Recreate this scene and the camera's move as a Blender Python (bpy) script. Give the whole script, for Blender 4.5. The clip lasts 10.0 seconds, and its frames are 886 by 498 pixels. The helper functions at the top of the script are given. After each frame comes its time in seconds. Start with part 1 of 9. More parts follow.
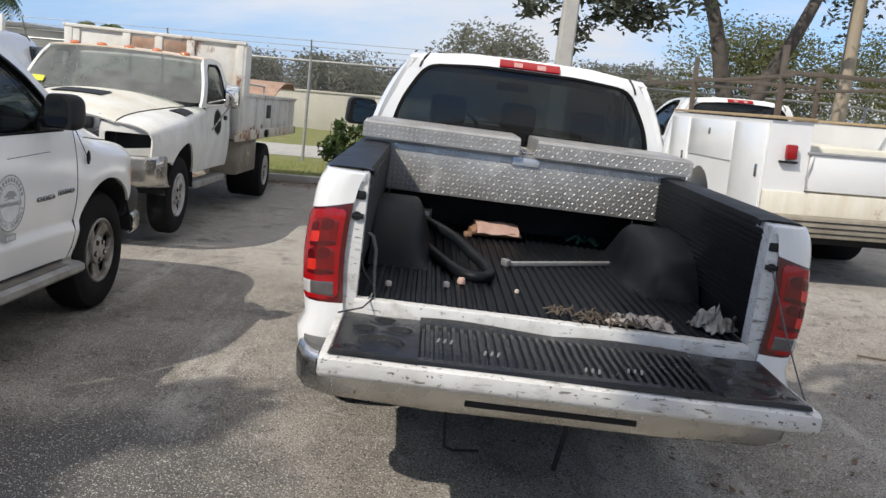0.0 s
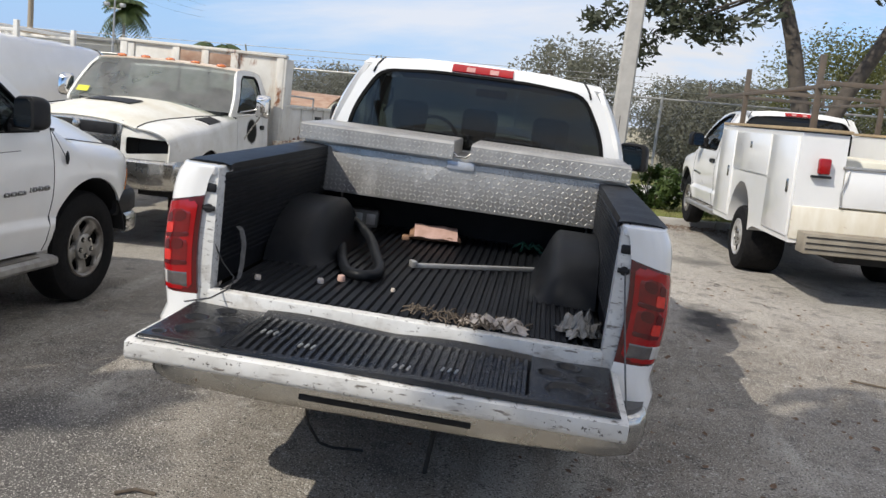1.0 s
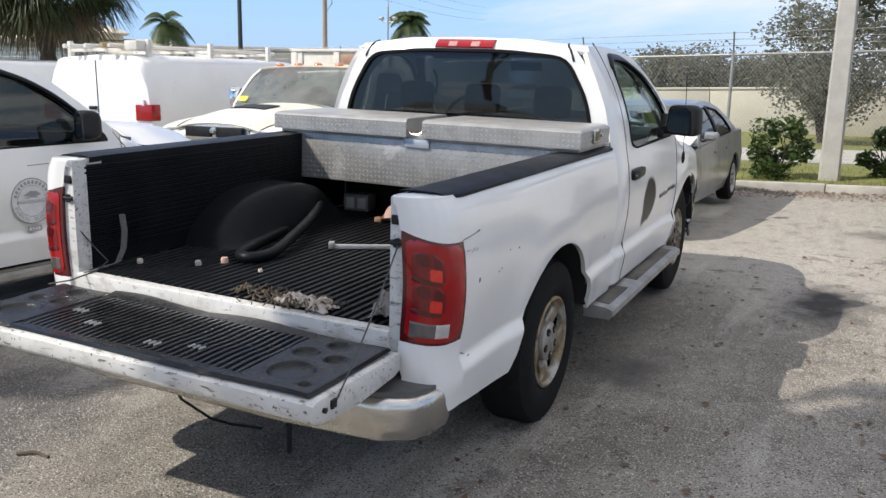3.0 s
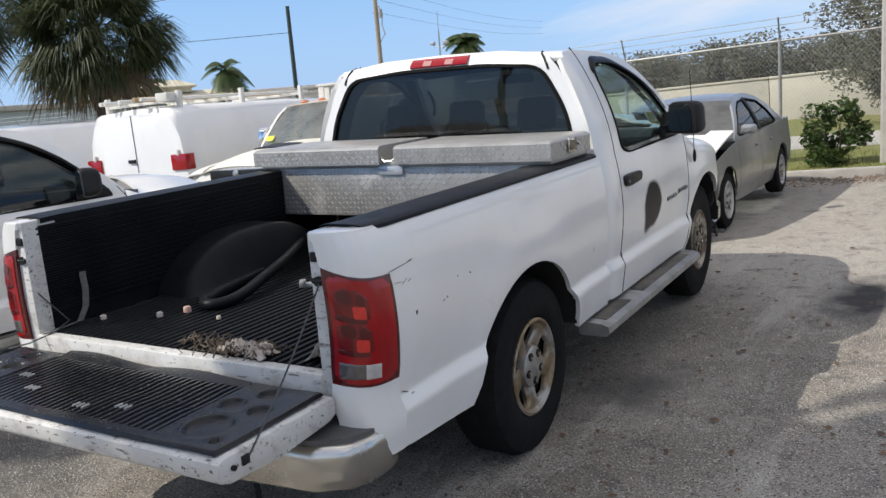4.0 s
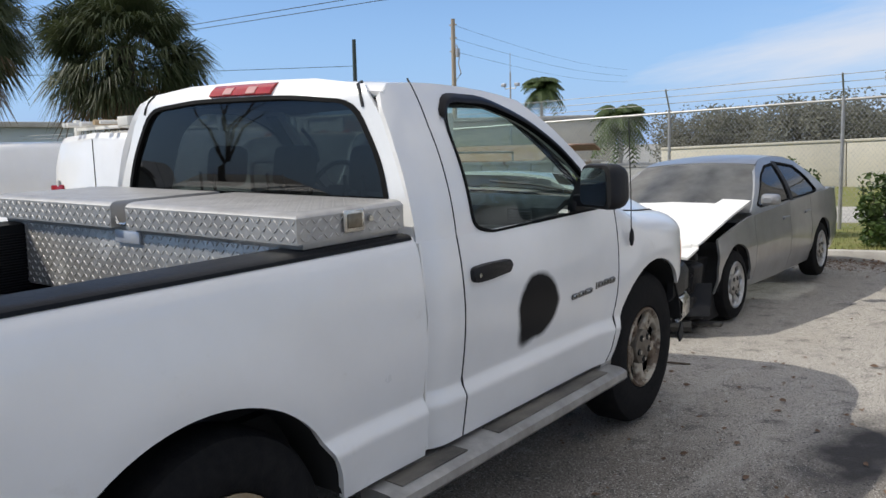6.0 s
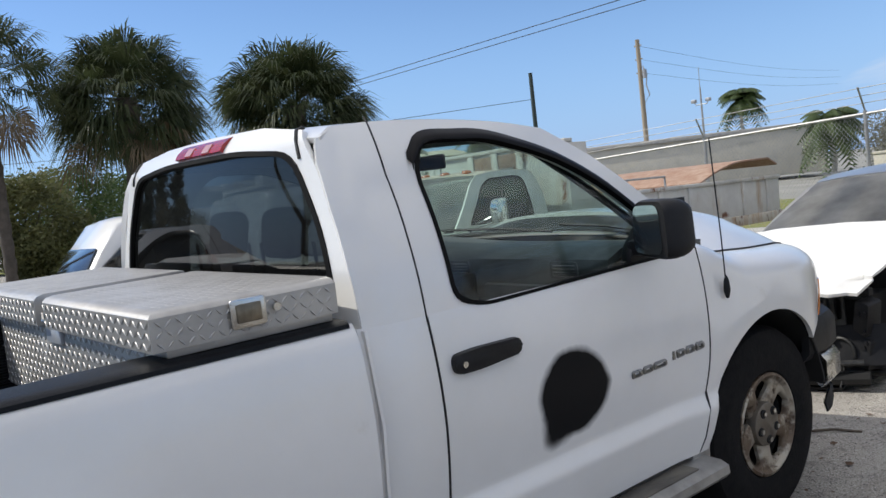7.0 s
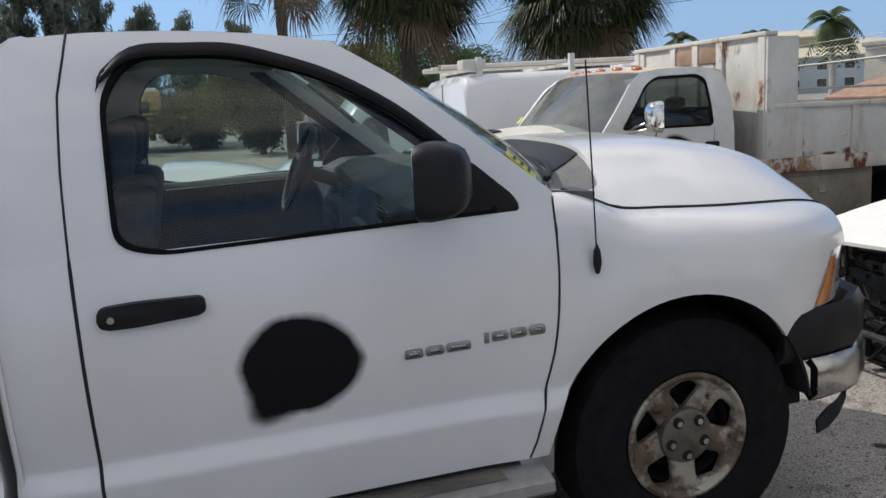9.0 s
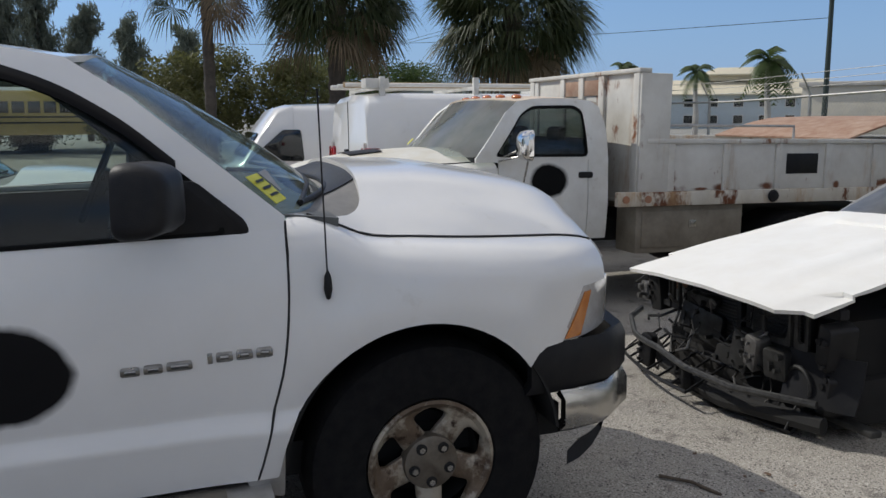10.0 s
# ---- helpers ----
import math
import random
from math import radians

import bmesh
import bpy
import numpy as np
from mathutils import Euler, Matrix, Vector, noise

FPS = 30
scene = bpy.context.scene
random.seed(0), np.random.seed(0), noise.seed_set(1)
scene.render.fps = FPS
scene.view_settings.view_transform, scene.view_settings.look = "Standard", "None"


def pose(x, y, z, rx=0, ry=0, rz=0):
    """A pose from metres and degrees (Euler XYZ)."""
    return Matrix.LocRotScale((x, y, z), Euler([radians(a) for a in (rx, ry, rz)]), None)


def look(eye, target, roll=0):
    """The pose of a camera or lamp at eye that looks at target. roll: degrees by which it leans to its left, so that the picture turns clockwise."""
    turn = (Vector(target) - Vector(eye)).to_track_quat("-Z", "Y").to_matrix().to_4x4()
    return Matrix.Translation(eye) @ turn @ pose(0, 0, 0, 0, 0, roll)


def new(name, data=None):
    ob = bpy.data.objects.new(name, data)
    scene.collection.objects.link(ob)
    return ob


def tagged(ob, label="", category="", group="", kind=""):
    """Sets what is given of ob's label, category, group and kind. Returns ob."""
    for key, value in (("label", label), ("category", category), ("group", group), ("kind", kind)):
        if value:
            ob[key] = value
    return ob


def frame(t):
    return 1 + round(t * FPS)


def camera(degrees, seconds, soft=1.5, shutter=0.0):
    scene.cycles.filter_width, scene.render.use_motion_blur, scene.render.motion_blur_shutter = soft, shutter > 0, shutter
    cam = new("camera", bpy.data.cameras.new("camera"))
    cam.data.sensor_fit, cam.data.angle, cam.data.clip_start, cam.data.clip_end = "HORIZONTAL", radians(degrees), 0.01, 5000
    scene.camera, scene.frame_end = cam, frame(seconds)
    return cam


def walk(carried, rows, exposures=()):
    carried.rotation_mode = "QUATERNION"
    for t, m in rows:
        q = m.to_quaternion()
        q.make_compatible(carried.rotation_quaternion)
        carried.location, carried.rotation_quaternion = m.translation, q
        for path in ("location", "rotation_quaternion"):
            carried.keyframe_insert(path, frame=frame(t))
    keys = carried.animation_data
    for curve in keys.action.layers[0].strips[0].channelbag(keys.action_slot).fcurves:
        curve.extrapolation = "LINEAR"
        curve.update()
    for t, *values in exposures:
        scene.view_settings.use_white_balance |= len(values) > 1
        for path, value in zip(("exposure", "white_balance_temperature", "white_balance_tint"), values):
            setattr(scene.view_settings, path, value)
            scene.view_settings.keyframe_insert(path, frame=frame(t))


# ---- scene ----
cam = camera(55.5, 10.0)
PATH = [
    (0, (-0.560, -4.570, 1.595), (-0.500, -2.600, 1.254), 6.57),
    (0.5, (-0.066, -4.569, 1.592), (-0.115, -2.603, 1.231), 8.27),
    (1, (0.482, -4.515, 1.626), (0.276, -2.553, 1.297), 6.81),
    (1.5, (0.947, -4.437, 1.634), (0.550, -2.534, 1.166), 6.31),
    (2, (1.431, -4.173, 1.661), (0.778, -2.346, 1.174), 5.29),
    (2.5, (1.926, -4.067, 1.681), (1.102, -2.293, 1.261), 0.64),
    (2.7, (2.084, -3.977, 1.673), (1.245, -2.211, 1.253), 2.15),
    (3.8, (2.599, -3.527, 1.668), (1.578, -1.837, 1.348), -4.22),
    (4, (2.647, -3.429, 1.655), (1.612, -1.752, 1.310), -4.79),
    (4.5, (2.700, -3.083, 1.620), (1.651, -1.397, 1.384), -4.46),
    (5, (2.820, -2.626, 1.603), (1.686, -1.002, 1.324), -4.18),
    (5.5, (2.890, -2.052, 1.609), (1.697, -0.467, 1.353), -2.14),
    (5.7, (2.904, -1.826, 1.627), (1.756, -0.203, 1.403), -1.64),
    (6.8, (2.906, -0.590, 1.625), (1.415, 0.722, 1.392), -4.04),
    (7, (2.956, -0.378, 1.635), (1.415, 0.890, 1.500), -6.30),
    (7.5, (3.077, 0.094, 1.641), (1.440, 1.220, 1.412), -5.28),
    (8, (3.108, 0.528, 1.616), (1.292, 1.332, 1.389), -3.99),
    (8.5, (3.239, 1.022, 1.630), (1.384, 1.733, 1.397), -5.43),
    (9, (3.382, 1.474, 1.645), (1.489, 2.014, 1.292), -3.33),
    (9.5, (3.465, 1.940, 1.647), (1.618, 2.666, 1.396), -2.59),
    (10, (3.617, 2.109, 1.657), (1.755, 2.764, 1.339), -0.19),
]
walk(cam, [(t, look(eye, target, roll)) for t, eye, target, roll in PATH], [(0.0, -0.03, 6550, 10), (1.0, 0.0, 6550, 10), (1.5, 0.02, 6550, 10), (2.0, 0.12, 6550, 10), (2.5, 0.24, 6560, 10), (4.0, 0.01, 6500, 10), (5.5, -0.11, 6450, 10), (7.0, -0.12, 6350, 10), (7.5, -0.36, 6350, 10), (8.0, -0.34, 6400, 10), (8.5, -0.39, 6400, 10), (9.0, -0.35, 6450, 10), (9.5, -0.38, 6380, 10), (10.0, -0.59, 6350, 10)])
# ---- light ----
SUN_DIR = Vector((0.80, 0.75, -1.0)).normalized()      # the way the sunlight travels
world = bpy.data.worlds.new("sky")
scene.world = world
world.use_nodes = True
wn, wl = world.node_tree.nodes, world.node_tree.links
sky = wn.new("ShaderNodeTexSky")
sky.sky_type, sky.sun_disc = "NISHITA", False
sky.sun_elevation = math.asin(-SUN_DIR.z)
sky.sun_rotation = math.atan2(-SUN_DIR.x, -SUN_DIR.y)
sky.air_density, sky.dust_density, sky.ozone_density = 1.0, 0.0, 3.0
# thin streaky clouds, low in the north-east
wco = wn.new("ShaderNodeTexCoord")
wmap = wn.new("ShaderNodeMapping")
wmap.inputs["Scale"].default_value = (1.2, 1.6, 5.5)
wmap.inputs["Rotation"].default_value = (0.0, 0.25, 0.4)
wno = wn.new("ShaderNodeTexNoise")
wno.inputs["Scale"].default_value, wno.inputs["Detail"].default_value, wno.inputs["Roughness"].default_value = 1.6, 7.0, 0.6
wsep = wn.new("ShaderNodeSeparateXYZ")
wx = wn.new("ShaderNodeMapRange")
wx.inputs["From Min"].default_value, wx.inputs["From Max"].default_value = -0.32, 0.12
wr = wn.new("ShaderNodeMapRange")
wr.inputs["From Min"].default_value, wr.inputs["From Max"].default_value = 0.40, 0.58
wmul = wn.new("ShaderNodeMath")
wmul.operation = "MULTIPLY"
wmix = wn.new("ShaderNodeMixRGB")
wmix.inputs["Color2"].default_value = (9.0, 8.7, 8.5, 1)
wl.new(wco.outputs["Generated"], wmap.inputs["Vector"])
wl.new(wmap.outputs["Vector"], wno.inputs["Vector"])
wl.new(wco.outputs["Generated"], wsep.inputs["Vector"])
wl.new(wsep.outputs["X"], wx.inputs["Value"])
wl.new(wno.outputs["Fac"], wr.inputs["Value"])
wl.new(wr.outputs["Result"], wmul.inputs[0])
wzen = wn.new("ShaderNodeMapRange")
wzen.inputs["From Min"].default_value, wzen.inputs["From Max"].default_value = 0.36, 0.55
wmax = wn.new("ShaderNodeMath")
wmax.operation = "MAXIMUM"
wl.new(wsep.outputs["Z"], wzen.inputs["Value"])
wl.new(wx.outputs["Result"], wmax.inputs[0])
wl.new(wzen.outputs["Result"], wmax.inputs[1])
wl.new(wmax.outputs["Value"], wmul.inputs[1])
wl.new(wmul.outputs["Value"], wmix.inputs["Fac"])
# the low clouds are greyer than those overhead
wcol = wn.new("ShaderNodeMixRGB")
wcol.inputs["Color1"].default_value, wcol.inputs["Color2"].default_value = (5.6, 5.8, 6.2, 1), (9.2, 8.9, 8.7, 1)
wl.new(wzen.outputs["Result"], wcol.inputs["Fac"])
wl.new(wcol.outputs["Color"], wmix.inputs["Color2"])
# paler haze towards the horizon
wz = wn.new("ShaderNodeMapRange")
wz.inputs["From Min"].default_value, wz.inputs["From Max"].default_value = 0.20, -0.04
whz = wn.new("ShaderNodeMixRGB")
whz.inputs["Color2"].default_value = (2.0, 3.5, 6.6, 1)
wtint = wn.new("ShaderNodeMixRGB")
wtint.blend_type = "MULTIPLY"
wtint.inputs["Fac"].default_value = 1.0
wtint.inputs["Color2"].default_value = (0.87, 0.95, 1.10, 1)
wl.new(sky.outputs["Color"], wtint.inputs["Color1"])
wl.new(wtint.outputs["Color"], whz.inputs["Color1"])
wl.new(wsep.outputs["Z"], wz.inputs["Value"])
wl.new(wz.outputs["Result"], whz.inputs["Fac"])
wl.new(whz.outputs["Color"], wmix.inputs["Color1"])
# one soft streak of high cloud, low in the north
wax = []
for vec, mid in (((1 / 0.24, 0, 0.17 / 0.24), (-0.15 + 0.17 * 0.105) / 0.24), ((-0.17 / 0.036, 0, 1 / 0.036), (0.105 + 0.17 * 0.15) / 0.036), ((0, 3.0, 0), 2.95)):
    wd = wn.new("ShaderNodeVectorMath")
    wd.operation = "DOT_PRODUCT"
    wd.inputs[1].default_value = vec
    wl.new(wco.outputs["Generated"], wd.inputs[0])
    ws_ = wn.new("ShaderNodeMath")
    ws_.operation = "SUBTRACT"
    ws_.inputs[1].default_value = mid
    wl.new(wd.outputs["Value"], ws_.inputs[0])
    wax.append(ws_)
wcom = wn.new("ShaderNodeCombineXYZ")
for s_, ws_ in zip("XYZ", wax):
    wl.new(ws_.outputs["Value"], wcom.inputs[s_])
wlen = wn.new("ShaderNodeVectorMath")
wlen.operation = "LENGTH"
wl.new(wcom.outputs["Vector"], wlen.inputs[0])
wno2 = wn.new("ShaderNodeTexNoise")
wno2.inputs["Scale"].default_value, wno2.inputs["Detail"].default_value, wno2.inputs["Roughness"].default_value = 1.5, 7.0, 0.6
wl.new(wcom.outputs["Vector"], wno2.inputs["Vector"])
wma = wn.new("ShaderNodeMath")
wma.operation = "MULTIPLY_ADD"
wma.inputs[1].default_value = -1.8
wl.new(wno2.outputs["Fac"], wma.inputs[0])
wl.new(wlen.outputs["Value"], wma.inputs[2])
wst = wn.new("ShaderNodeMapRange")
wst.inputs["From Min"].default_value, wst.inputs["From Max"].default_value, wst.inputs["To Max"].default_value = 0.35, -0.75, 0.8
wl.new(wma.outputs["Value"], wst.inputs["Value"])
wmix2 = wn.new("ShaderNodeMixRGB")
wmix2.inputs["Color2"].default_value = (5.9, 6.1, 6.6, 1)
wl.new(wst.outputs["Result"], wmix2.inputs["Fac"])
wl.new(wmix.outputs["Color"], wmix2.inputs["Color1"])
wl.new(wmix2.outputs["Color"], wn["Background"].inputs["Color"])
wn["Background"].inputs["Strength"].default_value = 0.14
sun = new("sun", bpy.data.lights.new("sun", "SUN"))
sun.data.energy, sun.data.angle, sun.data.color = 4.0, radians(0.55), (1.0, 0.95, 0.86)
sun.matrix_world = look((0, 0, 30), Vector((0, 0, 30)) + SUN_DIR)

# ---- materials ----


def surf(name, col, col2=None, scale=6.0, rough=0.5, metal=0.0, bump=0.0, bscale=60.0, coat=0.0, rvar=0.1, spec=0.5, detail=6.0, lo=0.35, hi=0.68, stretch=(1, 1, 1), per=0.0):
    """A surface with mottling between two colours, fine relief and a varying gloss."""
    m = bpy.data.materials.new(name)
    m.use_nodes = True
    n, l = m.node_tree.nodes, m.node_tree.links
    b = n["Principled BSDF"]
    b.inputs["Metallic"].default_value, b.inputs["Coat Weight"].default_value = metal, coat
    b.inputs["Coat Roughness"].default_value, b.inputs["Specular IOR Level"].default_value = 0.08, spec
    co = n.new("ShaderNodeTexCoord")
    mp = n.new("ShaderNodeMapping")
    mp.inputs["Scale"].default_value = stretch
    l.new(co.outputs["Object"], mp.inputs["Vector"])
    no = n.new("ShaderNodeTexNoise")
    no.inputs["Scale"].default_value, no.inputs["Detail"].default_value, no.inputs["Roughness"].default_value = scale, detail, 0.62
    l.new(mp.outputs["Vector"], no.inputs["Vector"])
    mr = n.new("ShaderNodeMapRange")
    mr.inputs["From Min"].default_value, mr.inputs["From Max"].default_value = lo, hi
    l.new(no.outputs["Fac"], mr.inputs["Value"])
    mix = n.new("ShaderNodeMixRGB")
    mix.inputs["Color1"].default_value, mix.inputs["Color2"].default_value = (*col, 1), (*(col2 or [c * 0.8 for c in col]), 1)
    l.new(mr.outputs["Result"], mix.inputs["Fac"])
    out = mix.outputs["Color"]
    if per:
        oi = n.new("ShaderNodeObjectInfo")
        hs = n.new("ShaderNodeHueSaturation")
        pr = n.new("ShaderNodeMapRange")
        pr.inputs["To Min"].default_value, pr.inputs["To Max"].default_value = 1 - per, 1 + per
        l.new(oi.outputs["Random"], pr.inputs["Value"])
        l.new(pr.outputs["Result"], hs.inputs["Value"])
        l.new(out, hs.inputs["Color"])
        out = hs.outputs["Color"]
    l.new(out, b.inputs["Base Color"])
    rr = n.new("ShaderNodeMapRange")
    rr.inputs["To Min"].default_value, rr.inputs["To Max"].default_value = max(rough - rvar, 0.02), min(rough + rvar, 1)
    l.new(no.outputs["Fac"], rr.inputs["Value"])
    l.new(rr.outputs["Result"], b.inputs["Roughness"])
    if bump:
        nb = n.new("ShaderNodeTexNoise")
        nb.inputs["Scale"].default_value, nb.inputs["Detail"].default_value = bscale, 4.0
        l.new(mp.outputs["Vector"], nb.inputs["Vector"])
        bp = n.new("ShaderNodeBump")
        bp.inputs["Strength"].default_value, bp.inputs["Distance"].default_value = bump, 0.01
        l.new(nb.outputs["Fac"], bp.inputs["Height"])
        l.new(bp.outputs["Normal"], b.inputs["Normal"])
    m["mix"] = mix.name
    return m


def layer(m, col, scale, lo, hi, rough=None, stretch=(1, 1, 1), offset=(0, 0, 0), detail=8.0):
    """Stains or worn spots of another colour over a surf material, with an uneven outline."""
    n, l = m.node_tree.nodes, m.node_tree.links
    b = n["Principled BSDF"]
    src = b.inputs["Base Color"].links[0].from_socket
    co = n.new("ShaderNodeTexCoord")
    mp = n.new("ShaderNodeMapping")
    mp.inputs["Scale"].default_value, mp.inputs["Location"].default_value = stretch, offset
    l.new(co.outputs["Object"], mp.inputs["Vector"])
    no = n.new("ShaderNodeTexNoise")
    no.inputs["Scale"].default_value, no.inputs["Detail"].default_value, no.inputs["Roughness"].default_value = scale, detail, 0.65
    l.new(mp.outputs["Vector"], no.inputs["Vector"])
    mr = n.new("ShaderNodeMapRange")
    mr.inputs["From Min"].default_value, mr.inputs["From Max"].default_value = lo, hi
    l.new(no.outputs["Fac"], mr.inputs["Value"])
    mix = n.new("ShaderNodeMixRGB")
    mix.inputs["Color2"].default_value = (*col, 1)
    l.new(mr.outputs["Result"], mix.inputs["Fac"])
    l.new(src, mix.inputs["Color1"])
    l.new(mix.outputs["Color"], b.inputs["Base Color"])
    if rough is not None:
        rs = b.inputs["Roughness"].links[0].from_socket
        rm = n.new("ShaderNodeMix")
        rm.inputs["B"].default_value = rough
        l.new(mr.outputs["Result"], rm.inputs["Factor"])
        l.new(rs, rm.inputs["A"])
        l.new(rm.outputs["Result"], b.inputs["Roughness"])
    return m


def spot(m, centre, size, col, wobble=0.25, soft=0.25, nscale=5.0, matt=False):
    """One stain of its own outline on a surface: an uneven ellipse round a centre, in metres."""
    n, l = m.node_tree.nodes, m.node_tree.links
    b = n["Principled BSDF"]
    src = b.inputs["Base Color"].links[0].from_socket
    co = n.new("ShaderNodeTexCoord")
    sub = n.new("ShaderNodeVectorMath")
    sub.operation = "SUBTRACT"
    sub.inputs[1].default_value = centre
    l.new(co.outputs["Object"], sub.inputs[0])
    mul = n.new("ShaderNodeVectorMath")
    mul.operation = "MULTIPLY"
    mul.inputs[1].default_value = [1 / s if s else 0 for s in size]
    l.new(sub.outputs["Vector"], mul.inputs[0])
    ln = n.new("ShaderNodeVectorMath")
    ln.operation = "LENGTH"
    l.new(mul.outputs["Vector"], ln.inputs[0])
    no = n.new("ShaderNodeTexNoise")
    no.inputs["Scale"].default_value, no.inputs["Detail"].default_value = nscale, 6.0
    l.new(co.outputs["Object"], no.inputs["Vector"])
    ma = n.new("ShaderNodeMath")
    ma.operation = "MULTIPLY_ADD"
    ma.inputs[1].default_value = -wobble * 2
    l.new(no.outputs["Fac"], ma.inputs[0])
    l.new(ln.outputs["Value"], ma.inputs[2])
    mr = n.new("ShaderNodeMapRange")
    mr.inputs["From Min"].default_value, mr.inputs["From Max"].default_value = 1 - wobble, 1 - wobble - soft
    l.new(ma.outputs["Value"], mr.inputs["Value"])
    mix = n.new("ShaderNodeMixRGB")
    mix.inputs["Color2"].default_value = (*col, 1)
    l.new(mr.outputs["Result"], mix.inputs["Fac"])
    l.new(src, mix.inputs["Color1"])
    l.new(mix.outputs["Color"], b.inputs["Base Color"])
    if matt:      # flat spray paint without the gloss of the coat round it
        for s_ in ("Coat Weight", "Specular IOR Level"):
            g = n.new("ShaderNodeMapRange")
            g.inputs["To Min"].default_value, g.inputs["To Max"].default_value = b.inputs[s_].default_value, 0.08 if s_[0] == "S" else 0.0
            if b.inputs[s_].links:
                l.new(b.inputs[s_].links[0].from_socket, g.inputs["To Min"])
            l.new(mr.outputs["Result"], g.inputs["Value"])
            l.new(g.outputs["Result"], b.inputs[s_])
    return m


def see_through(m, share=0.35):
    """Leaves let part of the light through."""
    n, l = m.node_tree.nodes, m.node_tree.links
    b = n["Principled BSDF"]
    tr = n.new("ShaderNodeBsdfTranslucent")
    l.new(b.inputs["Base Color"].links[0].from_socket, tr.inputs["Color"])
    mx = n.new("ShaderNodeMixShader")
    mx.inputs["Fac"].default_value = share
    l.new(b.outputs["BSDF"], mx.inputs[1])
    l.new(tr.outputs["BSDF"], mx.inputs[2])
    l.new(mx.outputs["Shader"], n["Material Output"].inputs["Surface"])


def glass(name, col, rough=0.02, dust_glare=0.0):
    """Thin pane: tinted see-through film with mirror gloss and a pale diffuse layer for dusty glare."""
    m = bpy.data.materials.new(name)
    m.use_nodes = True
    n, l = m.node_tree.nodes, m.node_tree.links
    n.remove(n["Principled BSDF"])
    tr = n.new("ShaderNodeBsdfTransparent")
    tr.inputs["Color"].default_value = (*col, 1)
    gl = n.new("ShaderNodeBsdfGlossy")
    gl.inputs["Roughness"].default_value = rough
    fr = n.new("ShaderNodeLayerWeight")
    fr.inputs["Blend"].default_value = 0.5
    pw = n.new("ShaderNodeMath")
    pw.operation, pw.inputs[1].default_value = "POWER", 5.0
    ma = n.new("ShaderNodeMath")
    ma.operation, ma.inputs[1].default_value, ma.inputs[2].default_value = "MULTIPLY_ADD", 0.92, 0.042
    mx = n.new("ShaderNodeMixShader")
    l.new(fr.outputs["Facing"], pw.inputs[0])
    l.new(pw.outputs["Value"], ma.inputs[0])
    l.new(ma.outputs["Value"], mx.inputs["Fac"])
    l.new(tr.outputs["BSDF"], mx.inputs[1])
    l.new(gl.outputs["BSDF"], mx.inputs[2])
    out = mx.outputs["Shader"]
    if dust_glare:
        co = n.new("ShaderNodeTexCoord")
        no = n.new("ShaderNodeTexNoise")
        no.inputs["Scale"].default_value, no.inputs["Detail"].default_value = 3.0, 6.0
        l.new(co.outputs["Object"], no.inputs["Vector"])
        mr = n.new("ShaderNodeMapRange")
        mr.inputs["From Min"].default_value, mr.inputs["From Max"].default_value = 0.3, 0.7
        mr.inputs["To Min"].default_value, mr.inputs["To Max"].default_value = dust_glare * 0.6, dust_glare * 1.4
        l.new(no.outputs["Fac"], mr.inputs["Value"])
        df = n.new("ShaderNodeBsdfDiffuse")
        df.inputs["Color"].default_value = (0.62, 0.62, 0.60, 1)
        tl = n.new("ShaderNodeBsdfTranslucent")
        tl.inputs["Color"].default_value = (0.62, 0.62, 0.60, 1)
        ad = n.new("ShaderNodeMixShader")
        l.new(df.outputs["BSDF"], ad.inputs[1])
        l.new(tl.outputs["BSDF"], ad.inputs[2])
        m2 = n.new("ShaderNodeMixShader")
        l.new(mr.outputs["Result"], m2.inputs["Fac"])
        l.new(out, m2.inputs[1])
        l.new(ad.outputs["Shader"], m2.inputs[2])
        out = m2.outputs["Shader"]
    l.new(out, n["Material Output"].inputs["Surface"])
    return m


white = surf("white_paint", (0.80, 0.79, 0.765), (0.75, 0.74, 0.71), 2.0, 0.30, coat=0.8, rvar=0.06)
layer(white, (0.60, 0.57, 0.50), 5.0, 0.64, 0.88)
white_door = surf("white_door_paint", (0.80, 0.79, 0.765), (0.74, 0.73, 0.70), 2.0, 0.30, coat=0.8, rvar=0.06)
white_old = surf("chalky_white_paint", (0.74, 0.73, 0.69), (0.62, 0.60, 0.54), 4.0, 0.45, coat=0.1)
layer(white_old, (0.50, 0.45, 0.36), 9.0, 0.60, 0.80)
rusty_white = surf("rust_streaked_white_steel", (0.68, 0.66, 0.60), (0.54, 0.51, 0.45), 3.0, 0.6, bump=0.15, bscale=30)
layer(rusty_white, (0.20, 0.075, 0.03), 3.2, 0.60, 0.67, 0.9, stretch=(1, 1, 0.5))
layer(rusty_white, (0.42, 0.26, 0.13), 2.2, 0.54, 0.72, 0.9, stretch=(1.6, 1.6, 0.35), offset=(3, 1, 0))
rust = surf("rusted_steel_mesh", (0.30, 0.17, 0.11), (0.42, 0.30, 0.22), 8.0, 0.85, bump=0.4, bscale=60)
gate_paint = surf("chipped_white_paint", (0.66, 0.65, 0.62), (0.52, 0.505, 0.47), 6.0, 0.4, bump=0.1, bscale=40)
layer(gate_paint, (0.16, 0.14, 0.12), 34.0, 0.595, 0.66, 0.7, stretch=(0.35, 1, 1.5), detail=7.0)
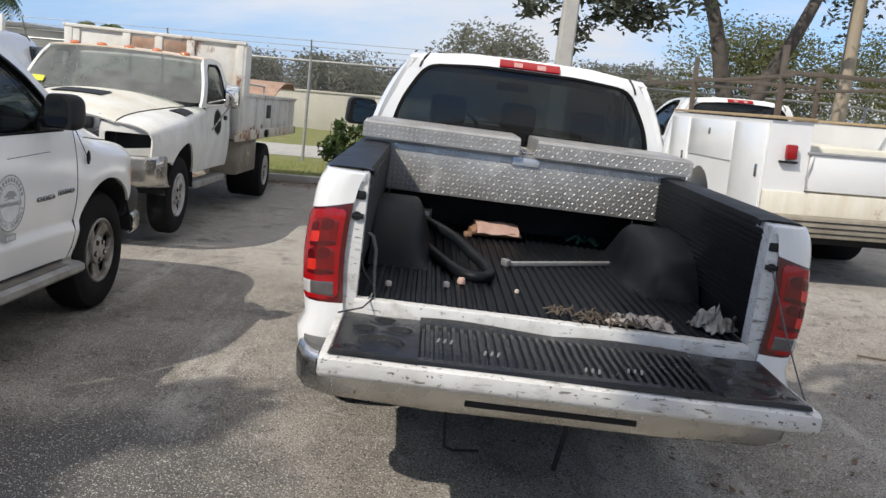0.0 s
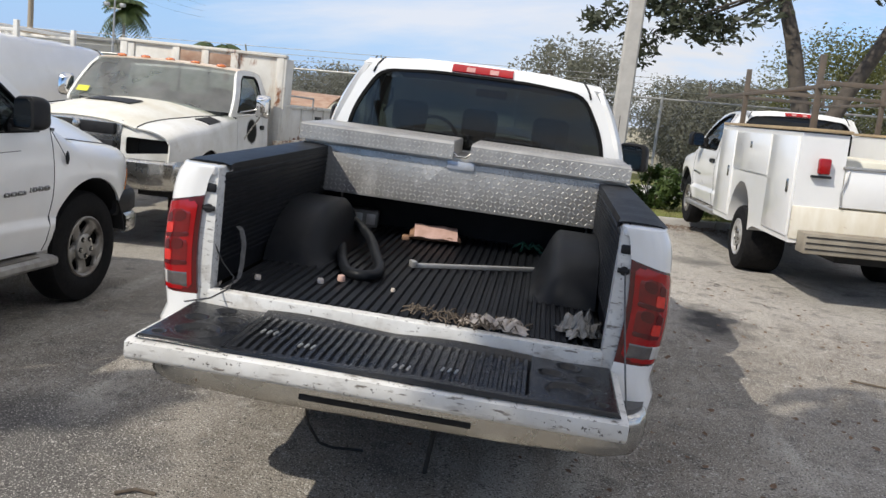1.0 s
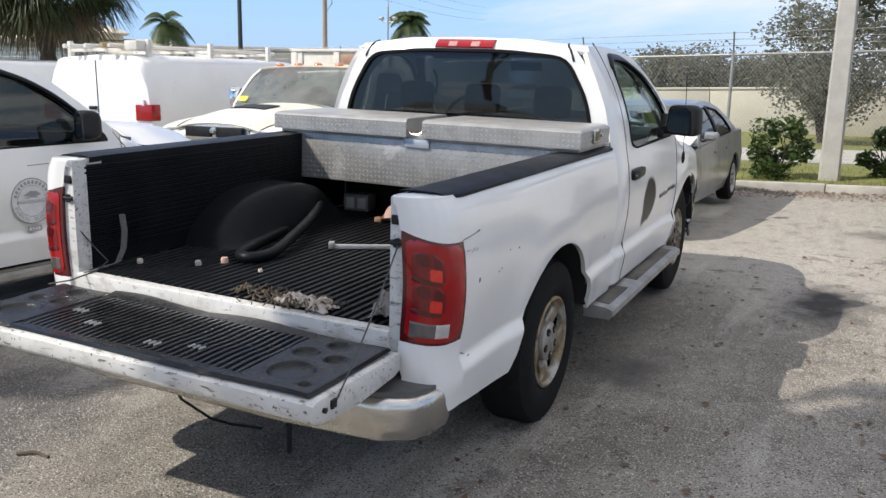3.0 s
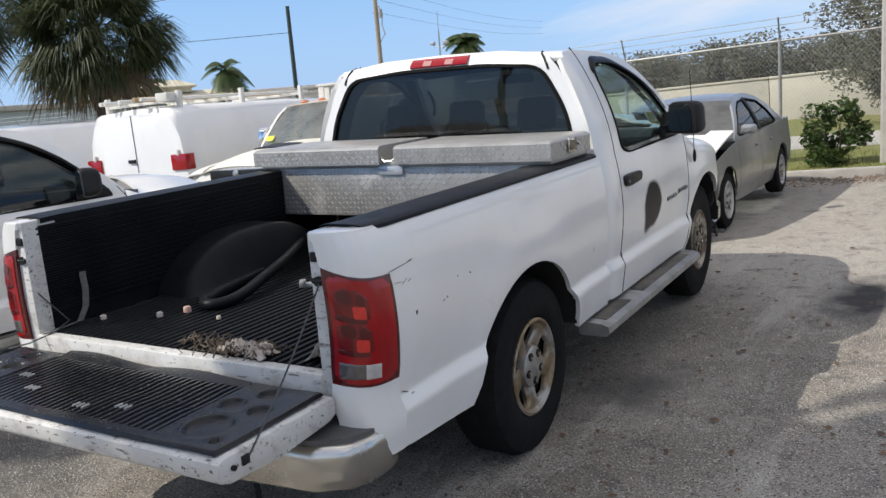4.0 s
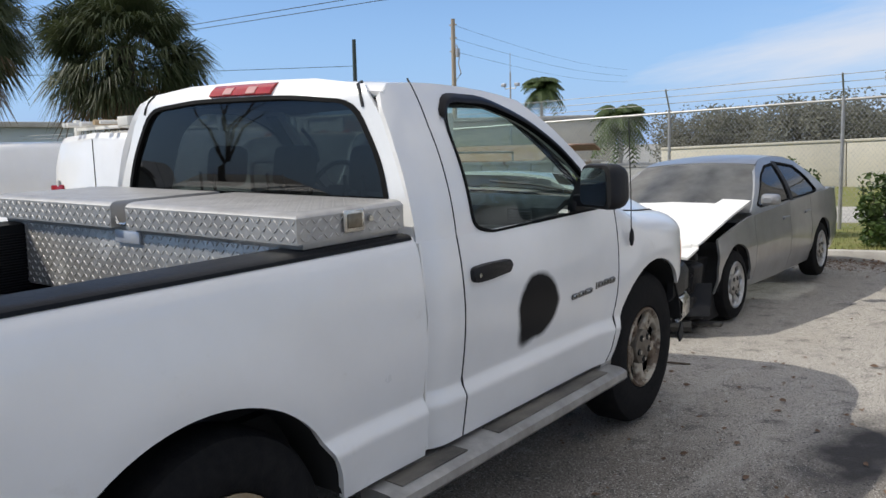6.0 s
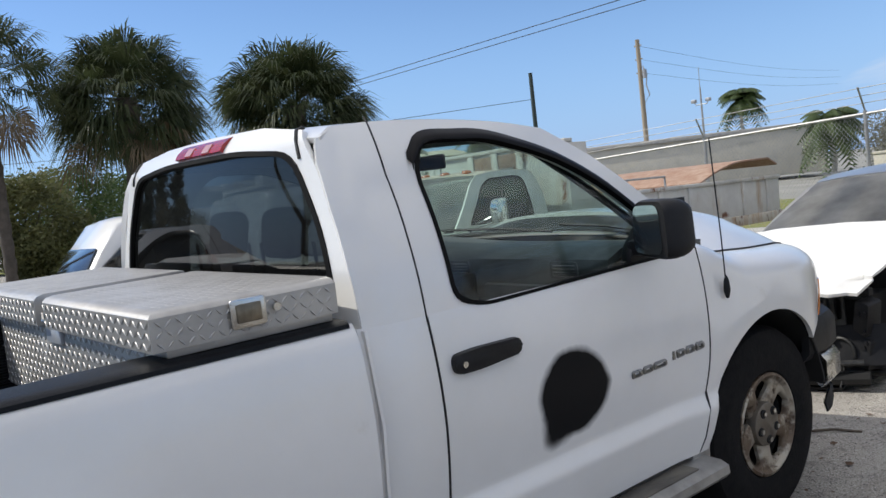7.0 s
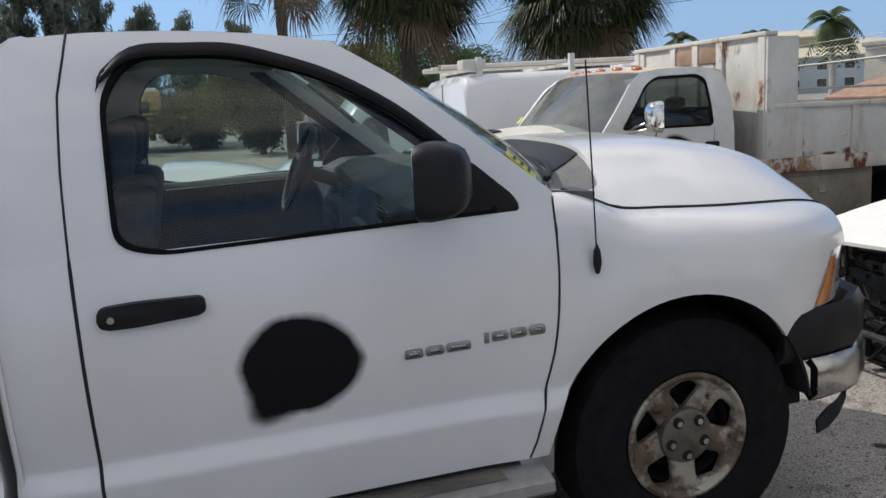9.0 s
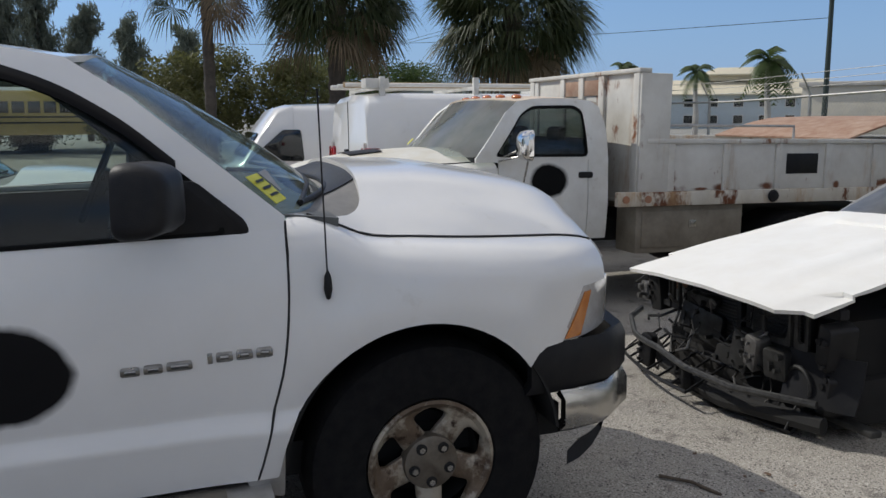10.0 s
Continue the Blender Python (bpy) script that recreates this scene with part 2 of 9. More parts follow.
layer(gate_paint, (0.10, 0.09, 0.08), 60.0, 0.62, 0.67, 0.7, stretch=(0.8, 1, 0.8), offset=(6, 1, 2), detail=4.0)
layer(gate_paint, (0.34, 0.32, 0.30), 14.0, 0.56, 0.72, 0.4, stretch=(0.4, 1, 1.2), offset=(4, 4, 1))
layer(gate_paint, (0.40, 0.37, 0.33), 5.0, 0.56, 0.72, 0.7, offset=(1, 2, 3))
black_pl = surf("black_plastic", (0.010, 0.010, 0.012), (0.018, 0.018, 0.018), 12.0, 0.48, bump=0.12, bscale=220, spec=0.25)
seal_rubber = surf("window_seal_rubber", (0.008, 0.008, 0.008), None, 12.0, 0.75, spec=0.1)
seam_mat = surf("shut_line_black", (0.012, 0.012, 0.012), None, 12.0, 0.7)
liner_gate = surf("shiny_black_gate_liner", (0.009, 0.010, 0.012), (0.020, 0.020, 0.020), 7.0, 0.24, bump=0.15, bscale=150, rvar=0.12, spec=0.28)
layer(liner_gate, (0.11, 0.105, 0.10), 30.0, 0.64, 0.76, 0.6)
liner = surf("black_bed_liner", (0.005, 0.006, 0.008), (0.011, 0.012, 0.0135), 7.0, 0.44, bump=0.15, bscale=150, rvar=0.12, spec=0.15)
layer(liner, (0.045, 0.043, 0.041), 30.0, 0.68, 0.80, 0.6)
tread = surf("aluminium_tread_plate", (0.46, 0.45, 0.43), (0.34, 0.33, 0.315), 7.0, 0.42, metal=0.6, rvar=0.12, bump=0.05, bscale=60)
layer(tread, (0.60, 0.585, 0.56), 4.0, 0.60, 0.72, 0.55)
tread_worn = surf("polished_tread_bars", (0.58, 0.565, 0.535), (0.48, 0.465, 0.44), 9.0, 0.5, metal=0.6, rvar=0.1)
step_rubber = surf("weathered_step_rubber", (0.075, 0.074, 0.075), (0.12, 0.115, 0.11), 12.0, 0.6, bump=0.2, bscale=120)
chrome = surf("dull_chrome", (0.60, 0.59, 0.56), (0.46, 0.45, 0.42), 5.0, 0.26, metal=1.0, bump=0.05, bscale=20)
layer(chrome, (0.20, 0.13, 0.08), 14.0, 0.64, 0.74, 0.7)
rubber = surf("tyre_rubber", (0.008, 0.008, 0.009), (0.016, 0.0155, 0.015), 20.0, 0.8, bump=0.3, bscale=90, spec=0.12)
rim_mat = surf("dirty_bronze_alloy", (0.28, 0.215, 0.13), (0.15, 0.095, 0.05), 6.0, 0.42, metal=0.6, bump=0.15, bscale=50)
layer(rim_mat, (0.42, 0.40, 0.36), 7.0, 0.46, 0.60, 0.6)
layer(rim_mat, (0.10, 0.055, 0.028), 9.0, 0.56, 0.68, 0.7, offset=(2, 2, 5))
cap_grimy = surf("grimy_grey_cap", (0.20, 0.175, 0.14), (0.10, 0.08, 0.06), 14.0, 0.5, metal=0.5)
rim_rust = surf("rusted_brown_alloy", (0.17, 0.125, 0.085), (0.08, 0.052, 0.034), 9.0, 0.6, metal=0.4, bump=0.3, bscale=50)
layer(rim_rust, (0.42, 0.375, 0.30), 6.0, 0.44, 0.54, 0.45)
layer(rim_rust, (0.05, 0.03, 0.018), 16.0, 0.58, 0.66, 0.8, offset=(3, 5, 1))
hub_silver = surf("dirty_silver_hub", (0.46, 0.45, 0.43), (0.30, 0.28, 0.25), 14.0, 0.38, metal=0.7, bump=0.1, bscale=60)
# near-black that stands in for deep shade in arches, recesses and undersides
dark = surf("shade_black_underbody", (0.007, 0.007, 0.007), (0.016, 0.015, 0.014), 8.0, 0.85)
lamp_hot = surf("bright_red_reflector", (0.66, 0.030, 0.018), (0.52, 0.018, 0.012), 30.0, 0.2, coat=0.6, rvar=0.05)
red_lens = surf("red_lens", (0.36, 0.006, 0.008), (0.26, 0.004, 0.006), 7.0, 0.14, coat=0.3, rvar=0.05, spec=0.4)
red_dark = surf("dark_red_lens", (0.10, 0.003, 0.004), (0.06, 0.002, 0.003), 8.0, 0.2, coat=0.4, rvar=0.05)
clear_lens = surf("clear_lens", (0.55, 0.53, 0.50), (0.42, 0.40, 0.37), 20.0, 0.15, coat=1.0)
amber = surf("amber_lens", (0.60, 0.20, 0.02), (0.50, 0.15, 0.015), 20.0, 0.15, coat=1.0)
orange = surf("orange_marker_lens", (0.62, 0.16, 0.03), None, 20.0, 0.2, coat=1.0)
tint = glass("tinted_glass", (0.065, 0.075, 0.08), dust_glare=0.012)
clear = glass("clear_glass", (0.76, 0.85, 0.81), dust_glare=0.012)
# the pale layer here imitates sky reflected at a grazing angle
wscr = glass("windscreen_glass", (0.62, 0.76, 0.72), dust_glare=0.10)
mirror_mat = surf("mirror_glass", (0.62, 0.68, 0.70), None, 2.0, 0.03, metal=1.0, rvar=0.01)
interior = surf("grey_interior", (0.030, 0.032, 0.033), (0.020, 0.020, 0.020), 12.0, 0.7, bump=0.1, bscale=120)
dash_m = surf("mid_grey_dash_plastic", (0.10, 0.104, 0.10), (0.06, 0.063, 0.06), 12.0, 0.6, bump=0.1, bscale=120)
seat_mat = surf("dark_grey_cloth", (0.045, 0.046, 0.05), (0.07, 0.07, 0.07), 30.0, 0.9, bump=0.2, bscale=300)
silver = surf("silver_paint", (0.36, 0.36, 0.36), (0.30, 0.30, 0.29), 3.0, 0.33, metal=0.55, coat=0.5)
asphalt = surf("worn_grey_asphalt", (0.275, 0.246, 0.208), (0.19, 0.17, 0.143), 1.1, 0.92, bump=0.9, bscale=85, spec=0.25, detail=9.0)
layer(asphalt, (0.34, 0.312, 0.27), 0.7, 0.52, 0.72, detail=9.0)
layer(asphalt, (0.115, 0.105, 0.093), 1.3, 0.58, 0.74, offset=(2, 9, 0), detail=9.0)
spot(asphalt, (0.5, 30.0, 0), (0, 27.6, 0), (0.375, 0.348, 0.306), 0.05, 0.045, 0.8)      # bleached concrete apron
layer(asphalt, (0.37, 0.338, 0.29), 0.9, 0.54, 0.70, offset=(5, 2, 0), detail=9.0)
layer(asphalt, (0.41, 0.38, 0.33), 2.2, 0.55, 0.68, 0.55, stretch=(1, 0.14, 1), offset=(7, 3, 0), detail=7.0)      # dusty tyre tracks
layer(asphalt, (0.15, 0.145, 0.135), 1.7, 0.60, 0.78, 0.6, stretch=(1, 0.2, 1), offset=(1, 6, 0), detail=7.0)
layer(asphalt, (0.125, 0.113, 0.10), 4.5, 0.54, 0.68, 0.65, offset=(8, 1, 0), detail=8.0)
layer(asphalt, (0.36, 0.335, 0.295), 9.0, 0.58, 0.70, 0.6, offset=(3, 8, 0), detail=8.0)
spot(asphalt, (-2.0, -1.55, 0), (1.12, 1.15, 0), (0.115, 0.108, 0.10), 0.3, 0.35, 2.5)      # uneven darker patch between the trucks
layer(asphalt, (0.66, 0.63, 0.57), 105.0, 0.585, 0.64, 1.0, detail=2.5)
layer(asphalt, (0.045, 0.042, 0.039), 95.0, 0.56, 0.62, detail=2.5, offset=(4, 4, 0))
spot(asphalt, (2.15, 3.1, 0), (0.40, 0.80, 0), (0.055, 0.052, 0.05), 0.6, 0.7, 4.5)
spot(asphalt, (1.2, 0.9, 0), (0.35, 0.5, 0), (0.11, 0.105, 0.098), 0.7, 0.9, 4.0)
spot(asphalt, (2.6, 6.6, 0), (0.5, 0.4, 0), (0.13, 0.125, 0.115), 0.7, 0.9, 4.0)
concrete = surf("weathered_concrete", (0.46, 0.44, 0.40), (0.36, 0.34, 0.31), 3.0, 0.9, bump=0.3, bscale=60)
layer(concrete, (0.22, 0.20, 0.18), 1.6, 0.60, 0.76)
wallm = surf("beige_rendered_wall", (0.56, 0.52, 0.43), (0.48, 0.45, 0.38), 1.0, 0.9, bump=0.15, bscale=30)
layer(wallm, (0.36, 0.34, 0.29), 0.5, 0.58, 0.75, stretch=(1, 1, 2))
grass_m = surf("dry_lawn", (0.16, 0.19, 0.055), (0.24, 0.22, 0.10), 2.5, 0.95, bump=0.8, bscale=90, spec=0.1)
leaf_m = surf("glossy_dark_leaves", (0.045, 0.085, 0.022), (0.10, 0.14, 0.035), 3.0, 0.45, per=0.0)
# greyed and lightened to put distance haze into the leaf colour
leaf_tree = surf("hazy_green_leaves", (0.165, 0.168, 0.130), (0.230, 0.225, 0.175), 2.0, 0.9, spec=0.1)
leaf_yel = surf("yellow_green_leaves", (0.15, 0.15, 0.05), (0.11, 0.12, 0.045), 2.0, 0.6)
frond_m = surf("palm_frond", (0.042, 0.060, 0.024), (0.080, 0.092, 0.040), 2.5, 0.5, spec=0.3)
frond_dry = surf("dry_palm_frond", (0.20, 0.145, 0.085), (0.13, 0.095, 0.055), 3.0, 0.8)
# needle colour paled for the haze of distance
pine_m = surf("casuarina_needles", (0.15, 0.175, 0.14), (0.21, 0.23, 0.18), 2.0, 0.9, spec=0.1)
bark = surf("grey_brown_bark", (0.10, 0.083, 0.066), (0.055, 0.046, 0.038), 7.0, 0.95, bump=0.8, bscale=25)
galv = surf("galvanised_steel", (0.42, 0.42, 0.41), (0.32, 0.31, 0.30), 10.0, 0.5, metal=0.6)
wood_pole = surf("weathered_timber_pole", (0.36, 0.30, 0.22), (0.26, 0.21, 0.15), 4.0, 0.9, bump=0.4, bscale=30, stretch=(1, 1, 0.1))
green_pole = surf("dark_green_steel", (0.03, 0.045, 0.038), None, 5.0, 0.6)
stay_m = surf("grey_steel_cable", (0.10, 0.10, 0.10), (0.05, 0.05, 0.05), 60.0, 0.5, metal=0.5)
cable = surf("black_cable", (0.015, 0.015, 0.015), None, 5.0, 0.7)

# ---- mesh helpers ----


def part(name, bm, mat, parent=None, label="", smooth=40, m=None):
    """Link a bmesh as one mesh object, under a thing or a part of it."""
    bmesh.ops.recalc_face_normals(bm, faces=bm.faces[:])
    me = bpy.data.meshes.new(name)
    bm.to_mesh(me)
    bm.free()
    me.materials.append(mat)
    if smooth:
        me.shade_smooth()
        me.set_sharp_from_angle(angle=radians(smooth))
    ob = new(name, me)
    if parent is not None:
        ob.parent = parent
    if m is not None:
        ob.matrix_local = m
    if label:
        tagged(ob, label)
    return ob


def thing(name, label, category, m=None, group="", kind=""):
    ob = new(name)
    if m is not None:
        ob.matrix_world = m
    return tagged(ob, label, category, group, kind)


def box(bm, x0, x1, y0, y1, z0, z1, bev=0.0, m=None, seg=2):
    vs = bmesh.ops.create_cube(bm, size=1.0)["verts"]
    for v in vs:
        v.co = Vector((x0 + (v.co.x + 0.5) * (x1 - x0), y0 + (v.co.y + 0.5) * (y1 - y0), z0 + (v.co.z + 0.5) * (z1 - z0)))
    if bev:
        es = list({e for v in vs for e in v.link_edges})
        out = bmesh.ops.bevel(bm, geom=es, offset=bev, segments=seg, profile=0.5, affect="EDGES")
        vs = list({v for f in out["faces"] for v in f.verts} | {v for v in vs if v.is_valid})
    if m is not None:
        bmesh.ops.transform(bm, matrix=m, verts=vs)
    return bm


def cyl(bm, r, a, b, seg=16, r2=None):
    """A capped round bar from a to b."""
    a, b = Vector(a), Vector(b)
    d = b - a
    m = Matrix.Translation((a + b) / 2) @ d.to_track_quat("Z", "Y").to_matrix().to_4x4()
    bmesh.ops.create_cone(bm, cap_ends=True, segments=seg, radius1=r, radius2=r if r2 is None else r2, depth=d.length, matrix=m)
    return bm


def grid(bm, rows, close=False):
    """Quads over rows of points."""
    vr = [[bm.verts.new(p) for p in r] for r in rows]
    for a, b in zip(vr, vr[1:]):
        n = len(a)
        for i in range(n if close else n - 1):
            j = (i + 1) % n
            try:
                bm.faces.new((a[i], a[j], b[j], b[i]))
            except ValueError:
                pass
    return vr


def thick(bm, d, out=None):
    """Give a sheet its thickness d on the side away from the hint "out"."""
    bmesh.ops.recalc_face_normals(bm, faces=bm.faces[:])
    if out is not None:
        o = Vector(out)
        if sum(f.normal.dot(o) * f.calc_area() for f in bm.faces) < 0:
            bmesh.ops.reverse_faces(bm, faces=bm.faces[:])
    bm.normal_update()
    faces, rim = bm.faces[:], [e for e in bm.edges if e.is_boundary]
    twin = {v: bm.verts.new(v.co - v.normal * d) for v in bm.verts[:]}
    for f in faces:
        bm.faces.new([twin[v] for v in reversed(f.verts)])
    for e in rim:
        a, b = e.verts
        bm.faces.new((a, b, twin[b], twin[a]))
    return bm


def tube(bm, pts, r, seg=8, taper=None):
    """A round tube along points."""
    pts = [Vector(p) for p in pts]
    rows = []
    up = Vector((0, 0, 1))
    for i, p in enumerate(pts):
        d = (pts[min(i + 1, len(pts) - 1)] - pts[max(i - 1, 0)]).normalized()
        s = d.cross(up if abs(d.z) < 0.9 else Vector((1, 0, 0))).normalized()
        u = s.cross(d)
        rr = r if taper is None else r + (taper - r) * i / max(len(pts) - 1, 1)
        rows.append([p + (s * math.cos(a) + u * math.sin(a)) * rr for a in [2 * math.pi * k / seg for k in range(seg)]])
    vr = grid(bm, rows, close=True)
    bm.faces.new(vr[0][::-1])
    bm.faces.new(vr[-1])
    return bm


def prism(bm, outline, lo, hi, axis="x", bev=0.0):
    """An outline in the two other axes, drawn out along one axis."""
    def at(p, t):
        return {"x": (t, p[0], p[1]), "y": (p[0], t, p[1]), "z": (p[0], p[1], t)}[axis]
    a = [bm.verts.new(at(p, lo)) for p in outline]
    b = [bm.verts.new(at(p, hi)) for p in outline]
    fs = [bm.faces.new(a[::-1]), bm.faces.new(b)]
    n = len(a)
    for i in range(n):
        fs.append(bm.faces.new((a[i], a[(i + 1) % n], b[(i + 1) % n], b[i])))
    if bev:
        es = list({e for f in fs[:2] for e in f.edges})
        bmesh.ops.bevel(bm, geom=es, offset=bev, segments=2, profile=0.5, affect="EDGES")
    return bm


def lathe(bm, prof, seg=32, axis="x", at=(0, 0, 0)):
    """Turn a profile of (radius, along) about an axis."""
    rows = []
    for r, t in prof:
        row = []
        for k in range(seg):
            c, s = r * math.cos(2 * math.pi * k / seg), r * math.sin(2 * math.pi * k / seg)
            p = {"x": (t, c, s), "y": (c, t, s), "z": (c, s, t)}[axis]
            row.append(Vector(p) + Vector(at))
        rows.append(row)
    grid(bm, rows, close=True)
    return bm


def lerp(a, b, t):
    return a + (b - a) * t


def curve(pts):
    """Piecewise smooth interpolation through (position, value) pairs."""
    xs, ys = [p[0] for p in pts], [p[1] for p in pts]
    def f(x):
        if x <= xs[0]:
            return ys[0]
        if x >= xs[-1]:
            return ys[-1]
        i = max(k for k in range(len(xs) - 1) if xs[k] <= x)
        t = (x - xs[i]) / (xs[i + 1] - xs[i])
        m0 = (ys[i + 1] - ys[max(i - 1, 0)]) / (xs[i + 1] - xs[max(i - 1, 0)])
        m1 = (ys[min(i + 2, len(ys) - 1)] - ys[i]) / (xs[min(i + 2, len(xs) - 1)] - xs[i])
        h = xs[i + 1] - xs[i]
        return (2 * t**3 - 3 * t**2 + 1) * ys[i] + (t**3 - 2 * t**2 + t) * h * m0 + (-2 * t**3 + 3 * t**2) * ys[i + 1] + (t**3 - t**2) * h * m1
    return f


def rounded(poly, r, n=5):
    """A polygon with rounded corners; r may be one radius or one for each corner."""
    out = []
    k = len(poly)
    for i in range(k):
        p0, p, p1 = Vector(poly[i - 1]), Vector(poly[i]), Vector(poly[(i + 1) % k])
        ri = r[i] if isinstance(r, (list, tuple)) else r
        a, b = p0 - p, p1 - p
        ri = min(ri, a.length * 0.45, b.length * 0.45)
        s, e = p + a.normalized() * ri, p + b.normalized() * ri
        for j in range(n + 1):
            t = j / n
            out.append(tuple((1 - t) ** 2 * s + 2 * t * (1 - t) * p + t**2 * e))
    return out


def polar(poly, c, angles):
    """Where rays from c at the angles meet a polygon that is star-shaped round c."""
    out = []
    n = len(poly)
    for a in angles:
        d = (math.cos(a), math.sin(a))
        best = None
        for i in range(n):
            (x0, y0), (x1, y1) = poly[i], poly[(i + 1) % n]
            ex, ey = x1 - x0, y1 - y0
            den = d[0] * ey - d[1] * ex
            if abs(den) < 1e-12:
                continue
            t = ((x0 - c[0]) * ey - (y0 - c[1]) * ex) / den
            u = ((x0 - c[0]) * d[1] - (y0 - c[1]) * d[0]) / den
            if t > 0 and -1e-6 <= u <= 1 + 1e-6 and (best is None or t > best):
                best = t
        out.append((c[0] + d[0] * (best or 0), c[1] + d[1] * (best or 0)))
    return out


def ring(bm, outer, inner, c, at, extra=(), n=96, steps=2):
    """The face between two outlines round c; at(u, v) lays a point of it into space."""
    angs = sorted({round(2 * math.pi * k / n, 5) for k in range(n)} | {round(math.atan2(p[1] - c[1], p[0] - c[0]) % (2 * math.pi), 5) for p in list(outer) + list(inner)})
    o, i = polar(outer, c, angs), polar(inner, c, angs)
    rows = [[at(lerp(q[0], p[0], s / steps), lerp(q[1], p[1], s / steps)) for p, q in zip(o, i)] for s in range(steps + 1)]
    grid(bm, rows, close=True)
    return bm


def fill(bm, poly, at, c=None, rings=4):
    """A curved patch inside a star-shaped outline."""
    c = c or (sum(p[0] for p in poly) / len(poly), sum(p[1] for p in poly) / len(poly))
    rows = [[at(lerp(c[0], p[0], s / rings), lerp(c[1], p[1], s / rings)) for p in poly] for s in range(1, rings + 1)]
    vr = grid(bm, rows, close=True)
    m = bm.verts.new(at(*c))
    for i in range(len(poly)):
        bm.faces.new((m, vr[0][i], vr[0][(i + 1) % len(poly)]))
    return bm

# ---- more materials ----
smoked = surf("smoked_black_acrylic", (0.004, 0.004, 0.005), None, 12.0, 0.3, spec=0.12, rvar=0.05)
smoke = surf("smoky_lens", (0.10, 0.09, 0.085), (0.07, 0.06, 0.06), 20.0, 0.15, coat=1.0)
scrape_m = surf("bare_dark_scrape", (0.09, 0.08, 0.07), (0.26, 0.25, 0.23), 60.0, 0.8)
latch_m = surf("brown_patina_steel", (0.24, 0.21, 0.16), (0.14, 0.12, 0.09), 30.0, 0.4, metal=0.8)
plate_m = surf("worn_blue_grey_plate", (0.40, 0.44, 0.52), (0.55, 0.56, 0.58), 14.0, 0.4, metal=0.4)
leather = surf("tan_leather", (0.30, 0.17, 0.10), (0.19, 0.10, 0.06), 14.0, 0.7, bump=0.3, bscale=80)
pink_m = surf("faded_pink", (0.55, 0.36, 0.30), (0.42, 0.26, 0.20), 16.0, 0.7, bump=0.2, bscale=60)
carton_m = surf("grubby_carton", (0.22, 0.21, 0.19), (0.13, 0.125, 0.115), 16.0, 0.8)
green_m = surf("dark_green_cloth", (0.02, 0.10, 0.055), (0.012, 0.05, 0.03), 20.0, 0.8)
rag_w = surf("off_white_cloth", (0.62, 0.55, 0.48), (0.40, 0.33, 0.27), 18.0, 0.95, bump=0.4, bscale=150)
strap_m = surf("grey_webbing", (0.13, 0.125, 0.12), (0.08, 0.078, 0.075), 40.0, 0.9, bump=0.3, bscale=300)
rag_g = surf("dirty_grey_cloth", (0.36, 0.33, 0.29), (0.20, 0.18, 0.155), 18.0, 0.95, bump=0.4, bscale=150)
twig_m = surf("brown_twigs", (0.07, 0.052, 0.036), (0.14, 0.11, 0.08), 30.0, 0.9)
bright_chrome = surf("bright_chrome", (0.80, 0.79, 0.77), (0.70, 0.69, 0.66), 5.0, 0.08, metal=1.0, rvar=0.04)
steel_rim = surf("white_steel_rim", (0.52, 0.51, 0.49), (0.34, 0.32, 0.29), 8.0, 0.5, metal=0.3)
alloy_bright = surf("silver_alloy_rim", (0.52, 0.52, 0.52), (0.40, 0.40, 0.39), 8.0, 0.35, metal=0.8)
door_dump = surf("chalky_door_with_spray_patch", (0.74, 0.73, 0.69), (0.64, 0.62, 0.57), 4.0, 0.45, coat=0.1)
spot(door_dump, (-1.0, 0.74, 1.13), (0, 0.20, 0.16), (0.006, 0.006, 0.006), 0.16, 0.2, 7.0, matt=True)
bonnet_stained = surf("stained_white_bonnet", (0.76, 0.74, 0.66), (0.62, 0.57, 0.45), 3.0, 0.5, coat=0.1)
roof_peach = surf("orange_bleached_roof_paint", (0.62, 0.47, 0.34), (0.70, 0.62, 0.52), 3.0, 0.6)
grey_beige = surf("dirty_beige_steel", (0.30, 0.265, 0.205), (0.19, 0.16, 0.12), 4.0, 0.7, bump=0.1, bscale=30)
faded_orange = surf("faded_orange_reflector", (0.42, 0.20, 0.11), (0.34, 0.17, 0.10), 20.0, 0.5)
# both windscreens: pale layer is part dirt, part painted sky glare
sed_screen = glass("sunlit_windscreen", (0.30, 0.34, 0.36), dust_glare=0.30)
dusty_glare_screen = glass("dusty_glare_windscreen", (0.60, 0.68, 0.66), dust_glare=0.30)
badge_m = surf("grey_chrome_badge", (0.30, 0.295, 0.28), (0.17, 0.165, 0.155), 24.0, 0.3, metal=0.9)
leaf_dark = surf("dark_grey_green_leaves", (0.045, 0.058, 0.034), (0.085, 0.092, 0.055), 3.0, 0.55)
matt_white = surf("primer_white", (0.82, 0.81, 0.77), (0.77, 0.75, 0.70), 4.0, 0.6, bump=0.03, bscale=20)
wreck_grey = surf("oily_grey_metal", (0.055, 0.055, 0.053), (0.025, 0.024, 0.023), 14.0, 0.5, metal=0.5)
wreck_lite = surf("bare_cast_metal", (0.22, 0.215, 0.205), (0.11, 0.105, 0.10), 14.0, 0.45, metal=0.6)
ply_m = surf("weathered_plywood", (0.42, 0.31, 0.18), (0.32, 0.23, 0.13), 6.0, 0.85)
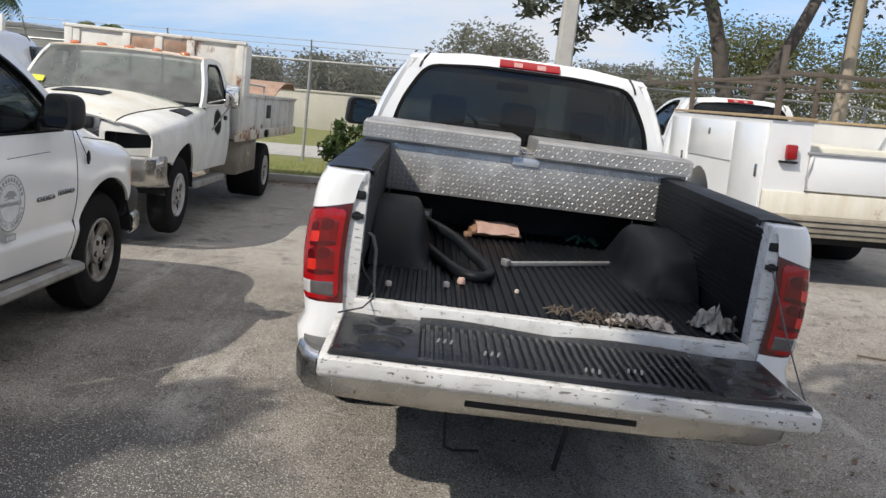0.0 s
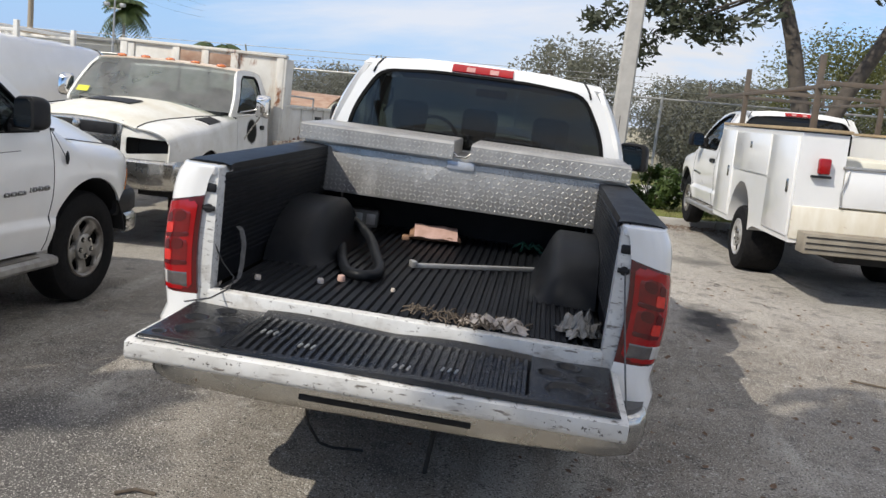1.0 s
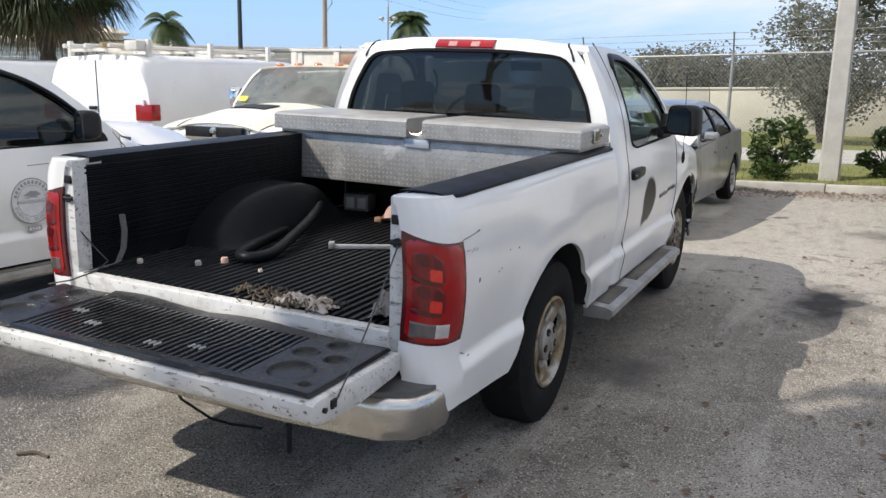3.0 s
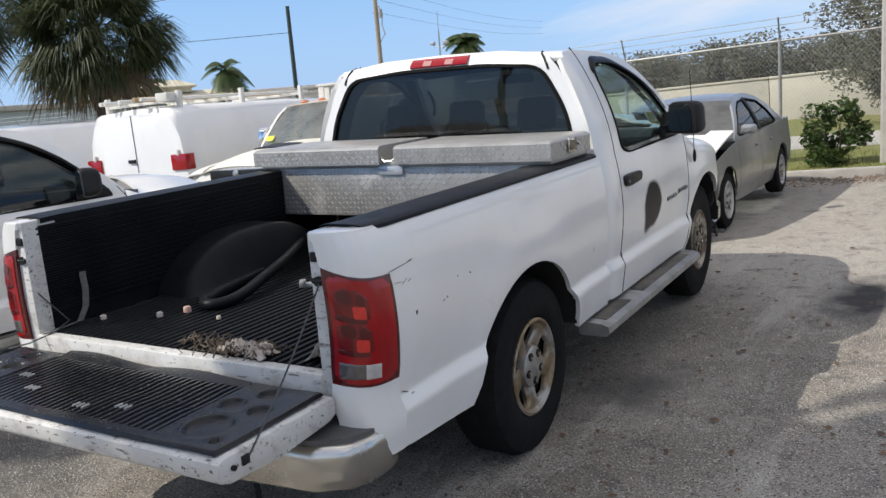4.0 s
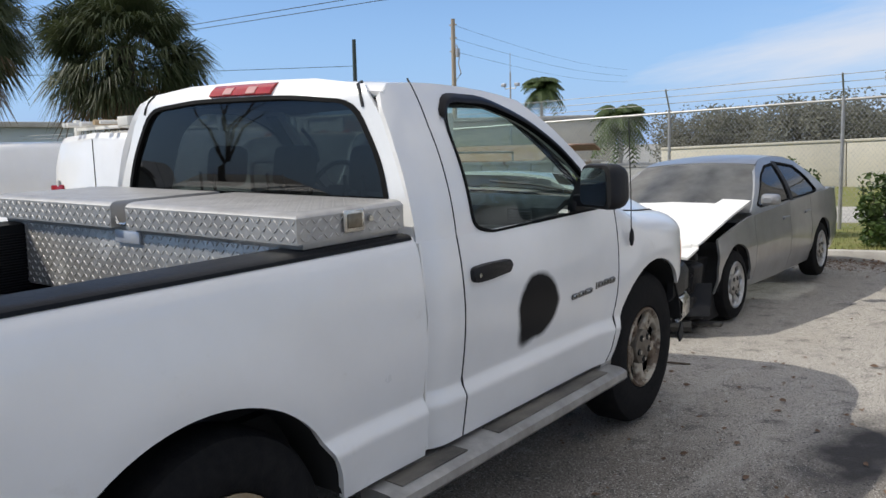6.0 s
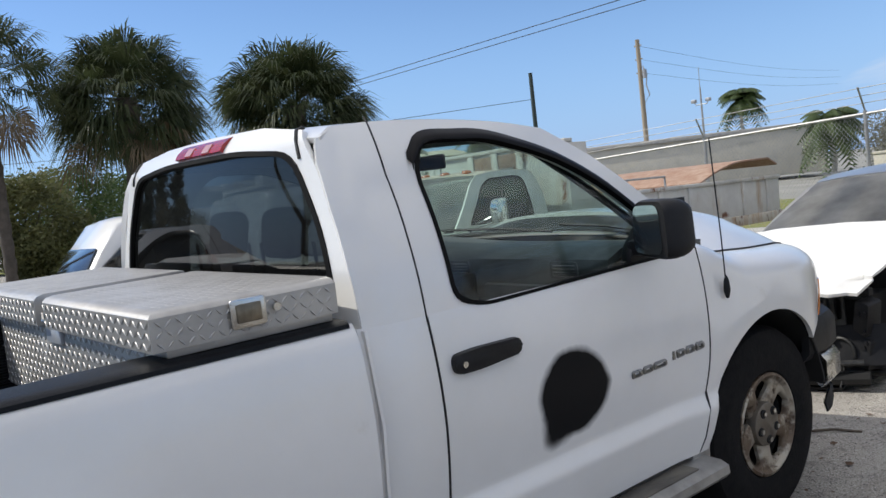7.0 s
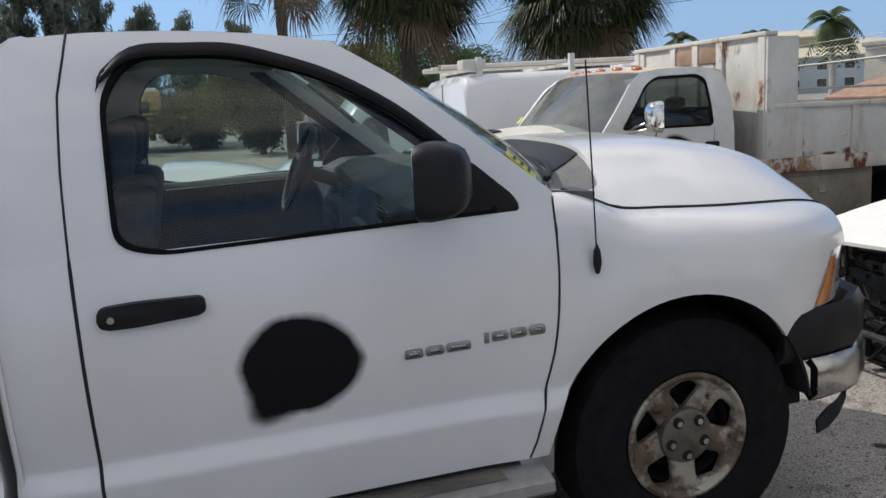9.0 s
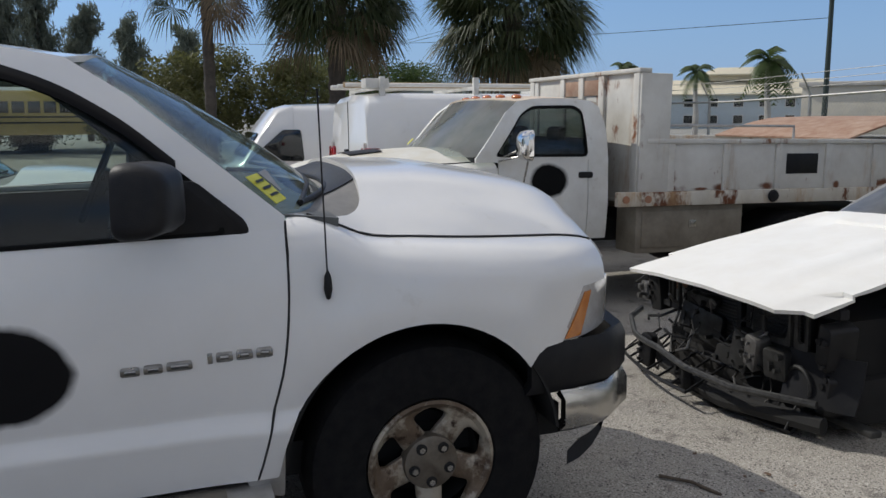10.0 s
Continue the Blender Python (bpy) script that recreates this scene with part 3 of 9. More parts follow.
rusty_cream = surf("rust_stained_cream", (0.72, 0.68, 0.58), (0.60, 0.53, 0.40), 3.0, 0.7, stretch=(1.5, 1.5, 0.5))
layer(rusty_cream, (0.26, 0.12, 0.05), 3.0, 0.60, 0.70, 0.9)
cream_m = surf("cream_panel", (0.72, 0.69, 0.58), (0.62, 0.58, 0.47), 3.0, 0.7)
brown_steel = surf("rusted_brown_steel", (0.10, 0.085, 0.07), (0.15, 0.115, 0.085), 9.0, 0.75, metal=0.2)
dark_glass = surf("dark_glass", (0.015, 0.018, 0.02), None, 4.0, 0.08, rvar=0.02, coat=0.5)
asphalt_far = surf("plain_grey_ground", (0.30, 0.29, 0.26), (0.22, 0.22, 0.19), 0.3, 0.95)
litter_m = surf("dry_brown_leaves", (0.085, 0.05, 0.03), (0.20, 0.125, 0.075), 9.0, 0.9)
frond_g = surf("green_feather_frond", (0.05, 0.085, 0.022), (0.09, 0.12, 0.035), 2.0, 0.5)
pale_blue = surf("pale_blue_render", (0.50, 0.56, 0.58), (0.44, 0.50, 0.52), 0.5, 0.9)
tan_roof = surf("cream_roof", (0.60, 0.55, 0.41), (0.53, 0.48, 0.36), 1.0, 0.85)
bus_yel = surf("faded_school_bus_yellow", (0.56, 0.38, 0.12), (0.50, 0.33, 0.11), 2.0, 0.5)
cowl_m = surf("faded_grey_cowl", (0.17, 0.165, 0.16), (0.22, 0.215, 0.205), 12.0, 0.7, bump=0.1, bscale=150)
seal_grey = surf("faded_grey_print", (0.33, 0.33, 0.32), None, 20.0, 0.6)
seal_pale = surf("pale_print_ground", (0.70, 0.70, 0.69), None, 20.0, 0.5)
sticker_y = surf("yellow_sticker", (0.72, 0.68, 0.04), None, 20.0, 0.5)
chamber_red = surf("deep_red_chamber", (0.19, 0.004, 0.005), (0.12, 0.003, 0.004), 10.0, 0.2, coat=0.4)
pad_m = surf("dirty_step_pad", (0.16, 0.145, 0.12), (0.05, 0.047, 0.043), 7.0, 0.85, bump=0.2, bscale=80, stretch=(1, 0.4, 1))
vent_grey = surf("pale_grey_plastic", (0.14, 0.14, 0.135), (0.09, 0.09, 0.088), 20.0, 0.5)
dim_glass = glass("dim_side_glass", (0.30, 0.35, 0.34), dust_glare=0.02)
rim_grey = surf("dull_grey_alloy", (0.30, 0.285, 0.26), (0.14, 0.12, 0.10), 7.0, 0.45, metal=0.6, bump=0.15, bscale=50)
wall_rust = surf("rust_eaten_white_steel", (0.70, 0.68, 0.62), (0.58, 0.55, 0.49), 3.0, 0.6, bump=0.15, bscale=30)
layer(wall_rust, (0.20, 0.075, 0.03), 4.5, 0.63, 0.68, 0.85, stretch=(1, 1, 0.5))
layer(wall_rust, (0.42, 0.28, 0.15), 2.2, 0.56, 0.74, 0.8, stretch=(1.6, 1.6, 0.35), offset=(3, 1, 0))
for q, r in (((-0.36, 1.045), (0.26, 0.045)), ((-0.44, 1.15), (0.09, 0.11)), ((-0.28, 1.19), (0.10, 0.035)), ((-1.02, 1.045), (0.09, 0.04)), ((-0.78, 1.035), (0.10, 0.02)), ((-1.55, 1.05), (0.10, 0.05)), ((-2.4, 1.06), (0.05, 0.06)), ((-3.0, 1.06), (0.14, 0.05)), ((-1.06, 1.06), (0.05, 0.05))):
    spot(wall_rust, (-1.07, *q), (0, *r), (0.17, 0.065, 0.028), 0.7, 0.5, 9.0)
rail_rust = surf("rust_streaked_cream_rail", (0.66, 0.62, 0.53), (0.52, 0.46, 0.36), 3.0, 0.6, bump=0.15, bscale=30)
layer(rail_rust, (0.15, 0.055, 0.024), 4.0, 0.545, 0.61, 0.85, stretch=(1, 1, 0.6))
layer(rail_rust, (0.44, 0.28, 0.14), 3.0, 0.52, 0.70, 0.7, stretch=(1.6, 1.6, 0.4), offset=(3, 1, 0))
pink_lens = surf("pinkish_clear_lens", (0.55, 0.30, 0.27), (0.42, 0.18, 0.16), 30.0, 0.2, coat=0.5)
wreck_bar = surf("dark_scratched_bar", (0.03, 0.03, 0.03), (0.08, 0.08, 0.078), 30.0, 0.45, metal=0.4)
for lm in (leaf_m, leaf_tree, leaf_yel, frond_m, pine_m, leaf_dark, frond_g):
    see_through(lm)

def raised(x):
    """Height of the yard, which falls gently to the west and levels out beyond the vehicles."""
    if x <= 8.0:
        return 0.032 * (max(x, -11.8) - 1.0)
    f = min(1.0, (x - 8.0) / 6.0)
    return 0.224 * (1 - f * f * (3 - 2 * f))


# ---- wheels ----


def wheel(parent, x, y, z, r, side, rr=0.222, w=0.25, rim_m=None, spokes=5, steer=0.0):
    """A wheel with tyre and spoked rim; side 1 looks to +x."""
    rim_m = rim_m or rim_mat
    hub = new("wheel")
    hub.parent = parent
    hub.matrix_local = pose(x, y, z, 0, 0, steer) @ Matrix.Diagonal((side, 1, 1, 1))
    bm = bmesh.new()
    prof = [(rr + 0.012, -w), (r * 0.80, -w), (r * 0.95, -w + 0.015), (r, -w + 0.05), (r, -0.05), (r * 0.955, -0.015), (r * 0.82, 0.004), (r * 0.70, 0.006), (rr + 0.018, -0.004), (rr + 0.004, -0.02), (rr, -0.06)]
    lathe(bm, prof, 40)
    part("tyre", bm, rubber, hub, "worn black tyre")
    bm = bmesh.new()
    lathe(bm, [(rr + 0.006, -0.02), (rr + 0.008, -0.004), (rr - 0.004, 0.001), (rr - 0.012, -0.006), (rr - 0.020, -0.014)], 40)
    r0, r1 = 0.060, rr - 0.020
    lo, hi = lerp(r0, r1, 0.20), lerp(r0, r1, 0.95)
    for k in range(spokes):      # the solid sectors between rounded three-cornered windows
        rows = []
        for t in range(17):
            q = lerp(r0, r1, t / 16)
            u = min(max((q - lo) / (hi - lo), 0.0), 1.0)
            gap = 0.44 * (5 / spokes) * u ** 0.55 * max(0.0, 1 - u ** 7) ** 0.6 if 0 < u < 1 else 0.0
            a0, a1 = 2 * math.pi * k / spokes + gap, 2 * math.pi * (k + 1) / spokes - gap
            xo = -0.040 + 0.026 * ((q - r0) / (r1 - r0)) ** 1.4
            row = []
            for c in range(-1, 15):
                f = min(max(c / 13, 0.0), 1.0)
                a = lerp(a0, a1, f) + 0.3
                edge = min(f, 1 - f)
                ridge = 0.009 * math.sin(math.pi * f) ** 2 * math.sin(math.pi * min(1.0, (q - r0) / (r1 - r0)))
                back = 0.028 if c in (-1, 14) else 0.010 * max(0.0, 1 - edge / 0.14) ** 2 * (1 if gap else 0)
                row.append((xo + ridge - back, q * math.cos(a), q * math.sin(a)))
            rows.append(row)
        grid(bm, rows)
    inner = bmesh.new()
    lathe(inner, [(rr - 0.034, -0.055), (rr - 0.040, -0.20), (0.02, -0.21)], 32)
    part("rim_barrel", inner, dark, hub)
    rim = part("rim", bm, rim_m, hub, "dirty bronze-coloured alloy rim" if rim_m == rim_mat else "rusted brown alloy rim" if rim_m == rim_rust else "")
    bm = bmesh.new()
    lathe(bm, [(0.0, -0.002), (0.03, -0.003), (0.082, -0.008), (0.096, -0.014), (0.10, -0.03), (0.10, -0.06)], 28)
    cap = part("hub_cap", bm, cap_grimy if rim_m == rim_rust else hub_silver, hub)
    for k in range(5):
        a = 2 * math.pi * k / 5 + 0.9
        p = (0.067 * math.cos(a), 0.067 * math.sin(a))
        bm = bmesh.new()
        lathe(bm, [(0.020, -0.02), (0.020, -0.003), (0.017, -0.0025), (0.0, -0.004)], 12, "x", (0.0, *p))
        part("nut_recess", bm, dark, cap)
        bm = bmesh.new()
        cyl(bm, 0.0115, (-0.01, *p), (0.006, *p), 6)
        part("wheel_nut", bm, chrome, cap)
    bm = bmesh.new()
    cyl(bm, 0.15, (-0.20, 0, 0), (-0.14, 0, 0), 24)
    part("brake_disc", bm, dark, hub)
    return hub


# ---- the pickup ----
HUB = 0.415
RAIL = 1.30
FRONT_AX = 3.0


def arch(y, yc, a, b, low):
    d = (y - yc) / a
    return max(low, HUB + b * math.sqrt(1 - d * d)) if abs(d) < 1 else low


LEVELS = (0.475, 0.54, 0.60, 0.628, 0.640, 0.650, 0.660, 0.672, 0.686, 0.698, 0.706, 0.720, 0.76, 0.82, 0.88, 0.94, 1.0, 1.06, 1.12, 1.18, 1.22, 1.245, 1.26, 1.275, 1.29, 1.30)


def side_x(y, z):
    """Half width of the body at a place along it and a height."""
    x = 1.035
    if z < 0.640:
        x -= 0.15 * (0.640 - z)
    elif z < 0.706:
        f = (z - 0.640) / 0.066
        x -= 0.026 * f * f * (3 - 2 * f)
    elif z < 0.96:
        x -= 0.026 * ((0.96 - z) / 0.254) ** 1.6
    if z > 0.98:
        x -= 0.36 * (z - 0.98) ** 2 + 0.02 * (z - 0.98) + (4.0 * (z - 1.235) ** 2 if z > 1.235 and y < 0.92 else 0.0)
    if y > 3.25:
        x -= 0.75 * (y - 3.25) ** 2
    if y < -1.0:
        x -= 0.25 * (-1.0 - y) ** 2
    if 0.92 < y < 1.06:      # the cab's rounded back corner
        x -= 2.6 * (1.06 - y) ** 2
    for yc, amp in ((-0.085, 0.016), (2.96, 0.028)):
        rr = math.hypot(y - yc, (z - HUB) * 0.95)
        x += amp * math.exp(-((rr - 0.53) / 0.12) ** 2) * (1 if z > 0.5 else 0.5)
    return x


def stations(y0, y1, step=0.045, arcs=()):
    ys = {round(lerp(y0, y1, k / max(1, round((y1 - y0) / step))), 4) for k in range(max(1, round((y1 - y0) / step)) + 1)}
    for yc, a in arcs:
        for k in range(1, 24):
            y = yc - a * math.cos(math.pi * k / 24)
            if y0 < y < y1:
                ys.add(round(y, 4))
        for y in (yc - a, yc + a):
            if y0 < y < y1:
                ys.add(round(y, 4))
    return sorted(ys)


def flank(bm, ys, zb, zt, s, rows=12, fx=side_x):
    """The outer skin of one side between two height curves, with its crease above the sill."""
    pts = []
    for lv in LEVELS:
        row = []
        for y in ys:
            z = min(max(lv, zb(y)), zt(y))
            row.append((s * fx(y, z), y, z))
        pts.append(row)
    grid(bm, pts)
    bmesh.ops.remove_doubles(bm, verts=bm.verts[:], dist=0.0005)
    return thick(bm, 0.022, (s, 0, 0))


hood_line = curve([(2.5, 1.335), (2.68, 1.275), (2.82, 1.215), (3.0, 1.195), (3.21, 1.175), (3.45, 1.155), (3.65, 1.135), (3.78, 1.10), (3.85, 1.035), (3.88, 0.99)])
hood_x = curve([(2.5, 0.86), (2.8, 0.86), (3.2, 0.83), (3.6, 0.74), (3.82, 0.67), (3.88, 0.62)])
bulge = curve([(2.5, 0.165), (2.8, 0.17), (3.0, 0.182), (3.21, 0.192), (3.45, 0.175), (3.65, 0.15), (3.8, 0.122), (3.9, 0.11)])


def crown(u, y):
    """How far the bonnet rises over its edge lines."""
    u = abs(u)
    return bulge(y) * (1 - u ** 2.9) + 0.03 / (1 + math.exp((u - 0.62) * 22))


def bonnet_back(u):
    """Where the bonnet ends towards the windscreen."""
    return 2.895 - 0.045 * abs(u) ** 2 - 0.205 * abs(u) ** 9


def bonnet_z(u, y):
    return hood_line(y) + crown(u, y) * min(1, (3.93 - y) / 0.17) ** 0.7


MX, MY, MZ = 1.12, 2.085, 1.402      # middle of the door mirror's glass


def cab_x(z):
    u = max(0.0, (z - 1.27) / 0.61)
    return 0.997 - 0.078 * u - 0.18 * u**2.2


WIN = rounded([(1.27, 1.30), (1.275, 1.70), (1.36, 1.805), (1.62, 1.795), (1.88, 1.715), (2.08, 1.59), (2.30, 1.40), (2.345, 1.275), (1.38, 1.265)], [0.07, 0.1, 0.06, 0.08, 0.12, 0.12, 0.02, 0.02, 0.1], 4)
FRAME = [(0.945, 1.25), (0.945, 1.45), (0.95, 1.62), (0.965, 1.76), (0.99, 1.825), (1.05, 1.862), (1.25, 1.870), (1.5, 1.862), (1.75, 1.838), (1.93, 1.805), (2.1, 1.69), (2.3, 1.515), (2.45, 1.385), (2.53, 1.315), (2.53, 1.25)]


def seam(parent, pts, s, fx, r=0.0042, name="shut_line"):
    bm = bmesh.new()
    tube(bm, [(s * (fx(y, z) - 0.0015), y, z) for y, z in pts], r, 6)
    return part(name, bm, seam_mat, parent)


def dense(pts, n=10):
    out = []
    for (a, b), (c, d) in zip(pts, pts[1:]):
        out += [(lerp(a, c, k / n), lerp(b, d, k / n)) for k in range(n)]
    return out + [pts[-1]]


def pickup(m, label, main=True, bed=(1, -1), mirrors=(1, -1), rear=True):
    t = thing("pickup_truck", label, "truck", m)
    low_rear = curve([(-1.4, 0.53), (-1.0, 0.50), (-0.5, 0.475), (0.5, 0.475), (1.0, 0.475)])
    for s in (1, -1):
        if s in bed:
            bm = bmesh.new()
            ys = stations(-1.145, 0.905, arcs=((-0.075, 0.51),))
            flank(bm, ys, lambda y: arch(y, -0.085, 0.545, 0.515, low_rear(y)), lambda y: RAIL, s, 14)
            part("bed_side", bm, white, t, "white bedside with scrapes behind the wheel" if s > 0 and main else "")
        # cab corner, door and wing
        bm = bmesh.new()
        flank(bm, stations(0.93, 1.145), lambda y: 0.475, lambda y: 1.275, s, 12)
        part("cab_corner", bm, white, t)
        bm = bmesh.new()
        front = curve([(0.47, 2.40), (0.60, 2.435), (0.70, 2.46), (0.85, 2.50), (1.05, 2.525), (1.28, 2.53)])
        rows = []
        for z in LEVELS[:-2]:
            rows.append([(s * side_x(y, z), y, z) for y in [lerp(1.155, front(z) - 0.004, j / 30) for j in range(31)]])
        grid(bm, rows)
        thick(bm, 0.022, (s, 0, 0))
        door = part("door", bm, door_main if main and s > 0 else (door_left if s > 0 else white), t, "white door with a black spray-painted patch" if main and s > 0 else "")
        # door handle
        bm = bmesh.new()
        hx = side_x(1.34, 1.115)
        prism(bm, rounded([(1.20, 1.085), (1.20, 1.145), (1.30, 1.150), (1.48, 1.145), (1.48, 1.095), (1.30, 1.083)], 0.03, 4), s * (hx - 0.01), s * (hx + 0.022), "x", 0.006)
        hd = part("door_handle", bm, black_pl, door, "black plastic handle")
        bm = bmesh.new()
        cyl(bm, 0.010, (s * (hx + 0.015), 1.235, 1.112), (s * (hx + 0.026), 1.235, 1.112), 12)
        part("keyhole", bm, chrome, door)
        # model badge as plain chrome bars
        for y0, y1, z0, z1 in ((2.02, 2.075, 0.0, 0.03), (2.085, 2.14, 0.0, 0.03), (2.15, 2.225, 0.0, 0.03), (2.27, 2.285, 0.008, 0.042), (2.295, 2.345, 0.008, 0.042), (2.355, 2.405, 0.008, 0.042), (2.415, 2.465, 0.008, 0.042)):
            bm = bmesh.new()
            bz = 0.868 + (y0 - 2.02) * 0.02
            bx = side_x((y0 + y1) / 2, bz)
            if y1 - y0 > 0.03:      # an open plain frame with a bar across it
                cy_, cz_ = (y0 + y1) / 2, bz + (z0 + z1) / 2
                ring(bm, rounded([(y0, bz + z0), (y0, bz + z1), (y1, bz + z1), (y1, bz + z0)], 0.008, 2), rounded([(y0 + 0.012, bz + z0 + 0.0085), (y0 + 0.012, bz + z1 - 0.0085), (y1 - 0.012, bz + z1 - 0.0085), (y1 - 0.012, bz + z0 + 0.0085)], 0.003, 2), (cy_, cz_), lambda u, v: (s * (bx + 0.010 - 60 * min(0.012, max(0.0, abs(v - cz_) - 0.004)) ** 2), u, v), n=24, steps=3)
                thick(bm, 0.012, (s, 0, 0))
            else:
                box(bm, min(s * (bx - 0.002), s * (bx + 0.006)), max(s * (bx - 0.002), s * (bx + 0.006)), y0, y1, bz + z0, bz + z1, 0.002)
            part("badge_bar", bm, badge_m, door)
        # wing with its rounded shoulder up to the bonnet line
        bm = bmesh.new()
        ys = sorted(stations(2.405, 3.74, arcs=((2.96, 0.495),)) + [3.498, 3.502])
        rows = []
        lower = [z for z in LEVELS if z < 1.03]
        for k in range(len(lower) + 10):
            row = []
            for y in ys:
                zb = arch(y, 2.96, 0.495, 0.525, 0.475)
                if y > 3.3:
                    zb = max(zb, min(0.80, 0.80 - 2.4 * (3.41 - y)))
                if y > 3.36:
                    zb = min(0.985, 0.80 + 1.55 * (y - 3.5)) if y > 3.5 else max(zb, lerp(0.78, 0.80, (y - 3.36) / 0.14))
                zs = hood_line(max(y, 2.6)) - 0.13
                yy = y
                if k < len(lower) + 1:
                    z = min(max(lower[k], zb), zs) if k < len(lower) else zs
                    yy = max(y, front(z) + 0.004) if y < 2.56 else y
                    p = (side_x(yy, z), yy, z)
                else:
                    a = (k - len(lower)) / 9 * math.pi / 2
                    yy = max(y, 2.535) if y < 2.56 else y
                    xs = side_x(yy, zs)
                    hx_, hz = hood_x(yy), hood_line(max(y, 2.6))
                    p = (lerp(hx_, xs, math.cos(a)), yy, lerp(zs, hz, math.sin(a)))
                row.append((s * p[0], p[1], p[2]))
            rows.append(row)
        grid(bm, rows)
        bmesh.ops.remove_doubles(bm, verts=bm.verts[:], dist=0.0004)
        thick(bm, 0.02, (s, 0, 0.3))
        part("front_wing", bm, white, t)
        # door frame and rear pillar round the side window
        bm = bmesh.new()
        ring(bm, FRAME, WIN, (1.72, 1.50), lambda u, v: (s * (cab_x(v) - 2.6 * max(0.0, 1.06 - u) ** 2), u, v), steps=8)
        thick(bm, 0.03, (s, 0, 0))
        part("window_frame", bm, white, t)
        bm = bmesh.new()
        inner = [(lerp(1.75, p[0], 0.986), lerp(1.52, p[1], 0.974)) for p in WIN]
        ring(bm, [(lerp(1.75, p[0], 1.012), lerp(1.52, p[1], 1.02)) for p in WIN], inner, (1.75, 1.52), lambda u, v: (s * (cab_x(v) + 0.006), u, v), steps=1)
        thick(bm, 0.02, (s, 0, 0))
        part("window_seal", bm, seal_rubber, t)
        bm = bmesh.new()
        fill(bm, [(lerp(1.75, p[0], 0.985), lerp(1.52, p[1], 0.97)) for p in WIN], lambda u, v: (s * (cab_x(v) - 0.012), u, v))
        pane = part("side_window", bm, clear if main else tint, t, "clear side window" if main else "")
        pane.visible_shadow = False
        # smoked deflector over the window
        bm = bmesh.new()
        vis = [(1.262, 1.70), (1.30, 1.775), (1.37, 1.82), (1.5, 1.822), (1.64, 1.812), (1.78, 1.77), (1.9, 1.722), (2.0, 1.665), (2.1, 1.595), (2.22, 1.49)]
        vf = curve(vis)
        smooth_vis = [(1.268, 1.735), (1.28, 1.757)] + [(y, vf(y)) for y in [lerp(1.30, 2.22, k / 30) for k in range(31)]]
        rows = [[(s * (cab_x(z - d) + o), y + dy, z - d) for y, z in smooth_vis] for d, o, dy in ((-0.006, 0.004, 0), (0.010, 0.018, 0.0), (0.020, 0.021, -0.002), (0.032, 0.019, -0.004))]
        grid(bm, rows)
        thick(bm, 0.003, (s, 0, 0))
        part("wind_deflector", bm, smoked, t, "smoked black window deflector")
        seam(t, dense([(1.15, 0.48), (1.15, 0.72), (1.15, 1.27)], 6), s, side_x)
        seam(t, dense([(1.15, 1.27), (1.155, 1.5), (1.165, 1.7), (1.185, 1.80), (1.20, 1.885)], 4), s, lambda y, z: cab_x(z))
        seam(t, [(front(z), z) for z in [lerp(0.48, 1.30, k / 14) for k in range(15)]], s, side_x)
        # mirror on a three-cornered foot
        if s in mirrors:
            bm = bmesh.new()
            prism(bm, rounded([(2.12, 1.262), (2.12, 1.32), (2.24, 1.44), (2.275, 1.43), (2.41, 1.31), (2.425, 1.265)], 0.025, 3), s * 0.955, s * 1.0, "x", 0.006)
            box(bm, min(s * 0.97, s * 1.10), max(s * 0.97, s * 1.10), 2.13, 2.21, 1.30, 1.36, 0.018)
            part("mirror_foot", bm, black_pl, t)
            bm = bmesh.new()
            vr = []
            for dy, k in ((0.0, 0.97), (0.012, 1.02), (0.04, 1.03), (0.075, 0.99), (0.10, 0.91), (0.122, 0.78), (0.135, 0.55), (0.138, 0.25)):
                poly = rounded([(-0.12 * k, -0.10 * k), (-0.11 * k, 0.10 * k), (0.105 * k, 0.105 * k), (0.12 * k, -0.10 * k)], 0.05 * k, 5)
                vr.append([(s * (MX + p[0]), MY + dy, MZ + p[1]) for p in poly])
            rws = grid(bm, vr, close=True)
            bm.faces.new(rws[-1])
            bm.faces.new(rws[0][::-1])
            turn = Matrix.Translation((s * MX, MY, 0)) @ Matrix.Rotation(radians(-s * 25), 4, "Z") @ Matrix.Translation((-s * MX, -MY, 0))
            bmesh.ops.transform(bm, matrix=turn, verts=bm.verts[:])
            mh = part("mirror_housing", bm, black_pl, t, "black plastic towing mirror housing")
            bm = bmesh.new()
            poly = rounded([(-0.10, -0.085), (-0.09, 0.085), (0.075, 0.09), (0.085, -0.085)], 0.04, 5)
            prism(bm, [(s * (MX + p[0]), MZ + p[1]) for p in poly], MY - 0.004, MY + 0.001, "y")
            bmesh.ops.transform(bm, matrix=turn @ Matrix.Translation((s * MX, MY - 0.006, MZ)) @ Matrix.Rotation(radians(0.5), 4, "X") @ Matrix.Rotation(radians(s * 3), 4, "Z") @ Matrix.Translation((-s * MX, -MY, -MZ)), verts=bm.verts[:])
            part("mirror_glass", bm, mirror_mat, mh)
        # wheels, inner arches
        for yc in (0.0, FRONT_AX):
            if not rear and yc == 0.0:
                continue
            wheel(t, s * 0.985, yc, HUB - 0.075 if main and s < 0 else HUB, HUB + (0.0 if yc == 0 or not main else 0.022), s, rim_m=rim_rust if main and yc else None if main else rim_grey)
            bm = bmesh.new()
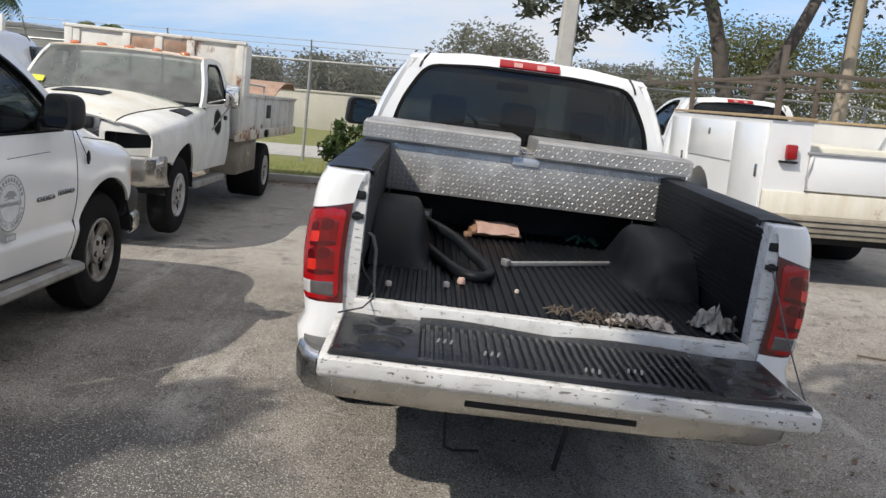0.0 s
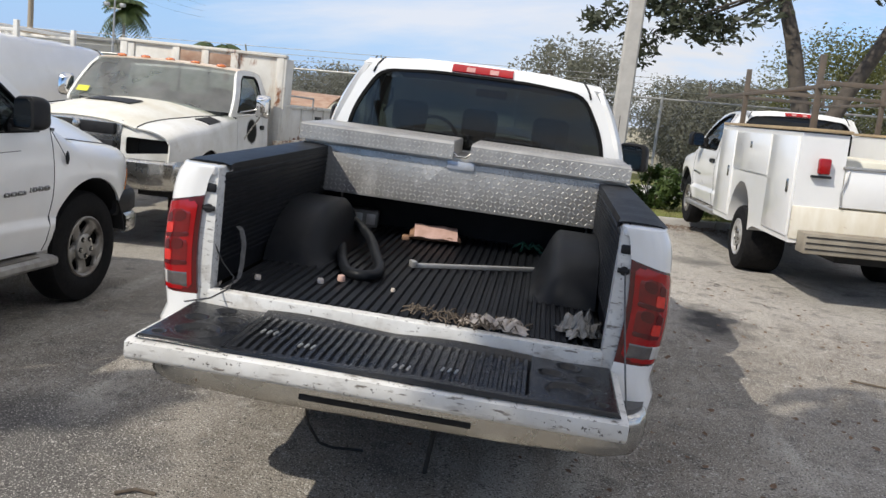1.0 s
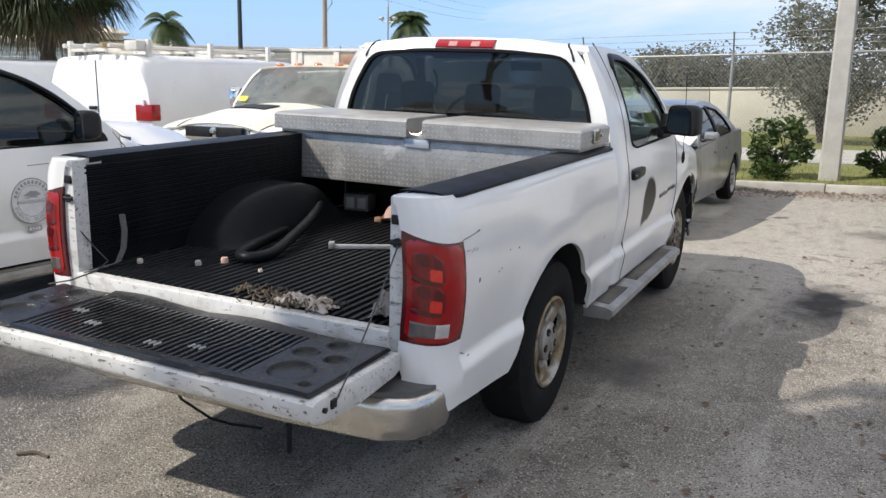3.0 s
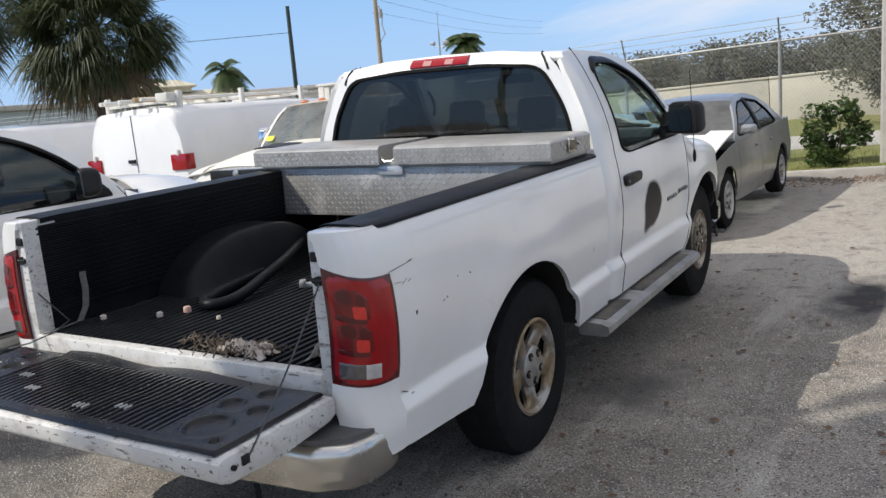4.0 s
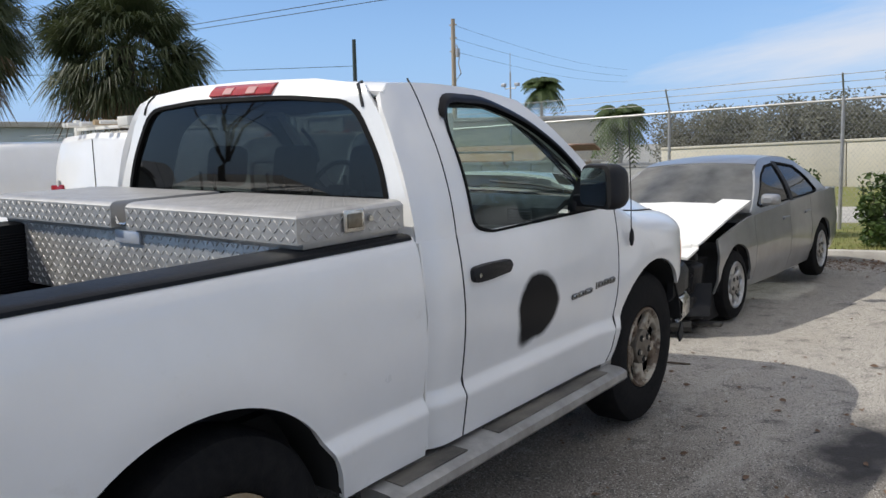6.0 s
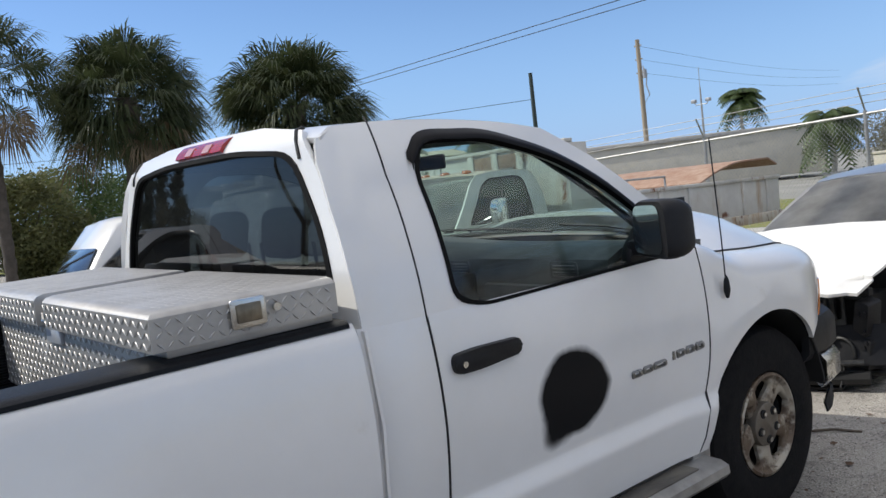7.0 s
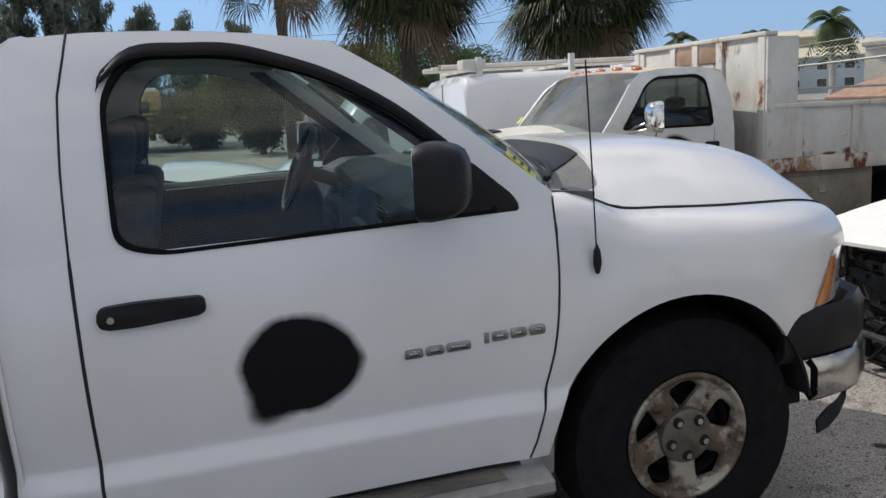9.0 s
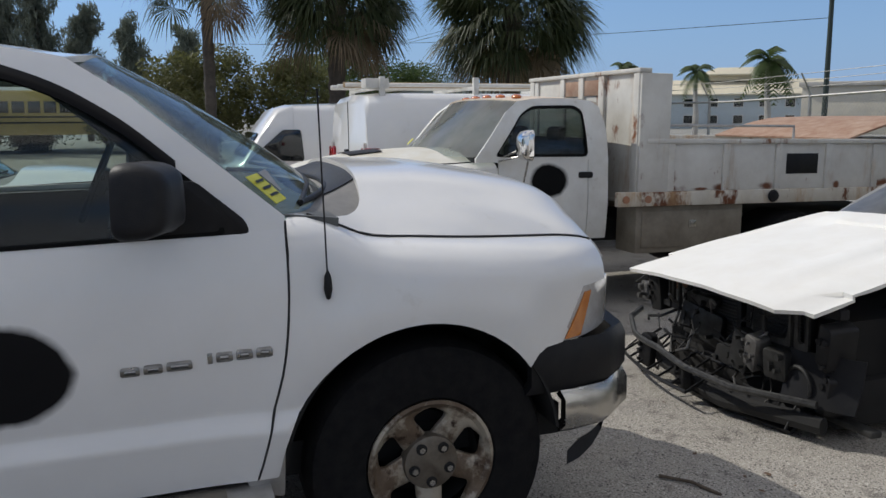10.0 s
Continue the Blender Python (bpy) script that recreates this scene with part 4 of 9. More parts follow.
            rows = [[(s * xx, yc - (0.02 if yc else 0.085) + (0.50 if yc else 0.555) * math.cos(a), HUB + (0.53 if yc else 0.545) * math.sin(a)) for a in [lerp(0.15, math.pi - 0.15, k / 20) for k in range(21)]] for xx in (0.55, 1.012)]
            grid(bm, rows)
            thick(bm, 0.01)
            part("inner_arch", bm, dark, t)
        # running board
        bm = bmesh.new()
        rows = []
        for k in range(12):
            y = lerp(0.60, 2.44, k / 11)
            rows.append([(s * 0.96, y, 0.455), (s * 1.00, y, 0.457), (s * 1.09, y, 0.452), (s * 1.125, y, 0.437), (s * 1.128, y, 0.405), (s * 1.11, y, 0.385), (s * 0.96, y, 0.385)])
        vr = grid(bm, rows, close=True)
        bm.faces.new(vr[0]), bm.faces.new(vr[-1][::-1])
        rb = part("running_board", bm, board_mat, t, "scuffed aluminium running board")
        bm = bmesh.new()
        for y0, y1 in ((0.68, 1.08), (1.30, 2.30)):
            box(bm, min(s * 1.0, s * 1.085), max(s * 1.0, s * 1.085), y0, y1, 0.450, 0.459, 0.003)
        part("step_pad", bm, pad_m, rb, "worn dirty step pad")
        bm = bmesh.new()
        prism(bm, rounded([(2.38, 0.43), (2.36, 0.50), (2.42, 0.68), (2.50, 0.68), (2.485, 0.40)], 0.015, 2), min(s * 0.95, s * 1.015), max(s * 0.95, s * 1.015), "x", 0.004)
        part("mud_flap", bm, board_mat, t)
        # headlamp with the amber corner
        bm = bmesh.new()
        rows = []
        for k in range(7):
            z = lerp(0.80, 0.985, k / 6)
            row = []
            for j in range(12):
                y = lerp(3.488 + 0.62 * (z - 0.80), 3.79, (j / 11) ** 0.8)
                xx = side_x(3.5, z) - 0.004 - 1.6 * (y - 3.50) ** 2 - 0.25 * (y - 3.5)
                row.append((s * xx, y + 0.02 * (z - 0.8), z))
            rows.append(row)
        grid(bm, rows)
        thick(bm, 0.01, (s, 0.3, 0))
        hl = part("headlamp", bm, clear_lens, t, "clouded headlamp lens")
        bm = bmesh.new()
        rows = [[(s * (side_x(3.5, z) + 0.004 - 1.6 * (y - 3.50) ** 2 - 0.25 * (y - 3.5)), y + 0.02 * (z - 0.8), z) for y in [lerp(3.505 + 0.62 * (z - 0.80), 3.585 + 0.35 * (z - 0.80), j / 6) for j in range(7)]] for k, z in [(k, lerp(0.808, 0.965, k / 5)) for k in range(6)]]
        grid(bm, rows)
        thick(bm, 0.006, (s, 0.3, 0))
        part("turn_signal", bm, amber, hl, "amber corner light")
        # cowl piece and antenna
    bm = bmesh.new()
    tube(bm, [(1.050, 2.645, 1.085), (1.046, 2.643, 1.30), (1.03, 2.64, 1.70)] if main else [(1.050, 2.645, 1.085), (1.045, 2.56, 1.19), (1.03, 2.44, 1.34)], 0.0028, 6)
    lathe(bm, [(0.003, 0.07), (0.011, 0.05), (0.014, 0.01), (0.007, -0.02), (0.0, -0.025)], 10, "z", (1.052, 2.645, 1.075))
    part("antenna", bm, black_pl, t)
    # roof
    bm = bmesh.new()
    ztop = curve([(p[0], p[1]) for p in FRAME[5:10]])
    rows = []
    for k in range(15):
        y = lerp(1.0, 1.93, k / 14)
        z0 = ztop(y) if y > 1.05 else lerp(1.83, 1.862, (y - 1.0) / 0.05)
        hw = cab_x(z0)
        rows.append([(hw * j / 10, y + (0.09 * (1 - (j / 10) ** 2) if k == 14 else 0) * 1.0, z0 + 0.03 * (1 - (j / 10) ** 2)) for j in range(-10, 11)])
    grid(bm, rows)
    thick(bm, 0.02, (0, 0, 1))
    part("roof", bm, white, t)
    # back of the cab round the rear window
    bm = bmesh.new()
    hw = cab_x
    back = [(-hw(1.25) + 0.042, 1.25), (-hw(1.5) + 0.042, 1.5), (-hw(1.7) + 0.048, 1.70), (-hw(1.8) + 0.058, 1.80), (-hw(1.86) + 0.07, 1.862), (-0.4, 1.897), (0, 1.905)]
    back = back + [(-x, z) for x, z in back[-2::-1]]
    rw = rounded([(-0.845, 1.36), (-0.80, 1.56), (-0.66, 1.80), (-0.3, 1.832), (0.3, 1.832), (0.66, 1.80), (0.80, 1.56), (0.845, 1.36)], [0.06, 0.3, 0.09, 0.1, 0.1, 0.09, 0.3, 0.06], 4)

    def back_y(u, v):
        return (u, 0.915 + 0.11 * u * u * 0.35 + 0.09 * max(0, v - 1.3) ** 1.2 + (0.06 * ((v - 1.80) / 0.1) ** 2 if v > 1.80 else 0), v)
    ring(bm, back, rw, (0, 1.60), back_y, steps=3)
    thick(bm, 0.02, (0, -1, 0))
    part("cab_back", bm, white, t)
    bm = bmesh.new()
    fill(bm, rw, lambda u, v: (u, back_y(u, v)[1] + 0.012, v), (0, 1.58))
    pane = part("rear_window", bm, tint, t, "dark tinted rear window")
    bm = bmesh.new()
    ring(bm, [(p[0] * 1.005, lerp(1.6, p[1], 1.01)) for p in rw], [(p[0] * 0.975, lerp(1.6, p[1], 0.94)) for p in rw], (0, 1.58), lambda u, v: (u, back_y(u, v)[1] - 0.004, v), steps=1)
    thick(bm, 0.02, (0, -1, 0))
    part("window_seal", bm, seal_rubber, t)
    # high brake lamp over the rear window
    bm = bmesh.new()
    rows = [[(u, back_y(u, z)[1] - o, z) for u in [lerp(-0.195, 0.195, k / 12) for k in range(13)]] for z, o in ((1.838, 0.0), (1.845, 0.016), (1.865, 0.018), (1.888, 0.012), (1.896, -0.02))]
    grid(bm, rows)
    thick(bm, 0.02, (0, -1, 0.2))
    bl = part("brake_lamp", bm, red_lens, t, "red high brake lamp with clear cargo lights")
    for u in (-0.075, 0.075):
        bm = bmesh.new()
        rows = [[(x, back_y(x, z)[1] - 0.021, z) for x in (u - 0.028, u, u + 0.028)] for z in (1.850, 1.862, 1.878)]
        grid(bm, rows)
        thick(bm, 0.01, (0, -1, 0))
        part("cargo_light", bm, pink_lens, bl)
    for s in (1, -1):
        bm = bmesh.new()
        tube(bm, [(s * 0.700, back_y(0.70, 1.775)[1] - 0.001, 1.775), (s * 0.690, back_y(0.69, 1.805)[1] - 0.001, 1.805), (s * 0.675, back_y(0.675, 1.835)[1] - 0.001, 1.835), (s * 0.655, back_y(0.655, 1.858)[1], 1.860), (s * 0.645, 1.03, 1.872)], 0.007, 6)
        part("roof_joint", bm, seam_mat, t)
    # windscreen and bonnet
    bm = bmesh.new()
    rows = []
    for k in range(9):
        f = k / 8
        row = []
        for j in range(-10, 11):
            u = j / 10
            y = lerp(1.90 + 0.10 * (1 - u * u), 2.53 + 0.30 * (1 - u * u), f)
            z = lerp(1.815 + 0.03 * (1 - u * u), 1.30, f) + 0.03 * math.sin(math.pi * f)
            row.append((u * (cab_x(lerp(1.815, 1.315, f)) - 0.046), y, z - (0.042 * (1 - f) + 0.008) * abs(u) ** 5))
        rows.append(row)
    grid(bm, rows)
    ws = part("windscreen", bm, wscr, t, "windscreen with a yellow sticker low in the corner" if main else "")
    ws.visible_shadow = False
    bm = bmesh.new()
    rows = []
    def cowl_at(u, f, up=0.0):
        yb = bonnet_back(u)
        zb = bonnet_z(u, yb) - 0.016
        return (u * lerp(0.90, hood_x(yb) - 0.008, f), lerp(2.505 + 0.30 * (1 - u * u), yb + 0.012, f), lerp(1.305, zb, f ** 0.8) + up)
    grid(bm, [[cowl_at(k / 20, f) for k in range(-20, 21)] for f in (0.0, 0.2, 0.4, 0.6, 0.8, 1.0)])
    thick(bm, 0.01, (0, 0, 1))
    part("cowl", bm, cowl_m, t, "bare grey plastic cowl")
    bm = bmesh.new()
    grid(bm, [[cowl_at(lerp(-0.9, 0.62, k / 24) - 0.12 * f, f, 0.006) for k in range(25)] for f in (0.2, 0.4, 0.6, 0.8, 1.0)])
    thick(bm, 0.004, (0, 0, 1))
    part("cowl_grille", bm, black_pl, t, "black slotted air intake")
    bm = bmesh.new()
    tube(bm, [(u * 0.885, 2.53 + 0.30 * (1 - u * u), 1.318 + 0.012 * (1 - u * u)) for u in [k / 12 for k in range(-12, 11)]], 0.012, 8)
    part("screen_seal", bm, black_pl, t)
    bm = bmesh.new()
    rows = []
    for k in range(22):
        row = []
        for j in range(-20, 21):
            u = j / 20
            y = lerp(bonnet_back(u), 3.86, k / 21)
            row.append((u * (hood_x(y) - 0.006), y, bonnet_z(u, y)))
        rows.append(row)
    grid(bm, rows)
    thick(bm, 0.02, (0, 0, 1))
    part("bonnet", bm, white, t)
    for s in (1, -1):
        bm = bmesh.new()
        tube(bm, [(s * hood_x(y), y, hood_line(y) + 0.002) for y in [lerp(2.62, 3.76, k / 20) for k in range(21)]], 0.006, 6)
        part("shut_line", bm, seam_mat, t)
    # grille, nose and bumper
    bm = bmesh.new()
    rows = [[(u * hood_x(3.8) * 1.06, 3.80 - 0.10 * u * u + d, z) for u in [j / 8 for j in range(-8, 9)]] for z, d in ((0.78, 0.03), (0.90, 0.04), (1.02, 0.02), (1.07, -0.01))]
    grid(bm, rows)
    thick(bm, 0.03, (0, 1, 0))
    gr = part("grille", bm, chrome, t)
    bm = bmesh.new()
    for u0, u1 in ((-0.52, -0.03), (0.03, 0.52)):
        for z0, z1 in ((0.82, 0.90), (0.93, 1.02)):
            box(bm, u0, u1, 3.79, 3.846, z0, z1, 0.01)
    part("grille_insert", bm, black_pl, gr)

    def wrap(z0, z1, out, y_end, mat, name, lab):
        bm = bmesh.new()
        plan = [(-1.0 - out, y_end), (-1.0 - out, 3.55), (-0.97 - out, 3.70), (-0.85, 3.84 + out), (-0.45, 3.93 + out), (0, 3.95 + out), (0.45, 3.93 + out), (0.85, 3.84 + out), (0.97 + out, 3.70), (1.0 + out, 3.55), (1.0 + out, y_end)]
        rows = [[(x * (1 - i), y - 0.6 * i, z) for x, y in plan] for z, i in ((z0, 0.025), (lerp(z0, z1, 0.2), 0.0), (lerp(z0, z1, 0.8), 0.0), (z1, 0.02))]
        grid(bm, rows)
        thick(bm, 0.04, (0, 1, 0))
        return part(name, bm, mat, t, lab)
    wrap(0.61, 0.802, 0.0, 3.37, black_pl, "bumper_pad", "black plastic bumper pad")
    wrap(0.46, 0.62, 0.012, 3.50, chrome, "front_bumper", "dull chrome front bumper with rust")
    if main:
        bm = bmesh.new()
        flap = [(0.985, 3.52, 0.33), (0.98, 3.57, 0.345), (0.96, 3.63, 0.375), (0.93, 3.69, 0.415), (0.89, 3.74, 0.46)]
        rows = [[(x - 0.02 * k, y + 0.012 * k, z + w * (0.5 + 0.5 * math.sin(1.2 * i_ + 0.3)) * k) for i_, (x, y, z) in enumerate(flap)] for k, w in ((0, 0.0), (0.5, 0.06), (1, 0.065))]
        grid(bm, rows)
        thick(bm, 0.012)
        part("air_dam", bm, black_pl, t, "broken black air dam hanging down")
    # cab's lower back wall
    bm = bmesh.new()
    rows = [[(u * (side_x(1.0, z) - 0.012), 0.936 + 0.004 * u * u, z) for u in [j / 6 for j in range(-6, 7)]] for z in (0.48, 0.7, 1.0, 1.27)]
    grid(bm, rows)
    thick(bm, 0.01, (0, -1, 0))
    part("cab_back_wall", bm, white, t)
    # floor pan and chassis
    bm = bmesh.new()
    box(bm, -0.86, 0.86, 0.95, 3.55, 0.40, 0.52)
    box(bm, -0.5, 0.5, 2.4, 3.7, 0.45, 1.05)
    box(bm, -0.55, -0.42, -1.25, 3.5, 0.45, 0.62)
    box(bm, 0.42, 0.55, -1.25, 3.5, 0.45, 0.62)
    cyl(bm, 0.05, (-0.8, 0, HUB), (0.8, 0, HUB), 12)
    cyl(bm, 0.14, (0, -0.12, HUB), (0, 0.16, HUB), 14)
    part("chassis", bm, dark, t)
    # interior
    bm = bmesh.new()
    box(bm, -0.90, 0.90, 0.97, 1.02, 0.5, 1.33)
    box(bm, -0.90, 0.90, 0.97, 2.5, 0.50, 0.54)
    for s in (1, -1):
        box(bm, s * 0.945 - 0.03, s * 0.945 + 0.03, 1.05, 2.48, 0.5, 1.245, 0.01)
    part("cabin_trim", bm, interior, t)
    bm = bmesh.new()
    rows = []
    for y, z in ((2.14, 0.86), (2.08, 1.0), (2.07, 1.20), (2.11, 1.29), (2.20, 1.325), (2.40, 1.325), (2.72, 1.285)):
        rows.append([(lerp(-0.90, 0.90, j / 16), y + (0.0 if z > 1.25 else 0.02 * math.sin(j * 1.3)), z + (0.035 * math.exp(-((lerp(-0.9, 0.9, j / 16) + 0.4) / 0.2) ** 2) if 1.25 < z and y < 2.5 else 0)) for j in range(17)])
    grid(bm, rows)
    thick(bm, 0.03, (0, -1, 1))
    dash = part("dashboard", bm, dash_m, t, "mid grey plastic dashboard")
    bm = bmesh.new()
    box(bm, -0.15, 0.19, 1.99, 2.12, 0.74, 1.24, 0.025)
    stack = part("centre_stack", bm, interior, dash)
    for x0, x1, z0, z1, mt, nm in ((-0.11, 0.15, 1.12, 1.19, black_pl, "radio"), (-0.11, 0.15, 1.02, 1.09, black_pl, "heater_panel"), (-0.10, 0.14, 0.90, 0.97, seat_mat, "ashtray")):
        bm = bmesh.new()
        box(bm, x0, x1, 1.975, 1.995, z0, z1, 0.006)
        part(nm, bm, mt, stack)
    for x0, x1 in ((-0.10, 0.03), (0.06, 0.18), (0.66, 0.80), (-0.82, -0.68)):
        bm = bmesh.new()
        ring(bm, rounded([(x0, 1.225), (x0, 1.29), (x1, 1.29), (x1, 1.225)], 0.01, 2), rounded([(x0 + 0.012, 1.235), (x0 + 0.012, 1.28), (x1 - 0.012, 1.28), (x1 - 0.012, 1.235)], 0.008, 2), ((x0 + x1) / 2, 1.257), lambda u, v: (u, 2.045, v), steps=1)
        for q in range(3):
            box(bm, x0 + 0.01, x1 - 0.01, 2.046, 2.06, 1.243 + 0.013 * q, 1.247 + 0.013 * q)
        thick(bm, 0.004, (0, -1, 0))
        part("air_vent", bm, vent_grey, dash)
    bm = bmesh.new()
    box(bm, 0.28, 0.80, 2.02, 2.06, 1.02, 1.20, 0.02)
    part("glove_box", bm, dash_m, dash)
    for s in (1, -1):
        bm = bmesh.new()
        rows = [[(s * (cab_x(z) - 0.045 - d), y - e, z) for d, e in ((0.0, 0.07), (0.03, 0.04), (0.035, 0.01), (0.01, 0.0))] for y, z in [(lerp(1.86, 2.44, k / 6), lerp(1.765, 1.29, k / 6)) for k in range(7)]]
        grid(bm, rows)
        thick(bm, 0.006, (-s, 0, 0))
        part("pillar_trim", bm, interior, t)
        if main:
            bm = bmesh.new()
            tube(bm, [(s * (cab_x(z) - 0.085 - 0.035 * math.sin(math.pi * f)), y, z) for f, y, z in [(k / 8, lerp(2.06, 2.28, k / 8), lerp(1.70, 1.50, k / 8)) for k in range(9)]], 0.012, 8)
            part("grab_handle", bm, vent_grey, t)
    bm = bmesh.new()
    rows = [[(0.66 * j / 8, y, z + 0.022 * (1 - (j / 8) ** 2)) for j in range(-8, 9)] for y, z in ((1.04, 1.79), (1.12, 1.805), (1.5, 1.805), (1.80, 1.79), (1.88, 1.77))]
    grid(bm, rows)
    thick(bm, 0.006, (0, 0, -1))
    part("headliner", bm, dash_m, t)
    if main:
        bm = bmesh.new()
        wm = pose(-0.40, 1.93, 1.335, 66, 0, 0)
        vs = bmesh.ops.create_circle(bm, segments=4, radius=0.01)["verts"]
        bmesh.ops.delete(bm, geom=vs, context="VERTS")
        pts = [(0.19 * math.cos(a), 0.19 * math.sin(a), 0) for a in [2 * math.pi * k / 28 for k in range(29)]]
        tube(bm, pts, 0.014, 8)
        for a in (0.3, math.pi - 0.3, -math.pi / 2):
            tube(bm, [(0.05 * math.cos(a), 0.05 * math.sin(a), -0.02), (0.19 * math.cos(a), 0.19 * math.sin(a), 0)], 0.013, 6)
        box(bm, -0.07, 0.07, -0.06, 0.06, -0.05, 0.005, 0.02)
        cyl(bm, 0.03, (0, 0, -0.25), (0, 0, -0.03), 10)
        bmesh.ops.transform(bm, matrix=wm, verts=bm.verts[:])
        part("steering_wheel", bm, interior, t)
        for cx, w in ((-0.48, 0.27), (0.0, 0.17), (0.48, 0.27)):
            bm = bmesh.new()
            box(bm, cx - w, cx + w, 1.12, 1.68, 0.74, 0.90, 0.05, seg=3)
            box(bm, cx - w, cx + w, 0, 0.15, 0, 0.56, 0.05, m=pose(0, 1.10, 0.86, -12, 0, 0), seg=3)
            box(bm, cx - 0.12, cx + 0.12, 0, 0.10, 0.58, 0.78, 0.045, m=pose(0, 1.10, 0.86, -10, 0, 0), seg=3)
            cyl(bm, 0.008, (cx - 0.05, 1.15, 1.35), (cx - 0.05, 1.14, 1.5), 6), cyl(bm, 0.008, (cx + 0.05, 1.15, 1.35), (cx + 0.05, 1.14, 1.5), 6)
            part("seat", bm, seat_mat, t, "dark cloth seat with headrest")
        bm = bmesh.new()
        box(bm, -0.12, 0.12, 2.02, 2.04, 1.70, 1.765, 0.012)
        part("rear_view_mirror", bm, black_pl, t)
    return t


board_mat = surf("scuffed_aluminium", (0.46, 0.45, 0.43), (0.30, 0.29, 0.27), 8.0, 0.45, metal=0.7, bump=0.1, bscale=60)
door_main = surf("white_paint_with_spray_patch", (0.80, 0.79, 0.765), (0.75, 0.74, 0.71), 2.0, 0.32, coat=0.6, rvar=0.06)
for q, r, wob, sft in (((1.718, 0.903), (0.188, 0.161), 0.10, 0.16), ((1.635, 0.815), (0.098, 0.092), 0.14, 0.45), ((1.840, 0.898), (0.070, 0.048), 0.20, 0.70), ((1.605, 0.775), (0.060, 0.055), 0.25, 0.80)):
    spot(door_main, (1.0, *q), (0, *r), (0.011, 0.011, 0.012), wob, sft, 9.0, True)
door_left = white_door
truck = pickup(pose(0, 0, 0, 1.03, 0.86, 0), "white single-cab pickup with its tailgate down, scraped and dusty", True)
left_truck = pickup(pose(-3.88, -1.64, raised(-3.88) + 0.01, 0, -1.83, -2.4), "white pickup with a round seal on its door", False)
for x0, x1, y0, y1, z0, z1, name in ((-0.86, 0.86, -1.24, 0.88, 0.74, 0.78, "bed_floor"), (-0.84, 0.84, 0.86, 0.89, 0.78, 1.24, "bed_front"), (-0.79, 0.79, -1.29, -1.245, 0.72, 1.26, "tailgate")):
    bm = bmesh.new()
    box(bm, x0, x1, y0, y1, z0, z1, 0.006)
    part(name, bm, white, left_truck)

# ---- the load bed ----
FLOOR = 0.80


def zig(lo, hi, pitch, depth, flat=0.35):
    """Positions and depths of a ribbed profile."""
    out, n = [], round((hi - lo) / pitch)
    p = (hi - lo) / n
    for k in range(n):
        a = lo + k * p
        out += [(a, 0), (a + p * flat, 0), (a + p * (flat + 0.12), depth), (a + p * 0.88, depth)]
    return out + [(hi, 0)]


